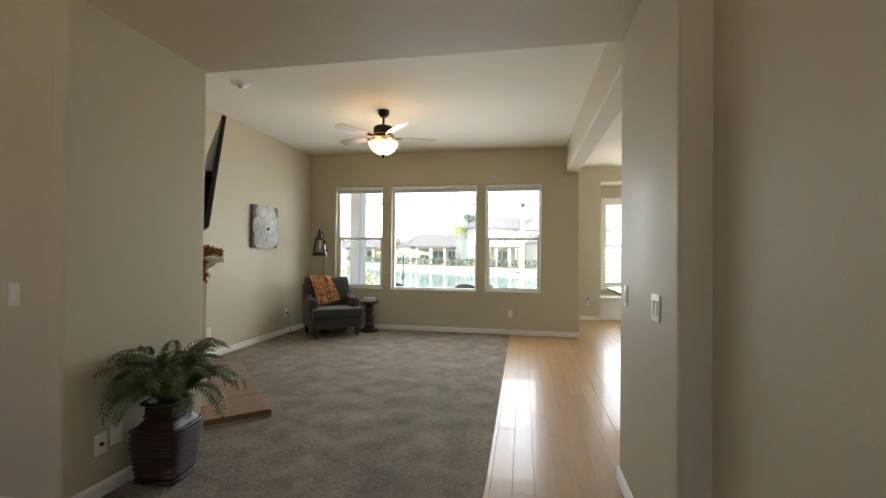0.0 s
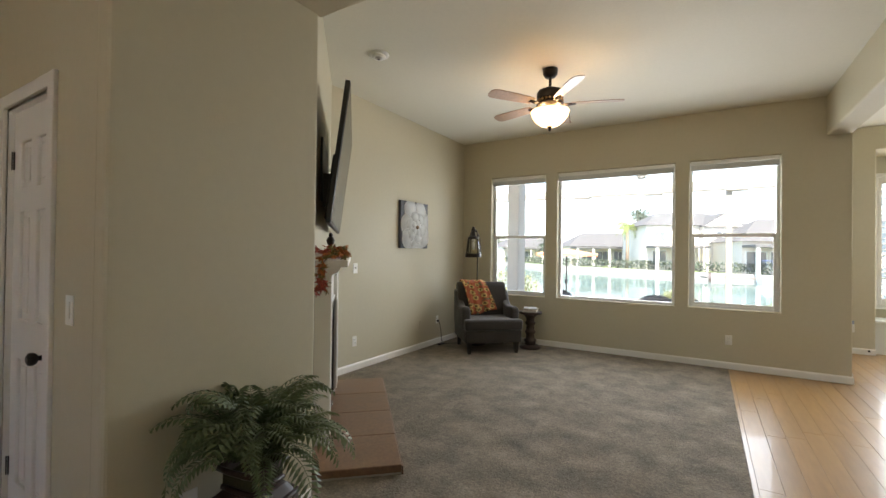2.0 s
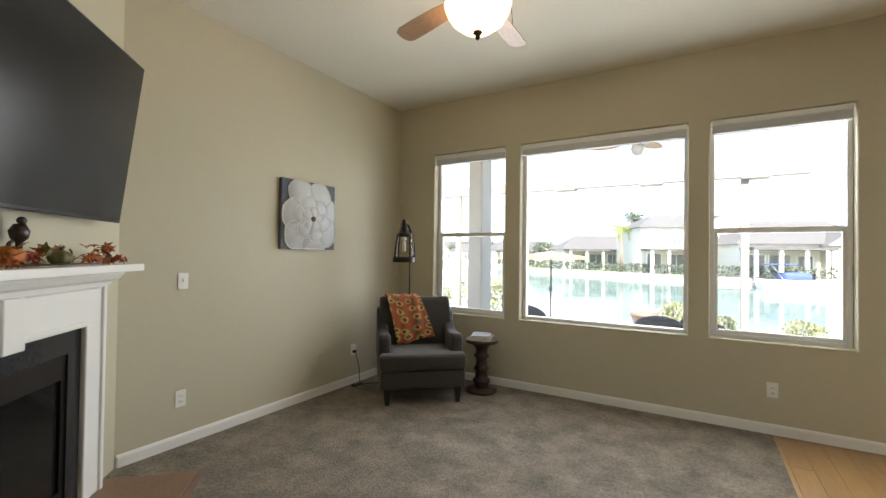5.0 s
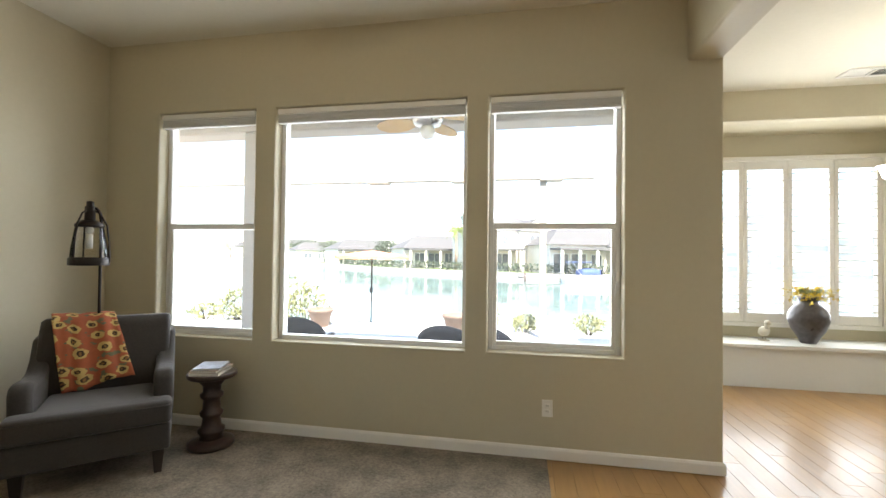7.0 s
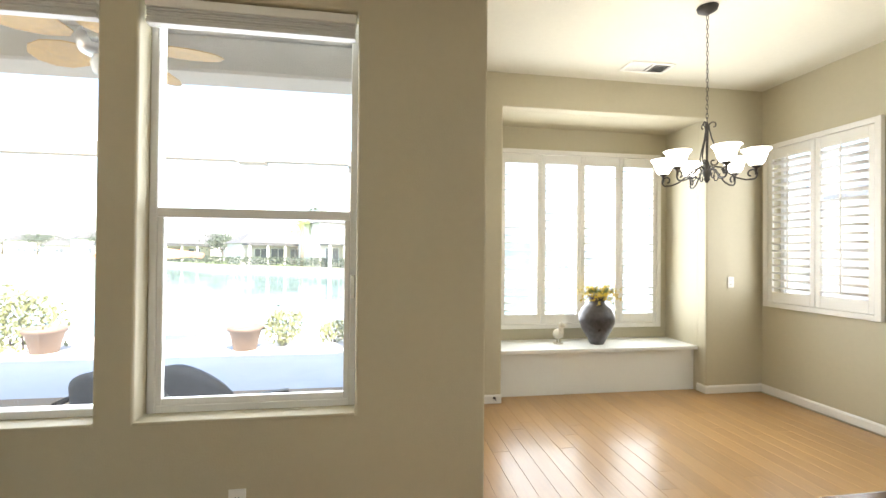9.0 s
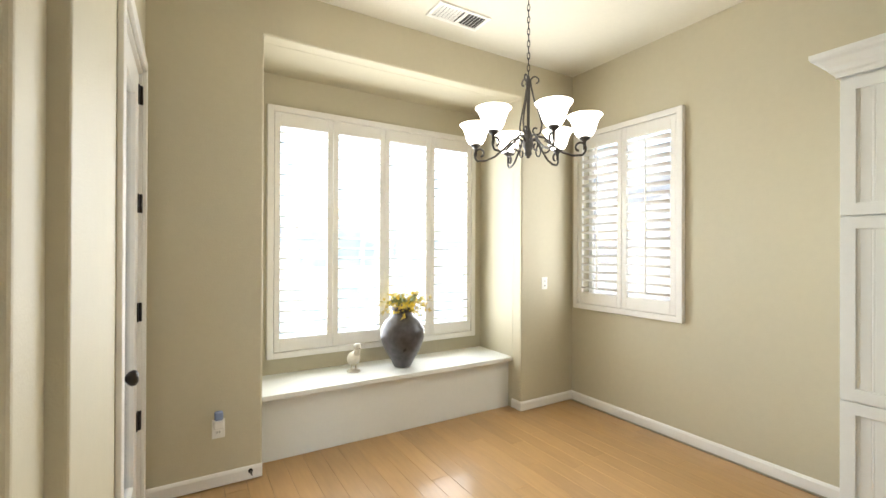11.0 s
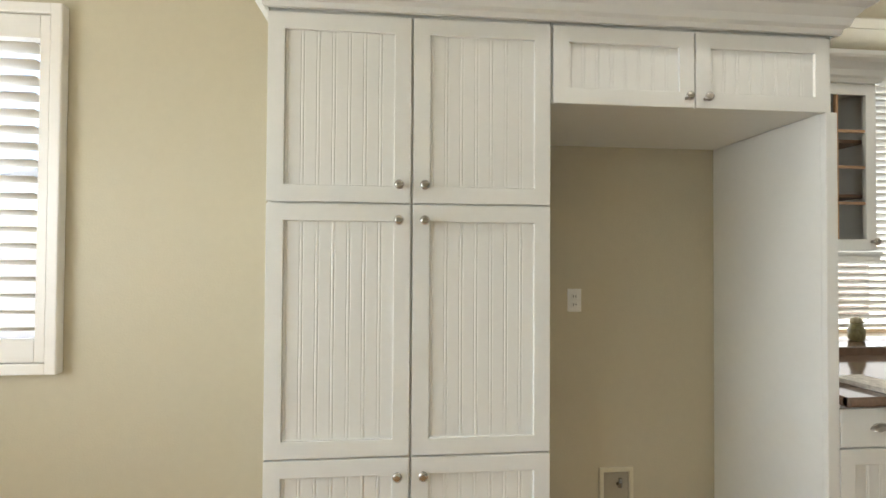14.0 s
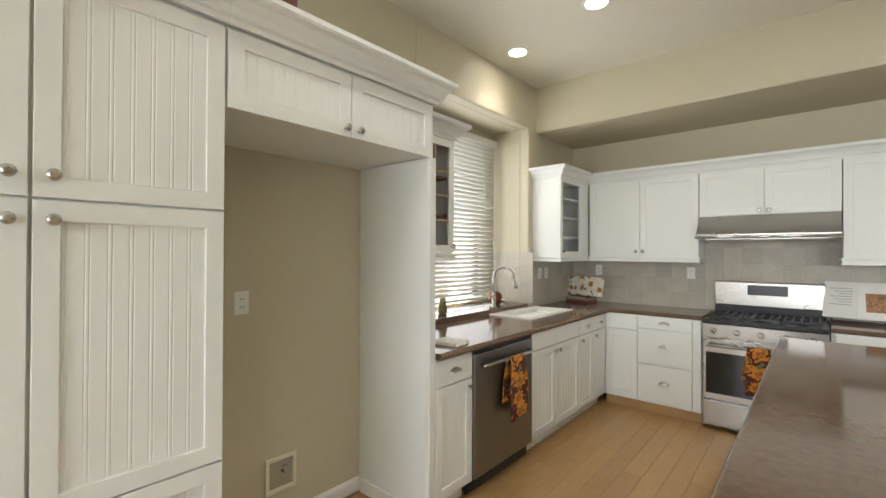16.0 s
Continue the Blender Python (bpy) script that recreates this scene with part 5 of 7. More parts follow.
arm_pts = [(0.03, 0, 2.02), (0.06, 0, 2.045), (0.10, 0, 2.035), (0.15, 0, 1.99), (0.21, 0, 1.945), (0.27, 0, 1.925)] + spiral(0.305, 1.965, 0.045, 0.014, -1.5, 4.6)[1:]
for k in range(6):
    arm = part("arm", tube(bmesh.new(), arm_pts, 0.0065, 7), M_IRON, chd)
    arm.matrix_basis = pose(0, 0, 0, 0, 0, 60 * k)
    part("arm_scroll", tube(bmesh.new(), spiral(0.10, 1.975, 0.042, 0.010, 1.6, -4.4), 0.005, 6), M_IRON, arm)
    part("cup", lathe(bmesh.new(), [(0.008, 1.955), (0.01, 2.0), (0.03, 2.012), (0.033, 2.025)], 18, (0.335, 0, 0)), M_IRON, arm)
    sh = part("shade", lathe(bmesh.new(), [(0.03, 2.0220), (0.045, 2.0289), (0.062, 2.0547), (0.072, 2.0891), (0.085, 2.1192), (0.104, 2.1390), (0.102, 2.1407), (0.082, 2.1218), (0.069, 2.0891), (0.058, 2.0547), (0.042, 2.0323)], 28, (0.335, 0, 0), False), M_SHADEG, arm, "lit white bell glass shade", True)
    a = radians(60 * k - 48)
    bulb("chandelier_bulb", CX + 0.279 * math.cos(a), CY + 0.279 * math.sin(a), 2.105, 0.4, (1.0, 0.92, 0.82), 0.03)
for k in range(3):
    lyre = [(0.012, 0, 2.37), (0.018, 0, 2.33), (0.035, 0, 2.26), (0.068, 0, 2.18), (0.085, 0, 2.12), (0.078, 0, 2.08)] + spiral(0.048, 2.085, 0.032, 0.008, -0.2, -5.5)[1:]
    up = part("upright_scroll", tube(bmesh.new(), lyre, 0.0055, 6), M_IRON, chd)
    up.matrix_basis = pose(0, 0, 0, 0, 0, 120 * k + 15)
    part("top_curl", tube(bmesh.new(), [(0.012, 0, 2.34)] + spiral(0.045, 2.365, 0.034, 0.012, 3.6, -1.5), 0.005, 6), M_IRON, up)



# ---- cabinet fronts, drawn in their own frame: x across, z up, the face towards -y ----
def shaker(parent, m, w, h, beads=True, name="door"):
    """A frame-and-panel front; beads: the panel is beadboard."""
    st = min(0.058, w * 0.2)
    fr = part(name, wall_mesh("y", -0.02, 0.0, 0, w, 0, h, [(st, w - st, st, h - st)], 0.0022), M_CAB, parent)
    fr.matrix_basis = m
    bm = bmesh.new()
    if beads:
        n = max(3, round((w - 2 * st) / 0.054))
        p = (w - 2 * st) / n
        prof = []
        for i in range(n):
            x = st + i * p
            prof += [(x, -0.0095), (x + 0.003, -0.0110), (x + 0.0075, -0.0110), (x + 0.0105, -0.0095), (x + 0.0135, -0.0106), (x + p - 0.003, -0.0106)]
        prof = [(st - 0.003, -0.0106)] + prof + [(w - st + 0.003, -0.0106)]
        lo_ = [bm.verts.new((x, y, st - 0.003)) for x, y in prof]
        hi_ = [bm.verts.new((x, y, h - st + 0.003)) for x, y in prof]
        for i in range(len(prof) - 1):
            bm.faces.new((lo_[i], lo_[i + 1], hi_[i + 1], hi_[i]))
        add_box(bm, st - 0.003, w - st + 0.003, -0.006, -0.001, st - 0.003, h - st + 0.003)
    else:
        add_box(bm, st - 0.003, w - st + 0.003, -0.012, -0.002, st - 0.003, h - st + 0.003)
    part("beadboard_panel" if beads else "panel", bm, M_CAB, fr)
    return fr


def slab(parent, m, w, h, name="drawer_front"):
    fr = part(name, box(0, w, -0.02, 0, 0, h, 0.003, 2), M_CAB, parent)
    fr.matrix_basis = m
    return fr


def knob(front, x, z):
    k = part("knob", lathe(bmesh.new(), [(0.007, 0), (0.006, 0.012), (0.012, 0.016), (0.0165, 0.022), (0.0165, 0.027), (0.008, 0.031)], 18), M_NICKEL, front, "brushed nickel knob")
    k.matrix_basis = pose(x, -0.02, z, 90)


def cup_pull(front, x, z):
    bm = bmesh.new()
    n, m = 14, 6
    g = []
    for j in range(m + 1):
        ph = math.pi / 2 * j / m
        g.append([bm.verts.new((0.045 * math.cos(math.pi * i / n) * (0.55 + 0.45 * math.cos(ph) ** 0.5 if j < m else 0.55), -0.024 * math.sin(ph) , 0.026 * math.sin(math.pi * i / n) * math.cos(ph * 0.9))) for i in range(n + 1)])
    for a, b in zip(g, g[1:]):
        for i in range(n):
            bm.faces.new((a[i], a[i + 1], b[i + 1], b[i])).smooth = True
    bmesh.ops.remove_doubles(bm, verts=bm.verts, dist=0.0003)
    k = part("cup_pull", bm, M_NICKEL, front, "brushed nickel cup pull")
    k.matrix_basis = pose(x, -0.02, z - 0.01)


def west(x, y, z):
    """A front that looks towards -x; its own x runs towards -y."""
    return pose(x, y, z, 0, 0, 270)


def north(x, y, z):
    """A front that looks towards +y; its own x runs towards -x."""
    return pose(x, y, z, 0, 0, 180)


CROWN = [(0.0, 0.0), (0.012, 0.0), (0.016, 0.018), (0.03, 0.026), (0.038, 0.05), (0.062, 0.078), (0.084, 0.088), (0.09, 0.098), (0.09, 0.118), (0.0, 0.118)]


def crown(parent, z, path, scale=1.0):
    part("crown_moulding", sweep(bmesh.new(), [(o * scale, z + u * scale) for o, u in CROWN], path), M_CAB, parent)


XF = 3.72
G = 0.003
# tall pantry
pan = thing("pantry_cabinet", "tall white beadboard pantry cabinet with six doors", "cabinet")
part("body", box(XF, XP - 0.002, 5.974, 6.963, 0.0, 2.33), M_CAB, pan)
for y in (6.965, 6.4685):
    for z0, z1, kz in ((0.11, 0.762, 0.55), (0.768, 1.632, 0.80), (1.638, 2.287, 0.06)):
        w = 0.4935
        d = shaker(pan, west(XF, y - G, z0 + 0.001), w - 2 * G, z1 - z0 - 0.001)
        kx = w - 0.045 if y > 6.9 else 0.04
        if z0 > 0.5:
            knob(d, kx, kz if z0 > 1 else (z1 - z0) - 0.055)
        else:
            knob(d, kx, (z1 - z0) - 0.055)
crown(pan, 2.298, [(XP - 0.002, 6.963, 0, 1), (XF - 0.02, 6.963, -1, 1), (XF - 0.02, 5.974, -1, 0)])
# over the refrigerator
ofc = thing("overhead_cabinet", "white two-door cabinet over the empty refrigerator alcove", "cabinet")
part("body", box(XF, XP - 0.002, 4.872, 5.970, 2.012, 2.33), M_CAB, ofc)
for y, kx in ((5.970, 0.50), (5.432, 0.035)):
    d = shaker(ofc, west(XF, y - G, 2.006), 0.538 - 2 * G, 0.281)
    knob(d, kx, 0.035)
crown(ofc, 2.298, [(XF - 0.02, 5.9735, -1, 0), (XF - 0.02, 4.872, -1, -1), (XP - 0.12, 4.872, 0, -1)])
ep = thing("end_panel", "white painted refrigerator end panel", "panel")
part("board", box(3.722, XP - 0.002, 4.868, 4.912, 0.0, 2.010, 0.002), M_CAB, ep)
part("edge_band", box(3.70, 3.7215, 4.866, 4.914, 0.0, 2.008, 0.003, 2), M_CAB, ep)
part("toe_block", box(3.76, XP - 0.02, 4.9125, 4.924, 0.0, 0.085, 0.003), M_TRIM, ep)
baseboard("baseboard_alcove", [(XP, 5.972, -1, 0), (XP, 4.914, -1, 0)])
wbx = thing("water_outlet_box", "cream recessed plastic ice-maker water box in the wall", "water box", (XP, 5.435, 0.307), 270)
part("bezel", wall_mesh("y", -0.014, -0.001, -0.088, 0.088, -0.095, 0.095, [(-0.066, 0.066, -0.07, 0.072)], 0.004), pbr("cream_plastic", (0.68, 0.63, 0.47), 0.4), wbx)
# Back is a darker copy of the cream, painting the recess's inner shade.
part("recess", box(-0.068, 0.068, -0.003, -0.001, -0.072, 0.074), pbr("cream_recess_shaded", (0.4, 0.36, 0.27), 0.5), wbx)
part("valve", tube(bmesh.new(), [(0.01, -0.004, 0.01), (0.01, -0.03, 0.01), (0.01, -0.03, 0.05)], 0.009, 8), M_STEEL, wbx)
bx_ = thing("storage_box", "dark red-brown wooden box on top of the pantry", "box", (3.86, 5.85, 2.418), 4)
part("case", box(-0.14, 0.14, -0.16, 0.16, 0.0, 0.16, 0.004), pbr("red_wood", (0.10, 0.022, 0.015), 0.4, var=0.4, scale=12), bx_)
part("lid", box(-0.146, 0.146, -0.166, 0.166, 0.16, 0.19, 0.004), pbr("red_wood_lid", (0.085, 0.02, 0.014), 0.4, var=0.4, scale=12), bx_)

# ---- base cabinets on the sink wall ----
KZ = 0.905


def base_unit(name, label, y0, y1):
    c = thing(name, label, "cabinet", group="base cabinets")
    part("body", box(XF, XP - 0.003, y0 + 0.001, y1 - 0.001, 0.10, KZ), M_CAB, c)
    part("toe_kick", box(XF + 0.06, XP - 0.01, y0 + 0.001, y1 - 0.001, 0.0, 0.10), M_CAB, c)
    return c


c1 = base_unit("base_cabinet", "white base cabinet with a drawer over a beadboard door", 4.528, 4.866)
cup_pull(slab(c1, west(XF, 4.863, 0.745), 0.332, 0.145), 0.166, 0.075)
knob(shaker(c1, west(XF, 4.863, 0.115), 0.332, 0.622), 0.30, 0.58)
c2 = base_unit("sink_cabinet", "white sink base cabinet with two doors under false drawer fronts", 2.968, 3.816)
slab(c2, west(XF, 3.813, 0.765), 0.39, 0.13), slab(c2, west(XF, 3.417, 0.765), 0.446, 0.13)
knob(shaker(c2, west(XF, 3.813, 0.115), 0.39, 0.642), 0.36, 0.60)
knob(shaker(c2, west(XF, 3.417, 0.115), 0.446, 0.642), 0.03, 0.60)
c3 = base_unit("base_cabinet", "white corner base cabinet with two narrow doors and drawers", 2.345, 2.966)
knob(slab(c3, west(XF, 2.963, 0.765), 0.304, 0.13), 0.152, 0.065)
knob(slab(c3, west(XF, 2.653, 0.765), 0.30, 0.13), 0.15, 0.065)
knob(shaker(c3, west(XF, 2.963, 0.115), 0.304, 0.642, False), 0.03, 0.60)
knob(shaker(c3, west(XF, 2.653, 0.115), 0.30, 0.642, False), 0.03, 0.60)

# dishwasher
dw = thing("dishwasher", "stainless steel dishwasher with a bar handle", "dishwasher")
part("tub", box(3.735, XP - 0.01, 3.822, 4.522, 0.02, 0.895), M_BLACK, dw)
part("door", box(3.688, 3.733, 3.824, 4.520, 0.115, 0.875, 0.008, 3), pbr("dark_stainless", (0.28, 0.275, 0.27), 0.34, metal=1.0, var=0.05, scale=1.5, fine=200), dw)
part("control_strip", box(3.692, 3.733, 3.824, 4.520, 0.878, 0.897, 0.004, 2), M_BLACK, dw)
part("kick_plate", box(3.76, 3.775, 3.826, 4.518, 0.0, 0.11), M_BLACK, dw)
bm = tube(bmesh.new(), [(3.69, 4.45, 0.80), (3.655, 4.45, 0.80), (3.645, 4.43, 0.80), (3.645, 3.91, 0.80), (3.655, 3.89, 0.80), (3.69, 3.89, 0.80)], 0.011, 10)
part("handle", bm, M_STEEL, dw)


def towel_place(cx, cy, z, w, drop, along):
    def f(u, v):
        q = (v - 0.42) * 2 * drop
        bulge = 0.018 * math.cos(min(1, abs(v - 0.42) * 9) * math.pi / 2)
        side = -1 if v > 0.42 else 1
        o = side * 0.016 * min(1, abs(v - 0.42) * 9) + 0.010 * math.sin(u * 11 + v * 3) * abs(v - 0.42) - 0.012 * (v > 0.42)
        a = (u - 0.5) * w * (1 - 0.25 * math.exp(-((v - 0.42) * 5) ** 2)) + 0.03 * (v - 0.42)
        zz = z + bulge - abs(q) + (0.02 * (u - 0.5) if v > 0.9 else 0)
        return (cx + o, cy - a, zz) if along == "y" else (cx - a, cy - o, zz)
    return f


M_TOWEL = sunflower_cloth("towel_print", (0.085, 0.02, 0.012), (0.62, 0.24, 0.03), (0.33, 0.10, 0.02), scale=9.5, size=0.44, ragged=0.10)
tw = thing("dish_towel", "dark brown dish towel printed with orange sunflowers on the dishwasher", "towel")
draped("cloth", 30, 14, towel_place(3.645, 4.13, 0.80, 0.22, 0.34, "y"), M_TOWEL, tw, thick=0.005)

# ---- worktop round the corner, with a hole for the sink ----
CT0, CT1 = 0.907, 0.943
wt_ = thing("countertop", "polished brown quartz worktop running round the corner", "countertop")
SX0, SX1, SY0, SY1 = 3.90, 4.30, 2.72, 3.47
bm = bmesh.new()
for a, b, c, d in ((3.672, SX0, 2.312, 4.866), (SX1, 4.304, 1.752, 4.866), (SX0, SX1, SY1, 4.866), (SX0, SX1, 1.752, SY0), (2.874, SX0, 1.752, 2.312)):
    add_box(bm, a, b, c, d, CT0, CT1)
bmesh.ops.remove_doubles(bm, verts=bm.verts, dist=0.0005)
part("slab", bm, M_STONE, wt_)
part("front_edge", tube(bmesh.new(), [(3.672, 4.866, 0.925), (3.672, 2.312, 0.925), (2.874, 2.312, 0.925)], 0.0179, 12), M_STONE, wt_)
part("sill_ledge", box(4.3045, 4.748, KN0 + 0.002, KN1 - 0.002, 0.925, 0.985, 0.006, 2), M_STONE, wt_)
wt2 = thing("countertop", "polished brown quartz worktop beyond the stove", "countertop")
part("slab", box(0.80, 2.046, 1.752, 2.330, CT0, CT1, 0.01, 3), M_STONE, wt2)

sink = thing("sink", "white drop-in kitchen sink under the window", "sink")
M_ENAMEL = pbr("white_enamel", (0.84, 0.83, 0.79), 0.15, var=0.01)
part("rim", wall_mesh("y", 0, 0.012, SX0 - 0.02, SX1 + 0.001, SY0 - 0.02, SY1 + 0.02, [(SX0 + 0.02, SX1 - 0.06, SY0 + 0.02, SY1 - 0.02)], 0.004), M_ENAMEL, sink).matrix_basis = Matrix(((1, 0, 0, 0), (0, 0, 1, 0), (0, 1, 0, CT1), (0, 0, 0, 1)))
bm = bmesh.new()
add_box(bm, SX0 + 0.01, SX0 + 0.021, SY0 + 0.012, SY1 - 0.012, 0.76, CT1 + 0.004)
add_box(bm, SX1 - 0.061, SX1 - 0.05, SY0 + 0.012, SY1 - 0.012, 0.76, CT1 + 0.004)
add_box(bm, SX0 + 0.021, SX1 - 0.061, SY0 + 0.010, SY0 + 0.021, 0.76, CT1 + 0.004)
add_box(bm, SX0 + 0.021, SX1 - 0.061, SY1 - 0.021, SY1 - 0.010, 0.76, CT1 + 0.004)
add_box(bm, SX0 + 0.01, SX1 - 0.05, SY0 + 0.01, SY1 - 0.01, 0.745, 0.76)
part("bowl", bm, M_ENAMEL, sink)

fa = thing("faucet", "brushed nickel gooseneck pull-down faucet", "faucet", (4.36, 3.33, 0.985))
part("base", lathe(bmesh.new(), [(0.028, 0), (0.028, 0.01), (0.02, 0.02), (0.018, 0.13), (0.015, 0.14)], 20), M_NICKEL, fa)
part("gooseneck", tube(bmesh.new(), [(0, 0, 0.13), (0, 0, 0.29)] + [(-0.085 + 0.085 * math.cos(a), -0.05 * (1 - math.cos(a)) * 0.6, 0.29 + 0.085 * math.sin(a)) for a in [math.pi * i / 10 for i in range(1, 10)]] + [(-0.175, -0.062, 0.255)], 0.0125, 12), M_NICKEL, fa)
part("spray_head", tube(bmesh.new(), [(-0.173, -0.062, 0.265), (-0.183, -0.066, 0.215), (-0.19, -0.068, 0.175)], 0.016, 12, [0.014, 0.017, 0.021]), M_NICKEL, fa)
part("lever", tube(bmesh.new(), [(0, 0.018, 0.10), (0, 0.05, 0.115), (-0.01, 0.09, 0.15)], 0.006, 8), M_NICKEL, fa)
soap = thing("soap_dispenser", "brushed nickel soap pump beside the faucet", "soap dispenser", (4.37, 3.17, 0.985))
part("pump", lathe(bmesh.new(), [(0.02, 0), (0.02, 0.008), (0.012, 0.014), (0.012, 0.05), (0.016, 0.052), (0.016, 0.07)], 16), M_NICKEL, soap)
part("spout", tube(bmesh.new(), [(0, 0, 0.062), (-0.05, 0, 0.066)], 0.006, 8), M_NICKEL, soap)
orn = thing("copper_ornament", "round copper-brown apple ornament on the sill ledge", "ornament", (4.48, 3.13, 0.985))
part("body", lathe(bmesh.new(), [(0.03, 0), (0.055, 0.02), (0.07, 0.06), (0.065, 0.10), (0.035, 0.128), (0.012, 0.122)], 28), pbr("copper_glaze", (0.22, 0.075, 0.035), 0.18, metal=0.5, var=0.3), orn)
part("stem", tube(bmesh.new(), [(0, 0, 0.12), (0.008, 0, 0.16)], 0.005, 6), M_DARKWOOD, orn)
jar = thing("jar", "small olive patterned glass jar on the sill ledge", "jar", (4.47, 3.92, 0.985))
part("body", lathe(bmesh.new(), [(0.03, 0), (0.038, 0.01), (0.04, 0.06), (0.028, 0.085), (0.026, 0.1)], 24), pbr("olive_glass", (0.16, 0.14, 0.06), 0.3, var=0.6, scale=40), jar)
part("lid", lathe(bmesh.new(), [(0.028, 0.1), (0.03, 0.105), (0.026, 0.125), (0.01, 0.135)], 20), pbr("olive_lid", (0.3, 0.26, 0.15), 0.4), jar)
card = thing("folded_cloth", "small white patterned cloth folded on the worktop", "cloth", (3.80, 4.62, CT1), 10)
M_CLOTHP = pbr("patterned_cloth", (0.62, 0.60, 0.55), 0.9, var=0.4, scale=45, bump=0.3)
for i in range(3):
    part("fold", cushion(-0.09 + 0.004 * i, 0.09 - 0.003 * i, -0.075, 0.075, 0.001 + 0.006 * i, 0.008 + 0.006 * i, 0.001, 0.002, 2), M_CLOTHP, card)

# ---- blind over the sink ----
kb = thing("venetian_blind", "white two-inch horizontal blind lowered over the sink window", "blind")
part("head_rail", box(4.66, 4.735, 2.83, 4.39, 2.59, 2.66, 0.006, 2), M_PLASTIC, kb)
sl_me = mesh("slat", louver(1.52, 0.05), M_PLASTIC)
for i in range(36):
    piece("slat", sl_me, kb, pose(4.70, 3.61, 2.575 - i * 0.0425, 0, 0, 90) @ pose(0, 0, 0, 45))
part("bottom_rail", box(4.672, 4.728, 2.85, 4.37, 1.025, 1.045, 0.004, 2), M_PLASTIC, kb)
for y in (3.05, 3.61, 4.17):
    part("ladder_cord", tube(bmesh.new(), [(4.672, y, 1.04), (4.672, y, 2.6)], 0.0015, 4), M_PLASTIC, kb)

# ---- upper cabinets ----
UZ0, UZ1 = 1.455, 2.24
M_INSIDE = pbr("cabinet_inside", (0.22, 0.13, 0.08), 0.5, var=0.2, scale=5)


def glass_door(parent, m, w, h, cols, rows):
    st = 0.05
    fr = part("door", wall_mesh("y", -0.02, 0.0, 0, w, 0, h, [(st, w - st, st, h - st)], 0.002), M_CAB, parent)
    fr.matrix_basis = m
    pane = box(st - 0.003, w - st + 0.003, -0.010, -0.007, st - 0.003, h - st + 0.003)
    bmesh.ops.delete(pane, geom=[f for f in pane.faces if f.normal.y > 0.9], context="FACES_ONLY")
    part("pane", pane, glass("cabinet_glass", (0.95, 0.94, 0.92)), fr).visible_shadow = False
    for i in range(1, cols):
        x = st + (w - 2 * st) * i / cols
        part("muntin", box(x - 0.006, x + 0.006, -0.016, -0.004, st, h - st), M_LATTICE, fr)
    for i in range(1, rows):
        z = st + (h - 2 * st) * i / rows
        part("muntin", box(st, w - st, -0.0155, -0.0045, z - 0.006, z + 0.006), M_LATTICE, fr)
    return fr


M_LATTICE = pbr("lattice_wood", (0.45, 0.28, 0.16), 0.5)


def open_case(parent, x0, x1, y0, y1, z0, z1, open_side, shelves=2, inside=None):
    """A cabinet box left open towards one side, with shelves."""
    bm = bmesh.new()
    t = 0.018
    add_box(bm, x0, x1, y0, y1, z0, z0 + t), add_box(bm, x0, x1, y0, y1, z1 - t, z1)
    if open_side == "x":
        add_box(bm, x0, x1, y0, y0 + t, z0 + t, z1 - t), add_box(bm, x0, x1, y1 - t, y1, z0 + t, z1 - t)
    part("case", bm, M_CAB, parent)
    part("back", box(x1 - 0.02, x1 - 0.001, y0 + t, y1 - t, z0 + t, z1 - t), inside or M_INSIDE, parent)
    for i in range(shelves):
        z = z0 + (z1 - z0) * (i + 1) / (shelves + 1)
        part("shelf", box(x0 + 0.02, x1 - 0.02, y0 + t, y1 - t, z - 0.008, z + 0.008), inside or M_INSIDE, parent)


RAIL = [(0.0, 0.0), (0.0, 0.05), (0.014, 0.05), (0.014, 0.04), (0.008, 0.03), (0.008, 0.012), (0.012, 0.0)]


def light_rail(parent, z, path):
    part("light_rail", sweep(bmesh.new(), [(o, z + u) for o, u in RAIL], path), M_CAB, parent)


gc = thing("glass_cabinet", "white wall cabinet with a latticed glass door beside the window", "cabinet")
open_case(gc, 4.02, XP + 0.1, 4.345, 4.866, 1.49, 2.255, "x")
d = glass_door(gc, west(4.02, 4.864, 1.492), 0.516, 0.761, 3, 4)
knob(d, 0.49, 0.04)
crown(gc, 2.255, [(4.0, 4.866, -1, 0), (4.0, 4.345, -1, -1), (XP + 0.1, 4.345, 0, -1)], 0.95)
light_rail(gc, 1.435, [(4.003, 4.866, -1, 0), (4.003, 4.345, -1, -1), (XP + 0.1, 4.345, 0, -1)])

uc = thing("glass_cabinet", "white corner wall cabinet with a glass door", "cabinet")
open_case(uc, 4.02, XP - 0.002, 2.05, 2.72, UZ0, UZ1, "x", 3, M_CAB)
d = glass_door(uc, west(4.02, 2.718, UZ0), 0.50, UZ1 - UZ0, 1, 1)
part("filler", box(3.998, 4.02, 2.05, 2.215, UZ0, UZ1), M_CAB, uc)
knob(d, 0.03, 0.05)
crown(uc, 2.233, [(XP - 0.002, 2.72, 0, 1), (4.0, 2.72, -1, 1), (4.0, 2.09, -1, 1)], 0.92)
light_rail(uc, 1.407, [(XP - 0.002, 2.718, 0, 1), (4.003, 2.718, -1, 1), (4.003, 2.06, -1, 1)])


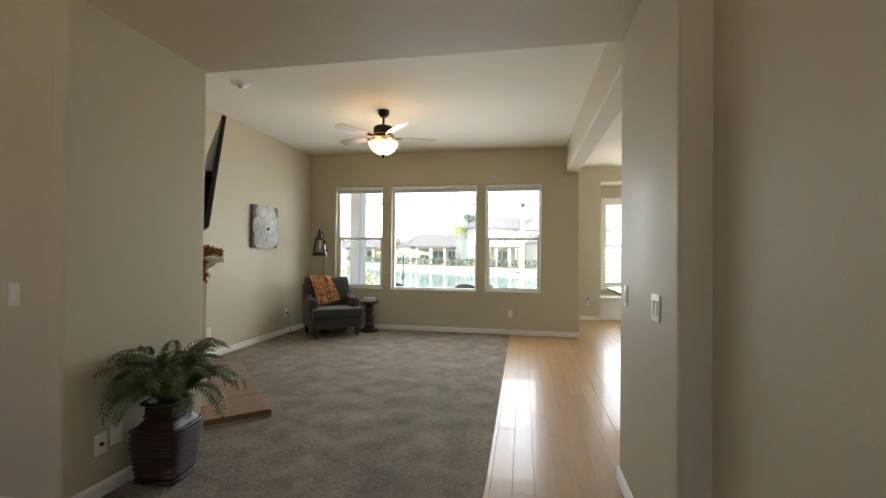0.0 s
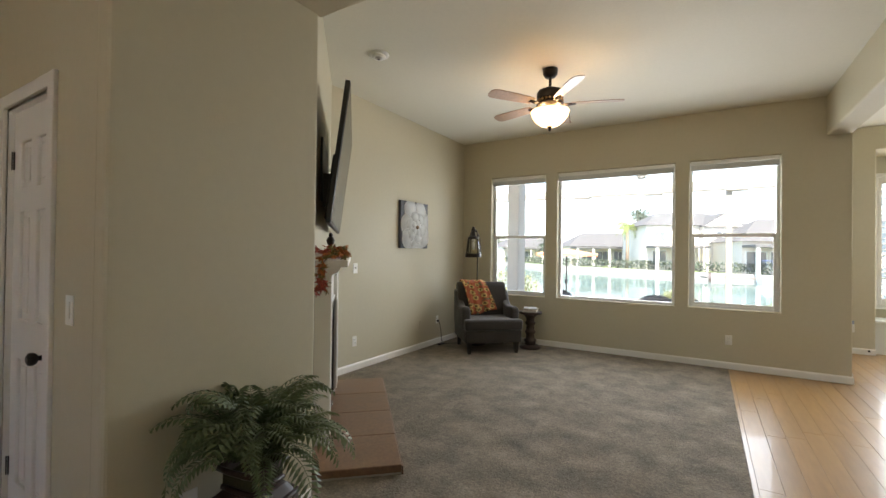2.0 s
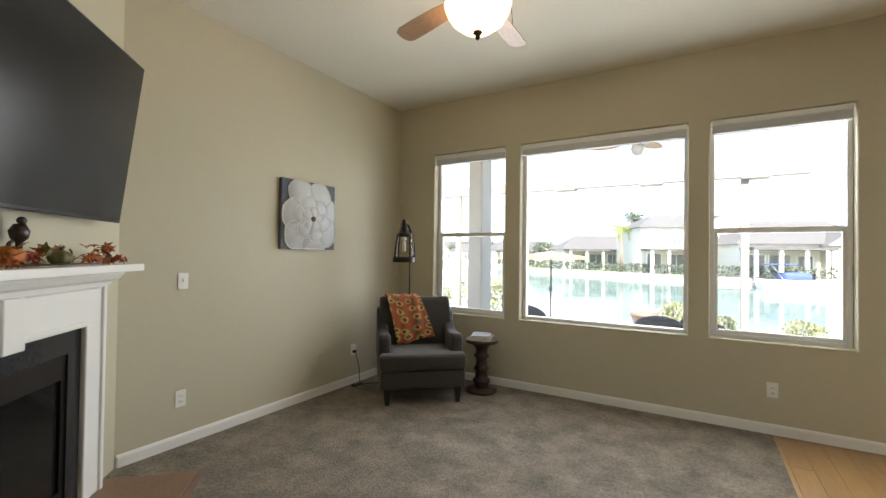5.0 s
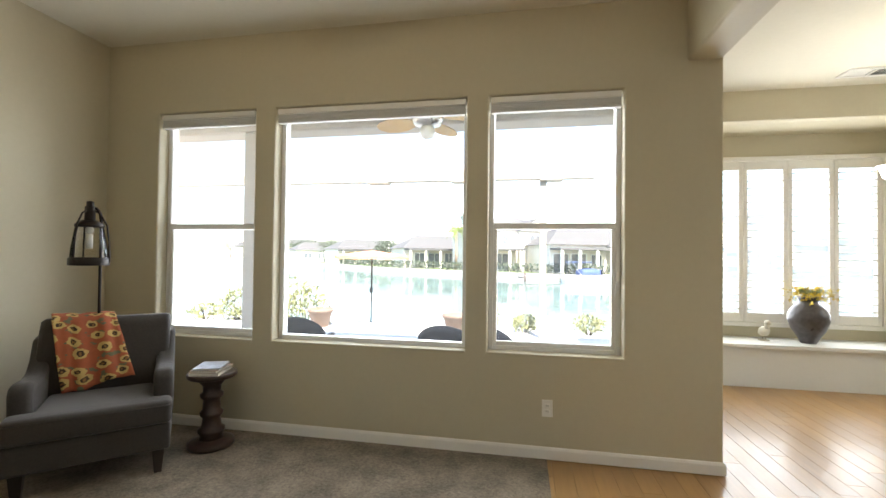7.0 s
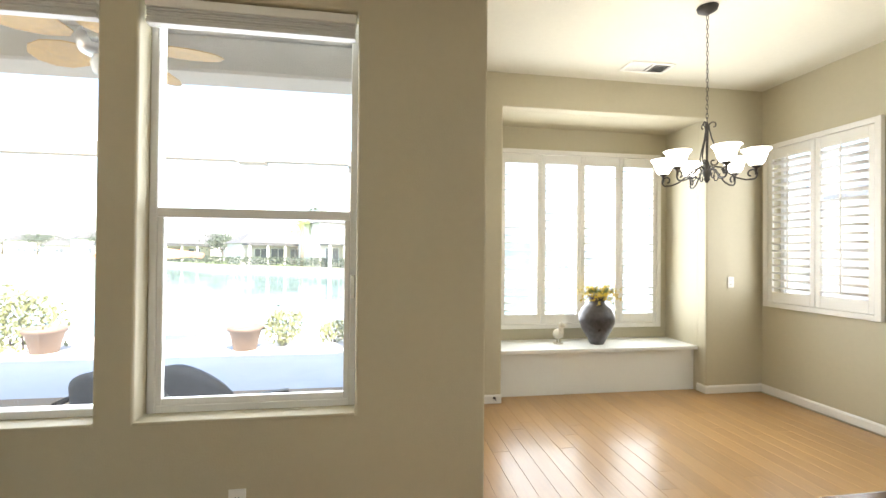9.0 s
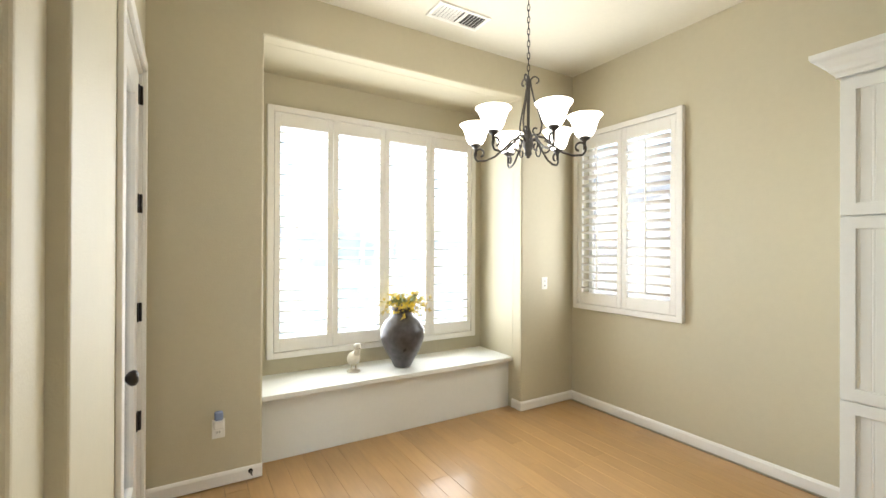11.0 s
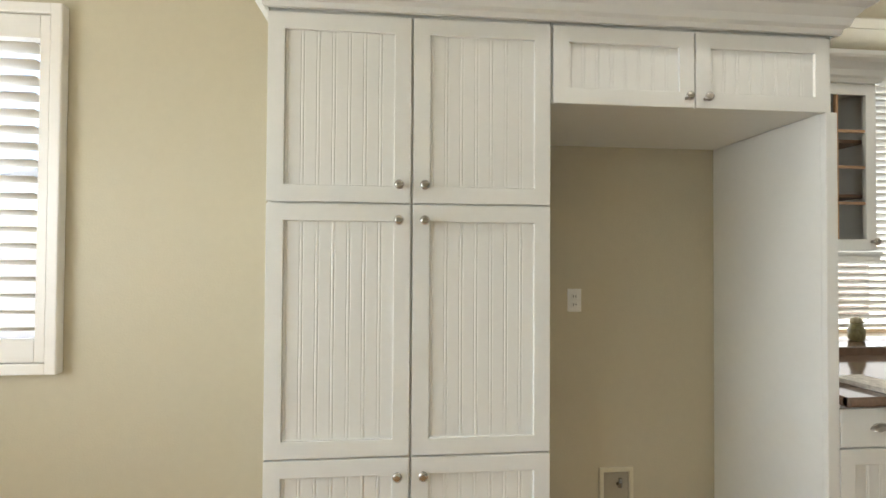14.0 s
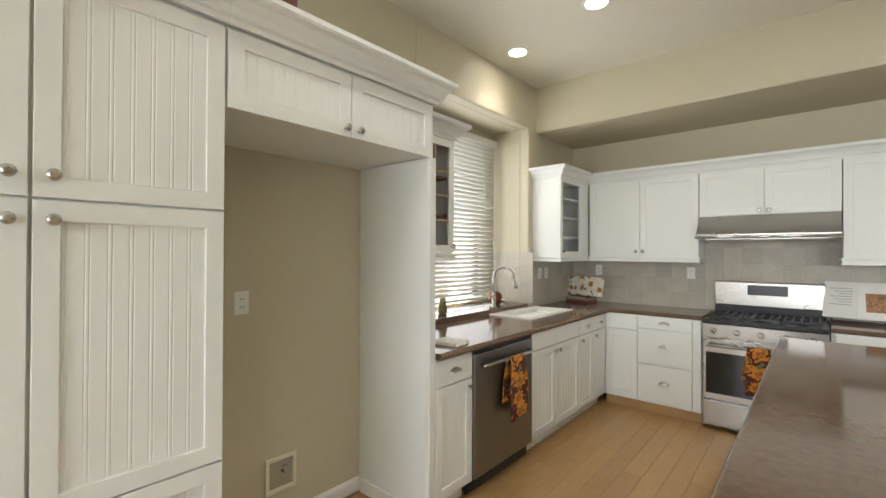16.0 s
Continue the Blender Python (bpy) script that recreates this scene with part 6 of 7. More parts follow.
def upper(label, x0, x1, z0, doors, beads=False, knob_z=0.05):
    """A wall cabinet on the stove wall, x0 > x1."""
    u = thing("wall_cabinet", label, "cabinet", group="wall cabinets")
    part("body", box(x1 + 0.001, x0 - 0.001, 1.753, 2.03, z0, UZ1), M_CAB, u)
    w = (x0 - x1) / doors
    for i in range(doors):
        d = shaker(u, north(x0 - i * w - 0.002, 2.03, z0 + 0.003), w - 0.004, UZ1 - z0 - 0.006, beads)
        knob(d, (w - 0.035) if (i % 2 == 0 and doors > 1) else 0.03, knob_z)
    return u


u1 = upper("white two-door wall cabinet beside the range hood", 3.985, 2.948, UZ0, 2)
u2 = upper("white short two-door wall cabinet over the hood", 2.944, 1.972, 1.828, 2, knob_z=0.035)
u3 = upper("white wall cabinet beyond the hood", 1.968, 1.0, UZ0, 2)
light_rail(u1, 1.407, [(3.998, 2.047, 0, 1), (2.95, 2.047, 1, 1), (2.95, 1.76, 1, 0)][:1] + [(2.95, 2.047, -1, 1), (2.95, 1.76, -1, 0)])
light_rail(u3, 1.407, [(1.966, 1.76, 1, 0), (1.966, 2.047, 1, 1), (1.0, 2.047, 0, 1)])
for u, a, b in ((u1, 3.998, 2.946), (u2, 2.946, 1.970), (u3, 1.970, 1.0)):
    crown(u, 2.233, [(a, 2.05, 0, 1), (b, 2.05, 0, 1)], 0.92)

# ---- hood ----
hood = thing("range_hood", "stainless steel sloped under-cabinet range hood", "range hood")
part("canopy", extrude_profile([(1.753, 1.623), (2.22, 1.623), (2.24, 1.638), (2.24, 1.658), (2.06, 1.825), (1.753, 1.825)], 1.978, 2.938, 0.004), M_STEEL, hood)
part("front_lip", tube(bmesh.new(), [(1.972, 2.235, 1.635), (2.944, 2.235, 1.635)], 0.014, 12), M_CHROME, hood)
part("filter", box(2.05, 2.87, 1.80, 2.18, 1.615, 1.624), M_STEEL, hood)

# ---- base cabinets on the stove wall ----
def base_back(name, label, x0, x1):
    c = thing(name, label, "cabinet", group="base cabinets")
    part("body", box(x1 + 0.001, x0 - 0.001, 1.76, 2.32, 0.10, KZ), M_CAB, c)
    part("toe_kick", box(x1 + 0.001, x0 - 0.001, 1.80, 2.27, 0.0, 0.10), pbr("maple_kick", (0.5, 0.32, 0.15), 0.45), c)
    return c


b1 = base_back("base_cabinet", "white corner base cabinet with a blank drawer over a door", 3.717, 3.402)
slab(b1, north(3.697, 2.32, 0.765), 0.29, 0.13)
shaker(b1, north(3.697, 2.32, 0.115), 0.29, 0.642, False)
b2 = base_back("drawer_cabinet", "white base cabinet with three drawers and cup pulls", 3.400, 2.876)
for z, h in ((0.795, 0.10), (0.462, 0.326), (0.115, 0.340)):
    f = slab(b2, north(3.398, 2.32, z), 0.450, h)
    cup_pull(f, 0.225, h * 0.55)
slab(b2, north(2.944, 2.32, 0.115), 0.065, 0.78, "filler")
b3 = base_back("base_cabinet", "white base cabinet with drawers beyond the stove", 2.044, 1.42)
cup_pull(slab(b3, north(2.02, 2.32, 0.765), 0.58, 0.13), 0.29, 0.07)
shaker(b3, north(2.02, 2.32, 0.115), 0.29, 0.642, False), shaker(b3, north(1.73, 2.32, 0.115), 0.29, 0.642, False)
b4 = base_back("base_cabinet", "white base cabinet at the worktop's end", 1.418, 0.80)
slab(b4, north(1.414, 2.32, 0.765), 0.60, 0.13)
shaker(b4, north(1.414, 2.32, 0.115), 0.60, 0.642, False)

# ---- gas range ----
rg = thing("gas_range", "stainless steel gas range with five knobs and black grates", "range")
R0, R1, RY = 2.052, 2.868, 2.38
part("body", box(R0, R1, 1.765, RY - 0.045, 0.03, 0.90), M_STEEL, rg)
part("cooktop", box(R0, R1, 1.765, RY, 0.90, 0.935, 0.006, 2), M_BLACK, rg)
part("control_panel", box(R0 + 0.002, R1 - 0.002, RY - 0.045, RY - 0.002, 0.785, 0.898, 0.006, 2), M_STEEL, rg)
for i in range(5):
    k = part("knob", lathe(bmesh.new(), [(0.026, 0), (0.026, 0.006), (0.021, 0.01), (0.019, 0.034), (0.012, 0.036)], 20), M_CHROME, rg, "polished steel knob")
    k.matrix_basis = pose(R1 - 0.09 - i * 0.159, RY - 0.002, 0.842, -90)
od = part("oven_door", box(R0 + 0.004, R1 - 0.004, RY - 0.045, RY - 0.006, 0.265, 0.775, 0.006, 2), M_STEEL, rg)
part("oven_window", box(R0 + 0.03, R1 - 0.03, RY - 0.007, RY - 0.003, 0.315, 0.66), pbr("oven_glass", (0.012, 0.012, 0.014), 0.06), od, "black oven glass")
part("handle", tube(bmesh.new(), [(R0 + 0.05, RY - 0.01, 0.725), (R0 + 0.05, RY + 0.04, 0.725), (R1 - 0.05, RY + 0.04, 0.725), (R1 - 0.05, RY - 0.01, 0.725)], 0.012, 10), M_STEEL, od)
part("drawer", box(R0 + 0.004, R1 - 0.004, RY - 0.045, RY - 0.006, 0.05, 0.252, 0.008, 2), M_STEEL, rg)
bg = part("backguard", box(R0 + 0.01, R1 - 0.01, 1.762, 1.82, 0.935, 1.235, 0.012, 2), M_STEEL, rg)
part("vent_trim", box(R0 + 0.02, R1 - 0.02, 1.822, 1.85, 0.935, 1.02, 0.004), M_BLACK, rg)
part("display", box(2.31, 2.60, 1.819, 1.824, 1.115, 1.205), M_SCREEN, bg, "black clock display")
for i in range(3):
    x0 = R0 + 0.035 + i * 0.252
    bm = bmesh.new()
    for j in range(5):
        add_box(bm, x0 + 0.01 + j * 0.054, x0 + 0.022 + j * 0.054, 1.88, RY - 0.03, 0.952, 0.966)
    for y in (1.88, 2.11, RY - 0.042):
        add_box(bm, x0, x0 + 0.24, y, y + 0.012, 0.9525, 0.9655)
    for x in (x0 + 0.01, x0 + 0.226):
        for y in (1.882, RY - 0.04):
            add_box(bm, x, x + 0.011, y, y + 0.009, 0.935, 0.953)
    part("grate", bm, M_BLACK, rg)
for x in (R0 + 0.16, R0 + 0.41, R1 - 0.16):
    for y in (1.99, 2.24):
        part("burner", lathe(bmesh.new(), [(0.045, 0.935), (0.045, 0.944), (0.03, 0.95), (0.028, 0.954)], 20, (x, y, 0)), M_BLACK, rg)
st2 = thing("oven_towel", "brown and orange sunflower towel on the oven handle", "towel")
draped("cloth", 26, 14, towel_place(2.47, RY + 0.04, 0.725, 0.20, 0.30, "x"), M_TOWEL, st2, thick=0.005)

# ---- things on the worktop ----
tray = thing("floral_platter", "cream oblong platter with orange flowers on a stand", "platter", (4.12, 1.93, 1.0), -18)
dish = part("platter", cushion(-0.29, 0.29, -0.012, 0.012, 0.02, 0.225, 0.004, 0.008, 4), sunflower_cloth("platter_print", (0.75, 0.71, 0.60), (0.55, 0.24, 0.05), (0.28, 0.10, 0.03), scale=4.6, size=0.26, ragged=0.12), tray)
dish.matrix_basis = pose(0, 0.03, 0, 12)
uvl = dish.data.uv_layers.new(name="print")
for lp in dish.data.loops:
    co_ = dish.data.vertices[lp.vertex_index].co
    uvl.data[lp.index].uv = (co_.x * 2, co_.z * 2)
part("easel", tube(bmesh.new(), [(-0.12, 0.07, 0.0), (-0.12, 0.03, 0.012), (-0.12, -0.04, 0.15)], 0.005, 6), M_BLACKMETAL, tray)
for i, (c, w) in enumerate((((0.16, 0.05, 0.035), 0.26), ((0.30, 0.26, 0.2), 0.25))):
    bk = thing("cookbook", "closed hardback cookbook under the platter", "book", (4.12, 1.94, CT1 + i * 0.0285), -14 + 4 * i, group="cookbooks")
    part("cover", box(-w / 2, w / 2, -0.10, 0.10, 0, 0.028, 0.003), pbr("cookbook_cover", c, 0.45), bk)
cb = thing("open_cookbook", "open cookbook with white pages on a wire stand", "book", (1.88, 1.93, CT1 + 0.002), 176)
M_PAGE = pbr("page", (0.74, 0.72, 0.68), 0.6, var=0.04)
for s, w in ((-1, "left"), (1, "right")):
    pg = part("page_block", box(*sorted((0.0, s * 0.215)), -0.014, 0.0, 0.03, 0.33, 0.003), M_PAGE, cb)
    pg.matrix_basis = pose(0, 0.02, 0, -16, 0, s * 9)
    if s < 0:
        for i in range(7):
            part("text_line", box(-0.18 + 0.03 * (i % 3), -0.04, -0.0148, -0.0139, 0.27 - i * 0.022, 0.275 - i * 0.022), pbr("ink", (0.3, 0.29, 0.28), 0.7), pg)
    else:
        part("picture", box(0.05, 0.19, -0.0148, -0.0139, 0.09, 0.24), pbr("food_photo", (0.30, 0.14, 0.06), 0.5, var=0.9, scale=22), pg)
part("stand", tube(bmesh.new(), [(-0.15, -0.06, 0.004), (-0.15, -0.05, 0.03), (-0.15, 0.08, 0.004), (0.15, 0.08, 0.004), (0.15, -0.05, 0.03), (0.15, -0.06, 0.004)], 0.004, 6), M_BLACKMETAL, cb)
plate("outlet", "white duplex outlet on the tiled backsplash", (3.065, 1.762, 1.296), 180)
plate("outlet", "white duplex outlet on the corner backsplash", (3.99, 1.762, 1.30), 180)
plate("light_switch", "white rocker switch on the tiled wall by the window", (XP - 0.012, 2.585, 1.28), 270, "rocker")
plate("outlet", "white duplex outlet on the tiled wall by the window", (XP - 0.012, 2.45, 1.278), 270)

# ---- island ----
isl = thing("kitchen_island", "white kitchen island with a polished brown quartz top", "kitchen island")
out = [(0.95, 2.92), (0.95, 5.735), (1.20, 5.965), (2.32, 5.965), (2.32, 2.92)]
bm = bmesh.new()
va, vb = [bm.verts.new((x, y, 0.895)) for x, y in out], [bm.verts.new((x, y, 0.932)) for x, y in out]
bm.faces.new(va), bm.faces.new(vb)
for i in range(5):
    bm.faces.new((va[i], va[(i + 1) % 5], vb[(i + 1) % 5], vb[i]))
bmesh.ops.recalc_face_normals(bm, faces=bm.faces)
bmesh.ops.bevel(bm, geom=[e for e in bm.edges], offset=0.012, segments=3, affect="EDGES", profile=0.5)
part("top", bm, M_STONE, isl)
part("body", box(1.28, 2.29, 3.0, 5.80, 0.10, 0.895, 0.003), M_CAB, isl)
part("toe_kick", box(1.34, 2.23, 3.06, 5.74, 0.0, 0.10), M_CAB, isl)
for y in (3.4, 4.4, 5.4):
    part("corbel", extrude_profile([(0.0, 0.895), (0.25, 0.895), (0.24, 0.86), (0.12, 0.80), (0.05, 0.70), (0.0, 0.66)], -0.03, 0.03, 0.004), M_DARKWOOD, isl, "dark bracket").matrix_basis = pose(1.281, y, 0, 0, 0, 90)
for i in range(4):
    d = shaker(isl, pose(2.29, 3.02 + i * 0.69, 0.12, 0, 0, 90), 0.68, 0.76)
    knob(d, 0.62, 0.70)
mat_ = thing("placemat", "dark woven placemat on the island", "placemat", (1.40, 5.30, 0.932), 80)
part("weave", box(-0.22, 0.22, -0.16, 0.16, 0, 0.005, 0.002), pbr("dark_weave", (0.03, 0.025, 0.022), 0.8, var=0.4, scale=60, bump=0.5), mat_)
pl = thing("dinner_plate", "white dinner plate on the placemat", "plate", (1.40, 5.30, 0.937))
part("dish", lathe(bmesh.new(), [(0.075, 0), (0.08, 0.004), (0.11, 0.012), (0.135, 0.02), (0.134, 0.023), (0.105, 0.016), (0.02, 0.008)], 36), M_ENAMEL, pl)
bw = thing("bowl", "shallow brown stoneware bowl on the plate", "bowl", (1.40, 5.30, 0.9455))
part("shell", lathe(bmesh.new(), [(0.045, 0), (0.05, 0.006), (0.085, 0.03), (0.095, 0.05), (0.091, 0.051), (0.075, 0.03), (0.02, 0.012)], 32), pbr("stoneware", (0.25, 0.17, 0.1), 0.4, var=0.3), bw)

# ---- recessed lights ----
M_LED = pbr("lamp_lens", (0.9, 0.88, 0.82), 0.4, emit=(1.0, 0.93, 0.82), strength=9)
# First two are in view; the other three are unseen lamps, added on assumption.
for x, y in ((4.03, 3.47), (3.25, 3.75), (1.5, 3.6), (3.2, 5.4), (1.5, 5.2)):
    r = thing("recessed_light", "round lit recessed ceiling light with a white trim", "ceiling light", (x, y, H_DIN), group="recessed lights")
    part("trim_ring", lathe(bmesh.new(), [(0.072, -0.004), (0.088, -0.006), (0.095, -0.002), (0.095, 0.0)], 32, cap=False), M_PLASTIC, r)
    part("lens", lathe(bmesh.new(), [(0.01, -0.0035), (0.074, -0.003), (0.074, 0.0)], 32), M_LED, r)
    lp = new("recessed_lamp", bpy.data.lights.new("recessed_lamp", "SPOT"))
    lp.data.energy, lp.data.color, lp.data.spot_size, lp.data.spot_blend, lp.data.shadow_soft_size = 4.5, (1.0, 0.96, 0.9), radians(120), 0.6, 0.06
    lp.location = (x, y, H_DIN - 0.02)

# ---- backsplash of stone tiles, squares with a band of diamonds over the stove ----
bs = thing("backsplash", "beige travertine tile backsplash with diamond accents", "backsplash", kind="structure")
TS = 0.150
tile_me = mesh("tile", box(0.0005, TS - 0.0005, -0.010, -0.002, 0.0005, TS - 0.0005, 0.0008), M_TILE)
tr_ = random.Random(2)
part("bed", box(0.80, XP - 0.001, 1.7505, 1.755, CT1 + 0.001, 1.50), M_GROUT, bs)
part("bed", box(1.972, 2.944, 1.7505, 1.7548, 1.50, 1.70), M_GROUT, bs)
part("bed", box(XP - 0.005, XP - 0.0005, 1.756, KN0, CT1 + 0.001, 1.47), M_GROUT, bs)
part("bed", box(XP, 4.748, KN0 + 0.0005, KN0 + 0.005, 0.986, 1.47), M_GROUT, bs)
for j in range(4):
    for i in range(23):
        x = XP - 0.012 - i * TS
        if x - TS > 0.75:
            piece("tile", tile_me, bs, pose(x, 1.752, 0.945 + j * TS, 0, 0, 180))
for j in (4, 5):
    for i in range(7):
        piece("tile", tile_me, bs, pose(2.94 - i * TS, 1.752, 0.945 + j * TS, 0, 0, 180))
for j in range(4):
    for i in range(8):
        piece("tile", tile_me, bs, pose(XP - 0.002, KN0 - 0.003 - i * TS, 0.945 + j * TS, 0, 0, 270))
    for i in range(3):
        if j < 4:
            piece("tile", tile_me, bs, pose(4.70 - i * TS, KN0 + 0.002, 0.987 + j * 0.12, 0, 0, 180))
M_TILE2 = pbr("pale_stone", (0.48, 0.45, 0.39), 0.42, var=0.12, scale=9, bump=0.05, each=True)
dia = mesh("diamond_tile", box(-0.055, 0.055, -0.014, -0.006, -0.055, 0.055, 0.0015), M_TILE2)
for x in (2.46,):
    piece("diamond_tile", dia, bs, pose(x, 1.752, 1.36, 0, 0, 180) @ pose(0, 0, 0, 0, 45, 0))
piece("diamond_tile", dia, bs, pose(4.52, KN0 + 0.002, 1.30, 0, 0, 180) @ pose(0, 0, 0, 0, 45, 0))



# ---- outdoors: patio, terrace, lake, far shore ----
M_CONC = pbr("patio_concrete", (0.60, 0.57, 0.52), 0.85, var=0.12, scale=2, fine=40, bump=0.1)
M_STUCCO = pbr("grey_stucco", (0.55, 0.52, 0.46), 0.9, var=0.1, scale=3, fine=90, bump=0.6, bump_scale=70)
M_POST = pbr("cream_post", (0.27, 0.245, 0.195), 0.6, var=0.05)
M_WATER = pbr("lake_water", (0.15, 0.22, 0.20), 0.08, var=0.35, scale=0.2, fine=1.6, bump=0.8, bump_scale=0.9)
M_EARTH = pbr("earth", (0.20, 0.17, 0.12), 0.95, var=0.3, scale=0.2, fine=3)
M_LEAF = pbr("shrub_leaf", (0.19, 0.20, 0.085), 0.6, var=0.5, scale=12, fine=50)
M_TREE = pbr("tree_leaf", (0.055, 0.07, 0.04), 0.6, var=0.5, scale=2, fine=9)
M_TERRA = pbr("terracotta", (0.17, 0.115, 0.085), 0.7, var=0.25, scale=9)
M_HOUSE = pbr("house_stucco", (0.66, 0.60, 0.52), 0.9, var=0.06, scale=1)
M_ROOF = pbr("roof_tile", (0.08, 0.076, 0.072), 0.85, var=0.3, scale=2, fine=12)
M_DARKPANE = pbr("dark_window", (0.12, 0.13, 0.14), 0.08)

setting("ground", box(-900, 900, -900, 900, -2.0, -1.6), M_EARTH, "brown bare earth reaching the horizon", "ground")
setting("water", box(-260, 160, 16.2, 240, -1.58, -1.05), M_WATER, "rippled blue-green lake water", "lake")
setting("pavement", box(-14, 9.5, 7.36, 12.9, -1.6, -0.06, 0.02), M_CONC, "pale concrete patio slab", "pavement")
setting("terrace", box(-16, 12, 12.9, 16.4, -1.6, -0.60, 0.02), M_CONC, "lower pale concrete lakeside terrace", "terrace")
setting("side_yard", box(4.95, 14, -12, 12.9, -1.6, -0.10), M_CONC, "pale concrete side yard", "pavement")
setting("front_yard", box(-30, 14, -40, -3.3, -1.6, -0.12), M_CONC, "pale concrete front walk", "pavement")

pf = thing("patio_cover", "grey stucco patio roof on a square pillar", "patio cover")
part("ceiling", box(-9.0, 0.60, 7.38, 9.25, 3.2, 3.35), M_STUCCO, pf)
part("header", box(-9.0, 0.60, 8.90, 9.25, 2.90, 3.2, 0.02), M_STUCCO, pf)
part("pillar", box(-3.92, -3.68, 8.88, 9.25, -0.06, 2.90, 0.02), M_STUCCO, pf)
pg = thing("pergola", "cream timber pergola beam on slim posts", "pergola")
part("beam", box(-9.2, 0.74, 11.86, 12.0, 2.77, 2.98, 0.01), M_POST, pg)
for x in (-0.14, -5.75):
    part("post", box(x - 0.06, x + 0.06, 11.87, 11.99, -0.06, 2.77, 0.008), M_POST, pg)
for i in range(3):
    part("rafter_tail", box(-3.4 + i * 1.6, -3.0 + i * 1.6, 11.80, 12.06, 2.74, 2.79, 0.008), M_POST, pg)

of = thing("patio_fan", "outdoor ceiling fan with woven leaf-shaped blades", "ceiling fan", (-1.40, 8.08, 0))
part("downrod", lathe(bmesh.new(), [(0.015, 2.80), (0.015, 3.2)], 12), M_BLACKMETAL, of)
part("motor", lathe(bmesh.new(), [(0.05, 2.62), (0.13, 2.64), (0.15, 2.70), (0.13, 2.76), (0.05, 2.82)], 24), M_STEEL, of)
part("light_globe", lathe(bmesh.new(), [(0.02, 2.50), (0.06, 2.52), (0.075, 2.57), (0.06, 2.62)], 20), M_ENAMEL, of)
M_PALMB = pbr("rattan_blade", (0.55, 0.36, 0.14), 0.6, var=0.25, scale=20, bump=0.3)
for i in range(5):
    bm = bmesh.new()
    shape = [(0.16, 0.03), (0.25, 0.10), (0.38, 0.14), (0.52, 0.13), (0.62, 0.08), (0.66, 0.0)]
    ring = shape + [(r, -w) for r, w in reversed(shape[:-1])]
    for z in (2.70, 2.708):
        bm.faces.new([bm.verts.new((r, w, z + 0.15 * w)) for r, w in ring])
    vs = list(bm.verts)
    n = len(ring)
    for k in range(n):
        bm.faces.new((vs[k], vs[(k + 1) % n], vs[n + (k + 1) % n], vs[n + k]))
    part("blade", bm, M_PALMB, of).matrix_basis = pose(0, 0, 0, 0, 0, i * 72 + 8)


def patio_chair(x, y, rz):
    """A low chair with a rounded dark mesh back and looped arms."""
    c = thing("patio_chair", "dark patio chair with a rounded mesh back", "chair", (x, y, -0.06), rz, group="patio chairs")
    bm = bmesh.new()
    n, m = 14, 8
    g = [[bm.verts.new((0.29 * math.cos(math.pi * i / n) * (0.85 + 0.15 * j / m), 0.05 + 0.16 * (1 - math.sin(math.pi * i / n)) * -1, 0.40 + (0.46 * j / m) * (0.55 + 0.45 * math.sin(math.pi * i / n)))) for i in range(n + 1)] for j in range(m + 1)]
    for a, b in zip(g, g[1:]):
        for i in range(n):
            bm.faces.new((a[i], a[i + 1], b[i + 1], b[i])).smooth = True
    back = part("backrest", bm, pbr("navy_mesh", (0.03, 0.035, 0.05), 0.7, var=0.3, scale=30), c)
    back.modifiers.new("thickness", "SOLIDIFY").thickness = 0.03
    part("seat", cushion(-0.28, 0.28, -0.48, 0.06, 0.36, 0.44, 0.015, 0.02, 3), back.data.materials[0], c)
    for s in (-1, 1):
        part("arm", tube(bmesh.new(), [(s * 0.30, 0.0, 0.66), (s * 0.33, -0.2, 0.66), (s * 0.33, -0.44, 0.62), (s * 0.32, -0.48, 0.4), (s * 0.32, -0.5, 0.0)], 0.016, 8), M_BLACKMETAL, c)
        part("leg", tube(bmesh.new(), [(s * 0.28, 0.02, 0.42), (s * 0.29, 0.1, 0.0)], 0.016, 8), M_BLACKMETAL, c)


patio_chair(-1.15, 7.72, 170)
patio_chair(-0.80, 7.80, 150)
patio_chair(-2.62, 7.85, 200)


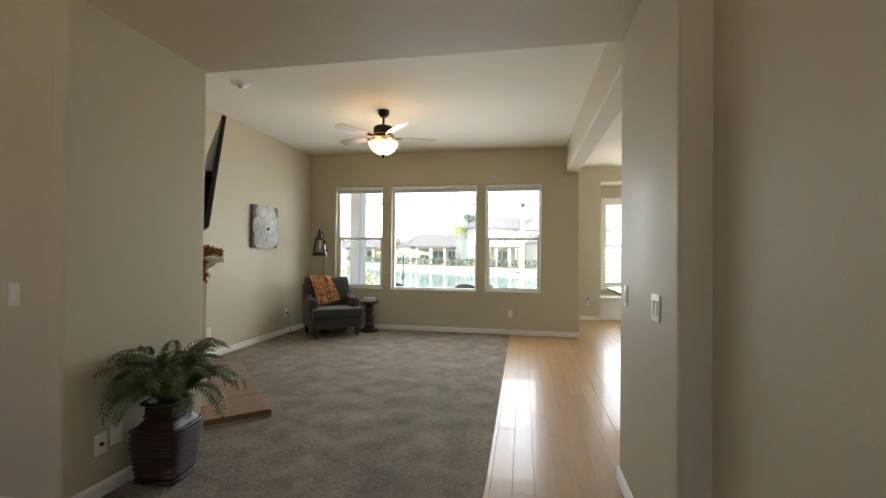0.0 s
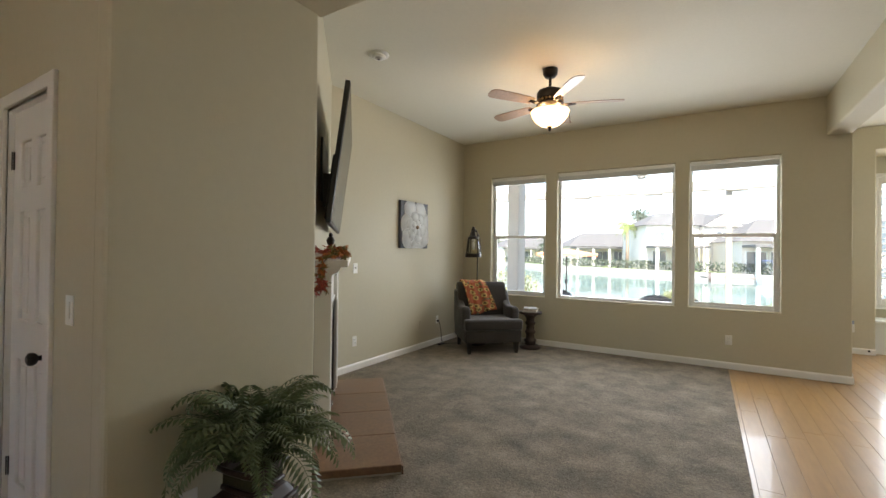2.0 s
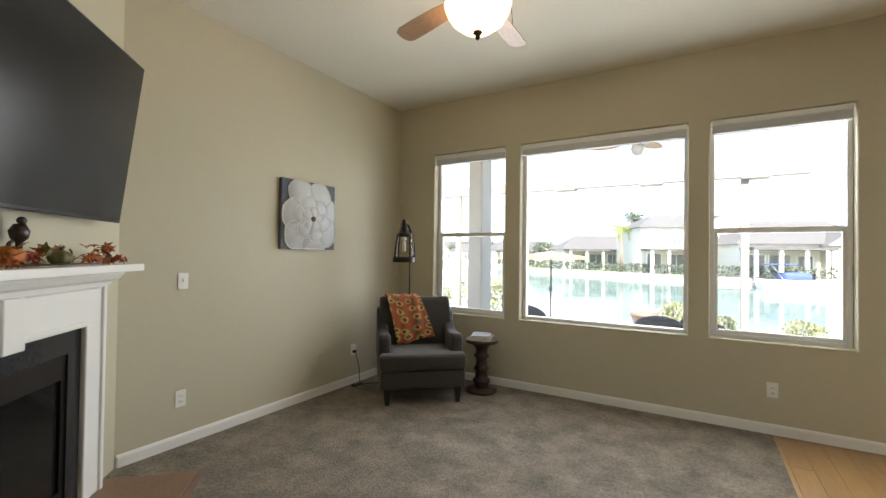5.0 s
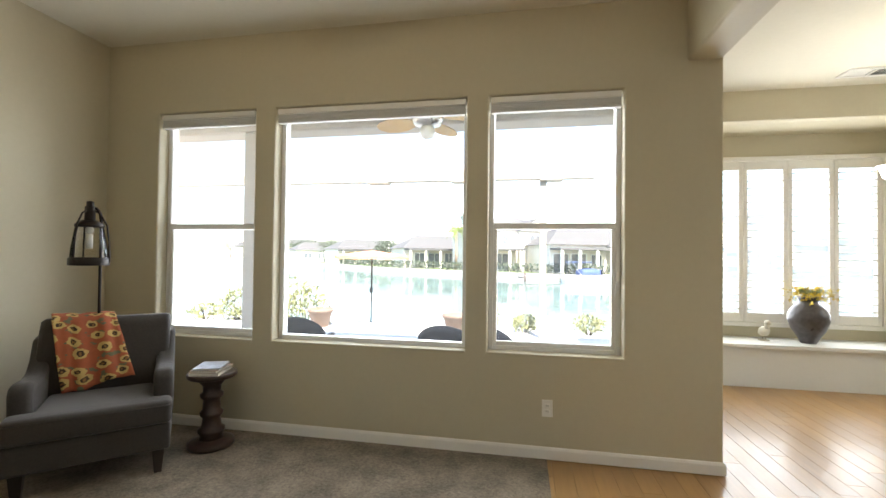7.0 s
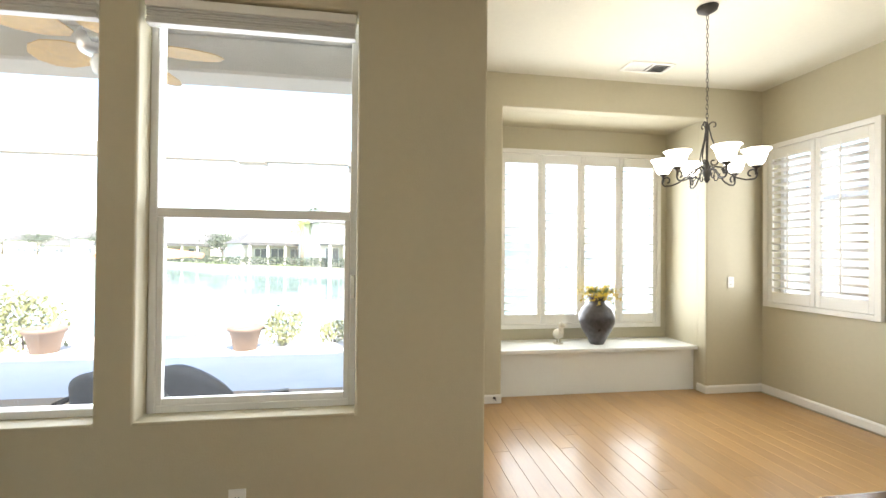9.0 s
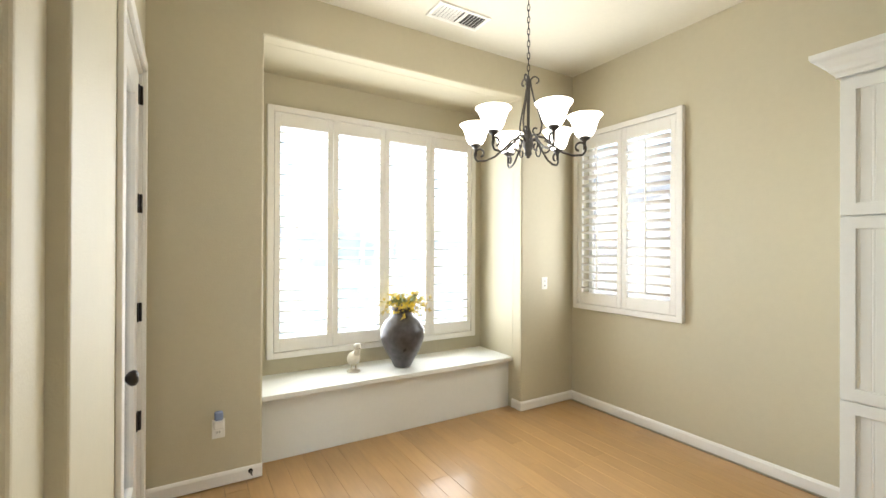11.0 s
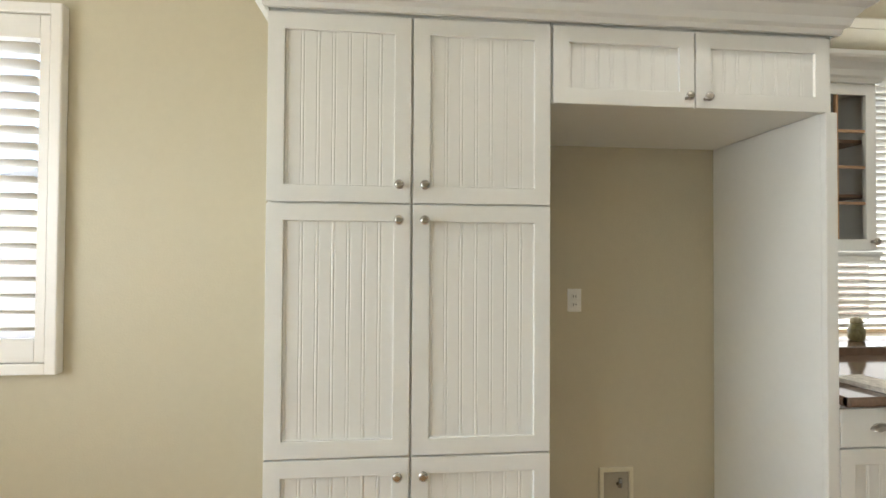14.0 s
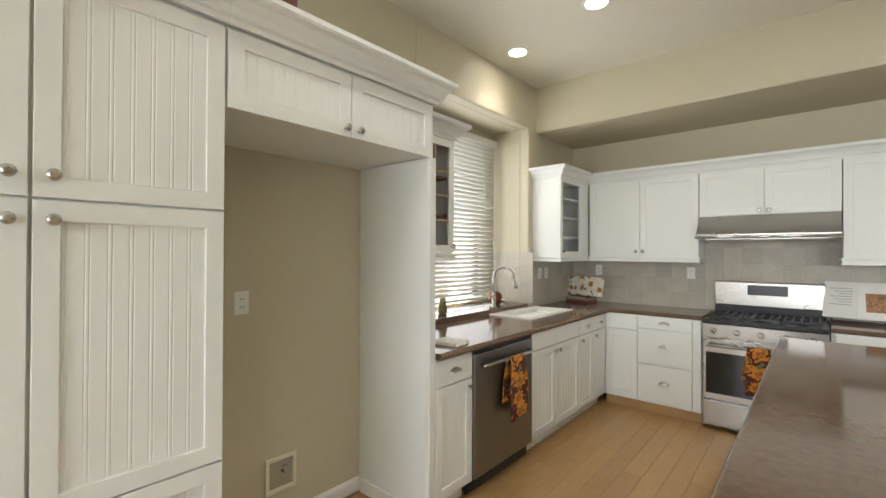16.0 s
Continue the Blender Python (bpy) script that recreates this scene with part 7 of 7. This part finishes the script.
def shrub(name, x, y, z, r, h, seed, mat=None, n=900, label="rounded sunlit green shrub with small leaves"):
    """A clump of many small leaves on a few woody stems."""
    t = thing(name, label, "shrub", (x, y, z), group="garden shrubs")
    q = random.Random(seed)
    bm = bmesh.new()
    for i in range(5):
        a = i * 1.26
        tube(bm, [(0.03 * math.cos(a), 0.03 * math.sin(a), 0), (r * 0.5 * math.cos(a), r * 0.5 * math.sin(a), h * 0.6)], 0.01, 5)
    part("stems", bm, M_DARKWOOD, t)
    bm = bmesh.new()
    for i in range(n):
        d = Vector((q.gauss(0, 1), q.gauss(0, 1), q.gauss(0, 1))).normalized() * (0.55 + 0.45 * q.random())
        d *= 1 + 0.25 * noise.noise(Vector((d.x * 2 + seed, d.y * 2, d.z * 2)))
        c = Vector((d.x * r, d.y * r, h * 0.5 + d.z * h * 0.5))
        if c.z < 0.02:
            continue
        rot = Euler((q.uniform(0, 6), q.uniform(0, 6), q.uniform(0, 6))).to_matrix()
        s = 0.035 * q.uniform(0.7, 1.4) * max(1, h / 1.2)
        bm.faces.new([bm.verts.new(c + rot @ Vector(p)) for p in ((-s, 0, 0), (0, -0.5 * s, 0.1 * s), (s, 0, 0), (0, 0.5 * s, 0.1 * s))])
    part("leaves", bm, mat or M_LEAF, t)
    return t


def planter(x, y):
    p = thing("terracotta_pot", "large round terracotta planter on the patio", "planter", (x, y, -0.06), group="terracotta pots")
    part("pot", lathe(bmesh.new(), [(0.16, 0), (0.23, 0.29), (0.26, 0.30), (0.26, 0.36), (0.23, 0.36), (0.21, 0.28)], 32), M_TERRA, p)
    part("soil", lathe(bmesh.new(), [(0.02, 0.30), (0.22, 0.295), (0.21, 0.27)], 24), M_EARTH, p)


planter(-4.5, 12.2), planter(-1.72, 12.1)
shrub("boxwood_shrub", -5.45, 12.35, -0.06, 0.62, 1.05, 1)
shrub("boxwood_shrub", -5.0, 12.6, -0.60, 0.5, 1.45, 7)
shrub("boxwood_shrub", -1.2, 12.3, -0.06, 0.31, 0.62, 2, n=600)
shrub("low_shrub", -0.45, 12.5, -0.06, 0.28, 0.38, 3, n=350)
shrub("low_shrub", 0.75, 12.5, -0.06, 0.30, 0.40, 4, n=350)
shrub("low_shrub", -7.3, 12.4, -0.06, 0.40, 0.40, 5, n=400)
shrub("boxwood_shrub", -6.6, 12.5, -0.06, 0.40, 0.75, 6)

um = thing("patio_umbrella", "orange patio umbrella open on a slim dark pole", "umbrella", (-4.4, 14.9, -0.60))
part("base", lathe(bmesh.new(), [(0.25, 0), (0.25, 0.05), (0.05, 0.09), (0.03, 0.25)], 24), M_BLACKMETAL, um)
part("pole", lathe(bmesh.new(), [(0.022, 0.09), (0.022, 2.10)], 10), M_BLACKMETAL, um)
part("crank", box(-0.04, 0.04, -0.06, 0.03, 1.0, 1.14, 0.008), M_BLACK, um)
bm = bmesh.new()
top = bm.verts.new((0, 0, 2.12))
rim = [bm.verts.new((0.97 * math.cos(i * math.pi / 8), 0.97 * math.sin(i * math.pi / 8), 1.95 - (0.0 if i % 2 == 0 else -0.03))) for i in range(16)]
val = [bm.verts.new((v.co.x * 1.0, v.co.y * 1.0, v.co.z - 0.07)) for v in rim]
for i in range(16):
    bm.faces.new((top, rim[i], rim[(i + 1) % 16]))
    bm.faces.new((rim[i], val[i], val[(i + 1) % 16], rim[(i + 1) % 16]))
cn = part("canopy", bm, pbr("orange_canvas", (0.64, 0.27, 0.13), 0.85, var=0.1), um, "faded orange canvas")
cn.modifiers.new("thickness", "SOLIDIFY").thickness = 0.006
for i in range(8):
    part("rib", tube(bmesh.new(), [(0, 0, 2.09), (0.94 * math.cos(i * math.pi / 4), 0.94 * math.sin(i * math.pi / 4), 1.92)], 0.008, 5), M_BLACKMETAL, um)

# far shore: sea wall, lawn, hedge
SHORE = [(-150, 190), (-95, 150), (-48, 98), (-22, 68), (-2, 55), (12, 50), (40, 44), (90, 40)]


def band(name, off0, off1, z0, z1, material, label, category):
    """A strip of land along the far shore, between two distances behind its edge."""
    bm = bmesh.new()
    rows = []
    for i, (x, y) in enumerate(SHORE):
        a, b = SHORE[max(0, i - 1)], SHORE[min(len(SHORE) - 1, i + 1)]
        d = Vector((b[0] - a[0], b[1] - a[1])).normalized()
        nx, ny = -d.y, d.x
        rows.append([bm.verts.new((x + nx * o, y + ny * o, z)) for o, z in ((off0, z0), (off0, z1), (off1, z1), (off1, z0))])
    for r, s in zip(rows, rows[1:]):
        for k in range(4):
            bm.faces.new((r[k], r[(k + 1) % 4], s[(k + 1) % 4], s[k]))
    return setting(name, bm, material, label, category)


band("shore_wall", 0, 0.5, -1.6, -0.45, pbr("sea_wall", (0.30, 0.28, 0.25), 0.9, var=0.2, scale=1), "grey stone sea wall along the far shore", "sea wall")
band("shore_lawn", 0.5, 60, -1.6, -0.5, pbr("lawn", (0.11, 0.15, 0.04), 0.95, var=0.3, scale=0.5, fine=6), "green lawn behind the far shore", "lawn")
hq = random.Random(12)
hedge = thing("hedge", "long clipped green hedge along the far shore", "hedge", kind="stuff")
bm = bmesh.new()
for a, b in zip(SHORE[2:6], SHORE[3:7]):
    d = Vector((b[0] - a[0], b[1] - a[1]))
    nrm = Vector((-d.y, d.x)).normalized()
    for i in range(int(d.length * 55)):
        f = hq.random()
        p = Vector(a) + d * f + nrm * (1.2 + hq.random() * 1.0)
        c = Vector((p.x, p.y, -0.5 + 1.15 * hq.random() ** 0.7))
        rot = Euler((hq.uniform(0, 6), hq.uniform(0, 6), hq.uniform(0, 6))).to_matrix()
        s = hq.uniform(0.10, 0.2)
        bm.faces.new([bm.verts.new(c + rot @ Vector(q)) for q in ((-s, 0, 0), (0, -0.6 * s, 0), (s, 0, 0), (0, 0.6 * s, 0))])
part("foliage", bm, M_TREE, hedge)


def lake_house(x, y, rz, w, d, h, roof, label, wins, porch=True):
    """A stucco house with a hipped or gabled tile roof; its own -y side looks at the lake."""
    t = thing("lake_house", label, "house", (x, y, -0.5), rz, group="houses on the far shore")
    body = part("wall", box(-w / 2, w / 2, -d / 2, d / 2, 0, h), M_HOUSE, t)
    bm = bmesh.new()
    e = 0.5
    lo_ = [bm.verts.new(p) for p in ((-w / 2 - e, -d / 2 - e, h), (w / 2 + e, -d / 2 - e, h), (w / 2 + e, d / 2 + e, h), (-w / 2 - e, d / 2 + e, h))]
    r1, r2 = bm.verts.new((-w / 2 + d * 0.35, 0, h + roof)), bm.verts.new((w / 2 - d * 0.35, 0, h + roof))
    bm.faces.new(lo_), bm.faces.new((lo_[0], lo_[1], r2, r1)), bm.faces.new((lo_[2], lo_[3], r1, r2)), bm.faces.new((lo_[1], lo_[2], r2)), bm.faces.new((lo_[3], lo_[0], r1))
    part("roof", bm, M_ROOF, t)
    gx = w * 0.22
    gm = bmesh.new()
    g0 = [gm.verts.new(p) for p in ((gx - w * 0.2, -d / 2 - 1.2, h - 0.2), (gx + w * 0.2, -d / 2 - 1.2, h - 0.2), (gx, -d / 2 - 1.2, h + roof * 0.75))]
    g1 = [gm.verts.new((v.co.x, 0, v.co.z)) for v in g0]
    gm.faces.new(g0), gm.faces.new(g1)
    for i in range(3):
        gm.faces.new((g0[i], g0[(i + 1) % 3], g1[(i + 1) % 3], g1[i]))
    part("gable_roof", gm, M_ROOF, t)
    part("gable_wall", box(gx - w * 0.185, gx + w * 0.185, -d / 2 - 0.9, -d / 2 + 0.1, 0, h - 0.15), M_HOUSE, t)
    fm = bmesh.new()
    f0 = [fm.verts.new(p) for p in ((gx - w * 0.18, -d / 2 - 1.22, h - 0.12), (gx + w * 0.18, -d / 2 - 1.22, h - 0.12), (gx, -d / 2 - 1.22, h + roof * 0.62))]
    f1 = [fm.verts.new((v.co.x, v.co.y + 0.05, v.co.z)) for v in f0]
    fm.faces.new(f0), fm.faces.new(f1)
    for i in range(3):
        fm.faces.new((f0[i], f0[(i + 1) % 3], f1[(i + 1) % 3], f1[i]))
    part("gable_face", fm, M_HOUSE, t)
    for wx, wz, ww, wh in wins:
        out_ = 0.93 if abs(wx - gx) < w * 0.17 else 0.03
        wn = part("window", wall_mesh("y", -d / 2 - out_ - 0.06, -d / 2 - out_ + 0.04, wx - ww / 2 - 0.1, wx + ww / 2 + 0.1, wz - 0.1, wz + wh + 0.1, [(wx - ww / 2, wx - 0.04, wz, wz + wh), (wx + 0.04, wx + ww / 2, wz, wz + wh)], 0.0), M_TRIM, t)
        part("pane", box(wx - ww / 2, wx + ww / 2, -d / 2 - out_ - 0.02, -d / 2 - out_ + 0.02, wz, wz + wh), M_DARKPANE, wn)
    if porch:
        part("porch_roof", box(-w / 2, gx - w * 0.2, -d / 2 - 3, -d / 2, 2.75, 3.0), M_ROOF, t)
        for i in range(4):
            px = -w / 2 + 0.3 + i * (gx - w * 0.2 + w / 2 - 0.6) / 3
            part("porch_post", box(px - 0.15, px + 0.15, -d / 2 - 2.9, -d / 2 - 2.6, 0, 2.75), M_HOUSE, t)
    return t


lake_house(-14.5, 77, 30, 15, 9, 3.1, 2.3, "single-storey pale stucco house with a brown tile roof", [(-5, 0.9, 1.6, 1.4), (-2.5, 0.2, 2.0, 2.1), (0.0, 0.9, 1.4, 1.4), (3.3, 0.9, 1.8, 1.4)])
lake_house(-3.5, 67, 26, 12, 9, 5.6, 2.0, "two-storey white stucco house with a tile roof", [(-4.4, 0.6, 1.6, 1.8), (-4.4, 3.6, 1.4, 1.2), (-1.8, 0.2, 2.0, 2.1), (-1.8, 3.6, 1.6, 1.2), (2.6, 0.6, 1.8, 1.6), (2.6, 3.6, 1.4, 1.2), (5.3, 3.6, 0.9, 1.2)])
lake_house(7.5, 61.5, 18, 13, 9, 3.4, 2.6, "single-storey cream house with gables and a porch", [(-5.2, 0.2, 1.8, 2.1), (-3, 0.2, 1.8, 2.1), (-0.8, 0.9, 1.2, 1.3), (2.9, 0.8, 2.2, 1.6), (5.6, 0.9, 1.0, 1.3)])
lake_house(21.5, 59, 12, 12, 9, 5.4, 2.4, "two-storey cream house with a gabled roof behind trees", [(-4, 3.4, 1.4, 1.3), (0, 3.4, 1.4, 1.3), (2.6, 0.8, 2.0, 1.6), (2.6, 3.4, 1.4, 1.2)])
lake_house(-36, 98, 42, 16, 9, 3.2, 2.3, "single-storey house with a tile roof farther along", [(-5, 0.8, 2, 1.5), (-2, 0.8, 2, 1.5), (3.5, 0.8, 2, 1.5)])
for i, (hx, hy) in enumerate(((-62, 128), (-82, 152), (-104, 172), (-128, 190))):
    lake_house(hx, hy, 42, 17, 9, 3.2 + 2 * (i % 2), 2.4, "distant pale house with a brown roof", [(-5, 0.8, 2.2, 1.6), (-1, 0.8, 2.2, 1.6), (4, 0.8, 2.2, 1.6)], False)


def tree(name, x, y, h, r, seed, label, n=1500):
    """A tapered trunk with limbs and a crown of many small leaf clumps."""
    t = thing(name, label, "tree", (x, y, -0.5), group="trees on the far shore")
    q = random.Random(seed)
    bm = tube(bmesh.new(), [(0, 0, 0), (0.1, 0.05, h * 0.3), (0.05, -0.1, h * 0.6)], 0.2, 7, [h * 0.03, h * 0.022, h * 0.012])
    ends = []
    for i in range(7):
        a, z = i * 0.9 + q.random(), h * q.uniform(0.3, 0.55)
        e = Vector((math.cos(a) * r * q.uniform(0.5, 0.8), math.sin(a) * r * q.uniform(0.5, 0.8), z + h * q.uniform(0.15, 0.35)))
        tube(bm, [(0.05, 0, z), tuple(e * 0.6 + Vector((0, 0, z * 0.3))), tuple(e)], 0.06, 5, [h * 0.014, h * 0.009, h * 0.004])
        ends.append(e)
    ends.append(Vector((0, 0, h * 0.85)))
    part("trunk", bm, pbr("bark", (0.12, 0.085, 0.06), 0.9, var=0.3), t)
    bm = bmesh.new()
    for i in range(n):
        c = ends[q.randrange(len(ends))] + Vector((q.gauss(0, 1), q.gauss(0, 1), q.gauss(0, 0.75))) * r * 0.30
        rot = Euler((q.uniform(0, 6), q.uniform(0, 6), q.uniform(0, 6))).to_matrix()
        s = q.uniform(0.12, 0.26)
        bm.faces.new([bm.verts.new(c + rot @ Vector(p)) for p in ((-s, 0, 0), (0, -0.6 * s, 0), (s, 0, 0), (0, 0.6 * s, 0))])
    part("crown", bm, M_TREE, t)


for i, (tx_, ty_, th_, tr_2) in enumerate(((14.5, 54, 4.2, 2.2), (17.5, 53.5, 4.4, 2.3), (29, 52, 5, 2.6), (-10.5, 88, 11, 2.6), (-27, 86, 5, 2.6), (-52, 114, 7, 3.6), (-70, 132, 7, 4), (-75, 137, 6, 3.5), (-92, 156, 8, 4.5), (-112, 170, 7, 4), (-120, 178, 8, 4.5), (-140, 190, 8, 5))):
    tree("shade_tree", tx_, ty_, th_, tr_2, 30 + i, "dense dark green tree behind the sea wall" if ty_ < 60 else "green tree among the distant houses", 1100)

palm = thing("palm_tree", "slim palm with a crown of arching fronds", "palm tree", (-9.6, 63.5, -0.5))
part("trunk", tube(bmesh.new(), [(0, 0, 0), (0.05, 0, 2.5), (0.0, 0.1, 5.6)], 0.2, 9, [0.26, 0.19, 0.15]), pbr("palm_bark", (0.22, 0.16, 0.11), 0.9, var=0.3, scale=6), palm)
pq = random.Random(3)
M_PALM = pbr("palm_leaf", (0.16, 0.20, 0.04), 0.6, var=0.4, scale=3)
for k in range(22):
    az, el = k * 2.4, pq.uniform(-0.1, 1.2)
    p = Vector((0, 0, 5.6))
    pts = []
    for i in range(10):
        pts.append(p.copy())
        p = p + Vector((math.cos(az) * math.cos(el), math.sin(az) * math.cos(el), math.sin(el))) * 0.24
        el -= 0.2
    bm = tube(bmesh.new(), pts, 0.015, 4)
    for i in range(1, 10):
        sd_ = Vector((-math.sin(az), math.cos(az), 0))
        for s in (-1, 1):
            tip = pts[i] + sd_ * s * 0.42 * math.sin(math.pi * i / 10.5) - Vector((0, 0, 0.28))
            bm.faces.new([bm.verts.new(q) for q in (pts[i] - Vector((0, 0, 0.04)), pts[i] + sd_ * s * 0.16, tip, pts[i] + sd_ * s * 0.1 - Vector((0, 0, 0.1)))])
    part("frond", bm, M_PALM, palm)

boat = thing("pontoon_boat", "white motor boat with blue covers moored at the sea wall", "boat", (6.3, 46.2, -1.05), 10)
bm = bmesh.new()
hb = [(-2.9, 0.8, -0.2), (1.9, 0.75, -0.2), (2.9, 0, -0.15), (1.9, -0.75, -0.2), (-2.9, -0.8, -0.2)]
ht = [(-3.0, 1.1, 0.8), (2.2, 1.1, 0.85), (3.6, 0.0, 0.95), (2.2, -1.1, 0.85), (-3.0, -1.1, 0.8)]
a, b = [bm.verts.new(p) for p in hb], [bm.verts.new(p) for p in ht]
bm.faces.new(a), bm.faces.new(b)
for i in range(5):
    bm.faces.new((a[i], a[(i + 1) % 5], b[(i + 1) % 5], b[i]))
part("hull", bm, M_ENAMEL, boat)
part("canvas_cover", cushion(-1.6, 0.2, -0.9, 0.9, 0.8, 1.35, 0.1, 0.15, 3), pbr("blue_canvas", (0.04, 0.07, 0.2), 0.8), boat, "blue canvas cover")
part("windshield", box(0.3, 0.4, -0.85, 0.85, 0.85, 1.35), M_GLASS, boat)
part("bimini", box(-2.6, -0.6, -0.9, 0.9, 2.0, 2.06, 0.02), pbr("blue_bimini", (0.05, 0.08, 0.22), 0.8), boat, "blue fabric top")
for s in (-1, 1):
    part("bimini_pole", tube(bmesh.new(), [(-1.6, s * 0.95, 0.8), (-2.4, s * 0.9, 2.0)], 0.02, 6), M_CHROME, boat)
dock = thing("dock", "weathered grey wooden dock beside the boat", "dock", (3.2, 49.2, -1.05), 15)
part("deck", box(-4, 3.5, -1.2, 1.2, 0.3, 0.45), pbr("dock_wood", (0.16, 0.14, 0.12), 0.9, var=0.3, scale=3), dock)
for px in (-3.8, 0, 3.3):
    part("pile", lathe(bmesh.new(), [(0.12, -0.5), (0.12, 0.9)], 10, (px, -1.1, 0)), M_DARKWOOD, dock)

# neighbours beside and before the house
nh = thing("neighbour_house", "neighbouring grey-beige house wall with dark windows", "house", (9.2, 7.5, -0.1))
part("wall", box(0, 6, -9, 4.2, 0, 2.7), pbr("neighbour_stucco", (0.42, 0.38, 0.33), 0.9, var=0.1), nh)
part("roof", extrude_profile([(-9.6, 2.65), (-2.4, 4.6), (4.8, 2.65)], -0.5, 6.5, 0.02), M_ROOF, nh)
for y in (-6.5, -3.5, 0.6, 2.6):
    wn = part("window", wall_mesh("x", -0.05, 0.02, y - 0.7, y + 0.7, 0.8, 2.2, [(y - 0.6, y + 0.6, 0.9, 2.1)], 0.0), M_TRIM, nh)
    part("pane", box(-0.02, 0.0, y - 0.62, y + 0.62, 0.88, 2.12), M_DARKPANE, wn)
fence = thing("garden_fence", "brown wooden board fence along the side yard", "fence", (8.6, 0, -0.1))
M_FENCE = pbr("fence_board", (0.22, 0.17, 0.13), 0.9, var=0.3, scale=5, each=True)
fme = mesh("board", box(-0.01, 0.01, 0.003, 0.147, 0.0, 1.7), M_FENCE)
for i in range(90):
    piece("board", fme, fence, pose(0, -1 + i * 0.15, 0))
part("rail", box(0.011, 0.05, -1, 12.5, 1.3, 1.4), M_FENCE, fence)


# ---- floor planks ----
floor = thing("floor", "honey-coloured maple plank floor with tight joints", "floor", kind="structure")
PW = 0.127
rng = random.Random(4)
LENS = [1.0, 1.2, 1.5, 1.8, 2.1]
PLANK = {}
for ln in LENS:
    PLANK[ln] = mesh("plank", box(0.0006, PW - 0.0006, 0.0006, ln - 0.0006, -0.012, 0.0, 0.0012), M_OAK)


def planks(x0, x1, y0, y1):
    """Rows of planks along y, clipped at the walls, which hide their ends."""
    n = int(math.ceil((x1 - x0) / PW))
    for i in range(n):
        y = y0
        first = 0.3 + rng.random() * 0.8
        while y < y1 - 0.01:
            ln = rng.choice(LENS)
            run = min(first or ln, y1 - y)
            first = 0
            piece("plank", PLANK[ln], floor, pose(x0 + i * PW, y, 0) @ Matrix.Diagonal((1, run / ln, 1, 1)))
            y += run


planks(-0.424, 0.59, 1.64, 7.16)
planks(0.593, 4.25, 1.74, 9.345)
planks(-6.005, 0.59, -3.0, 1.64)
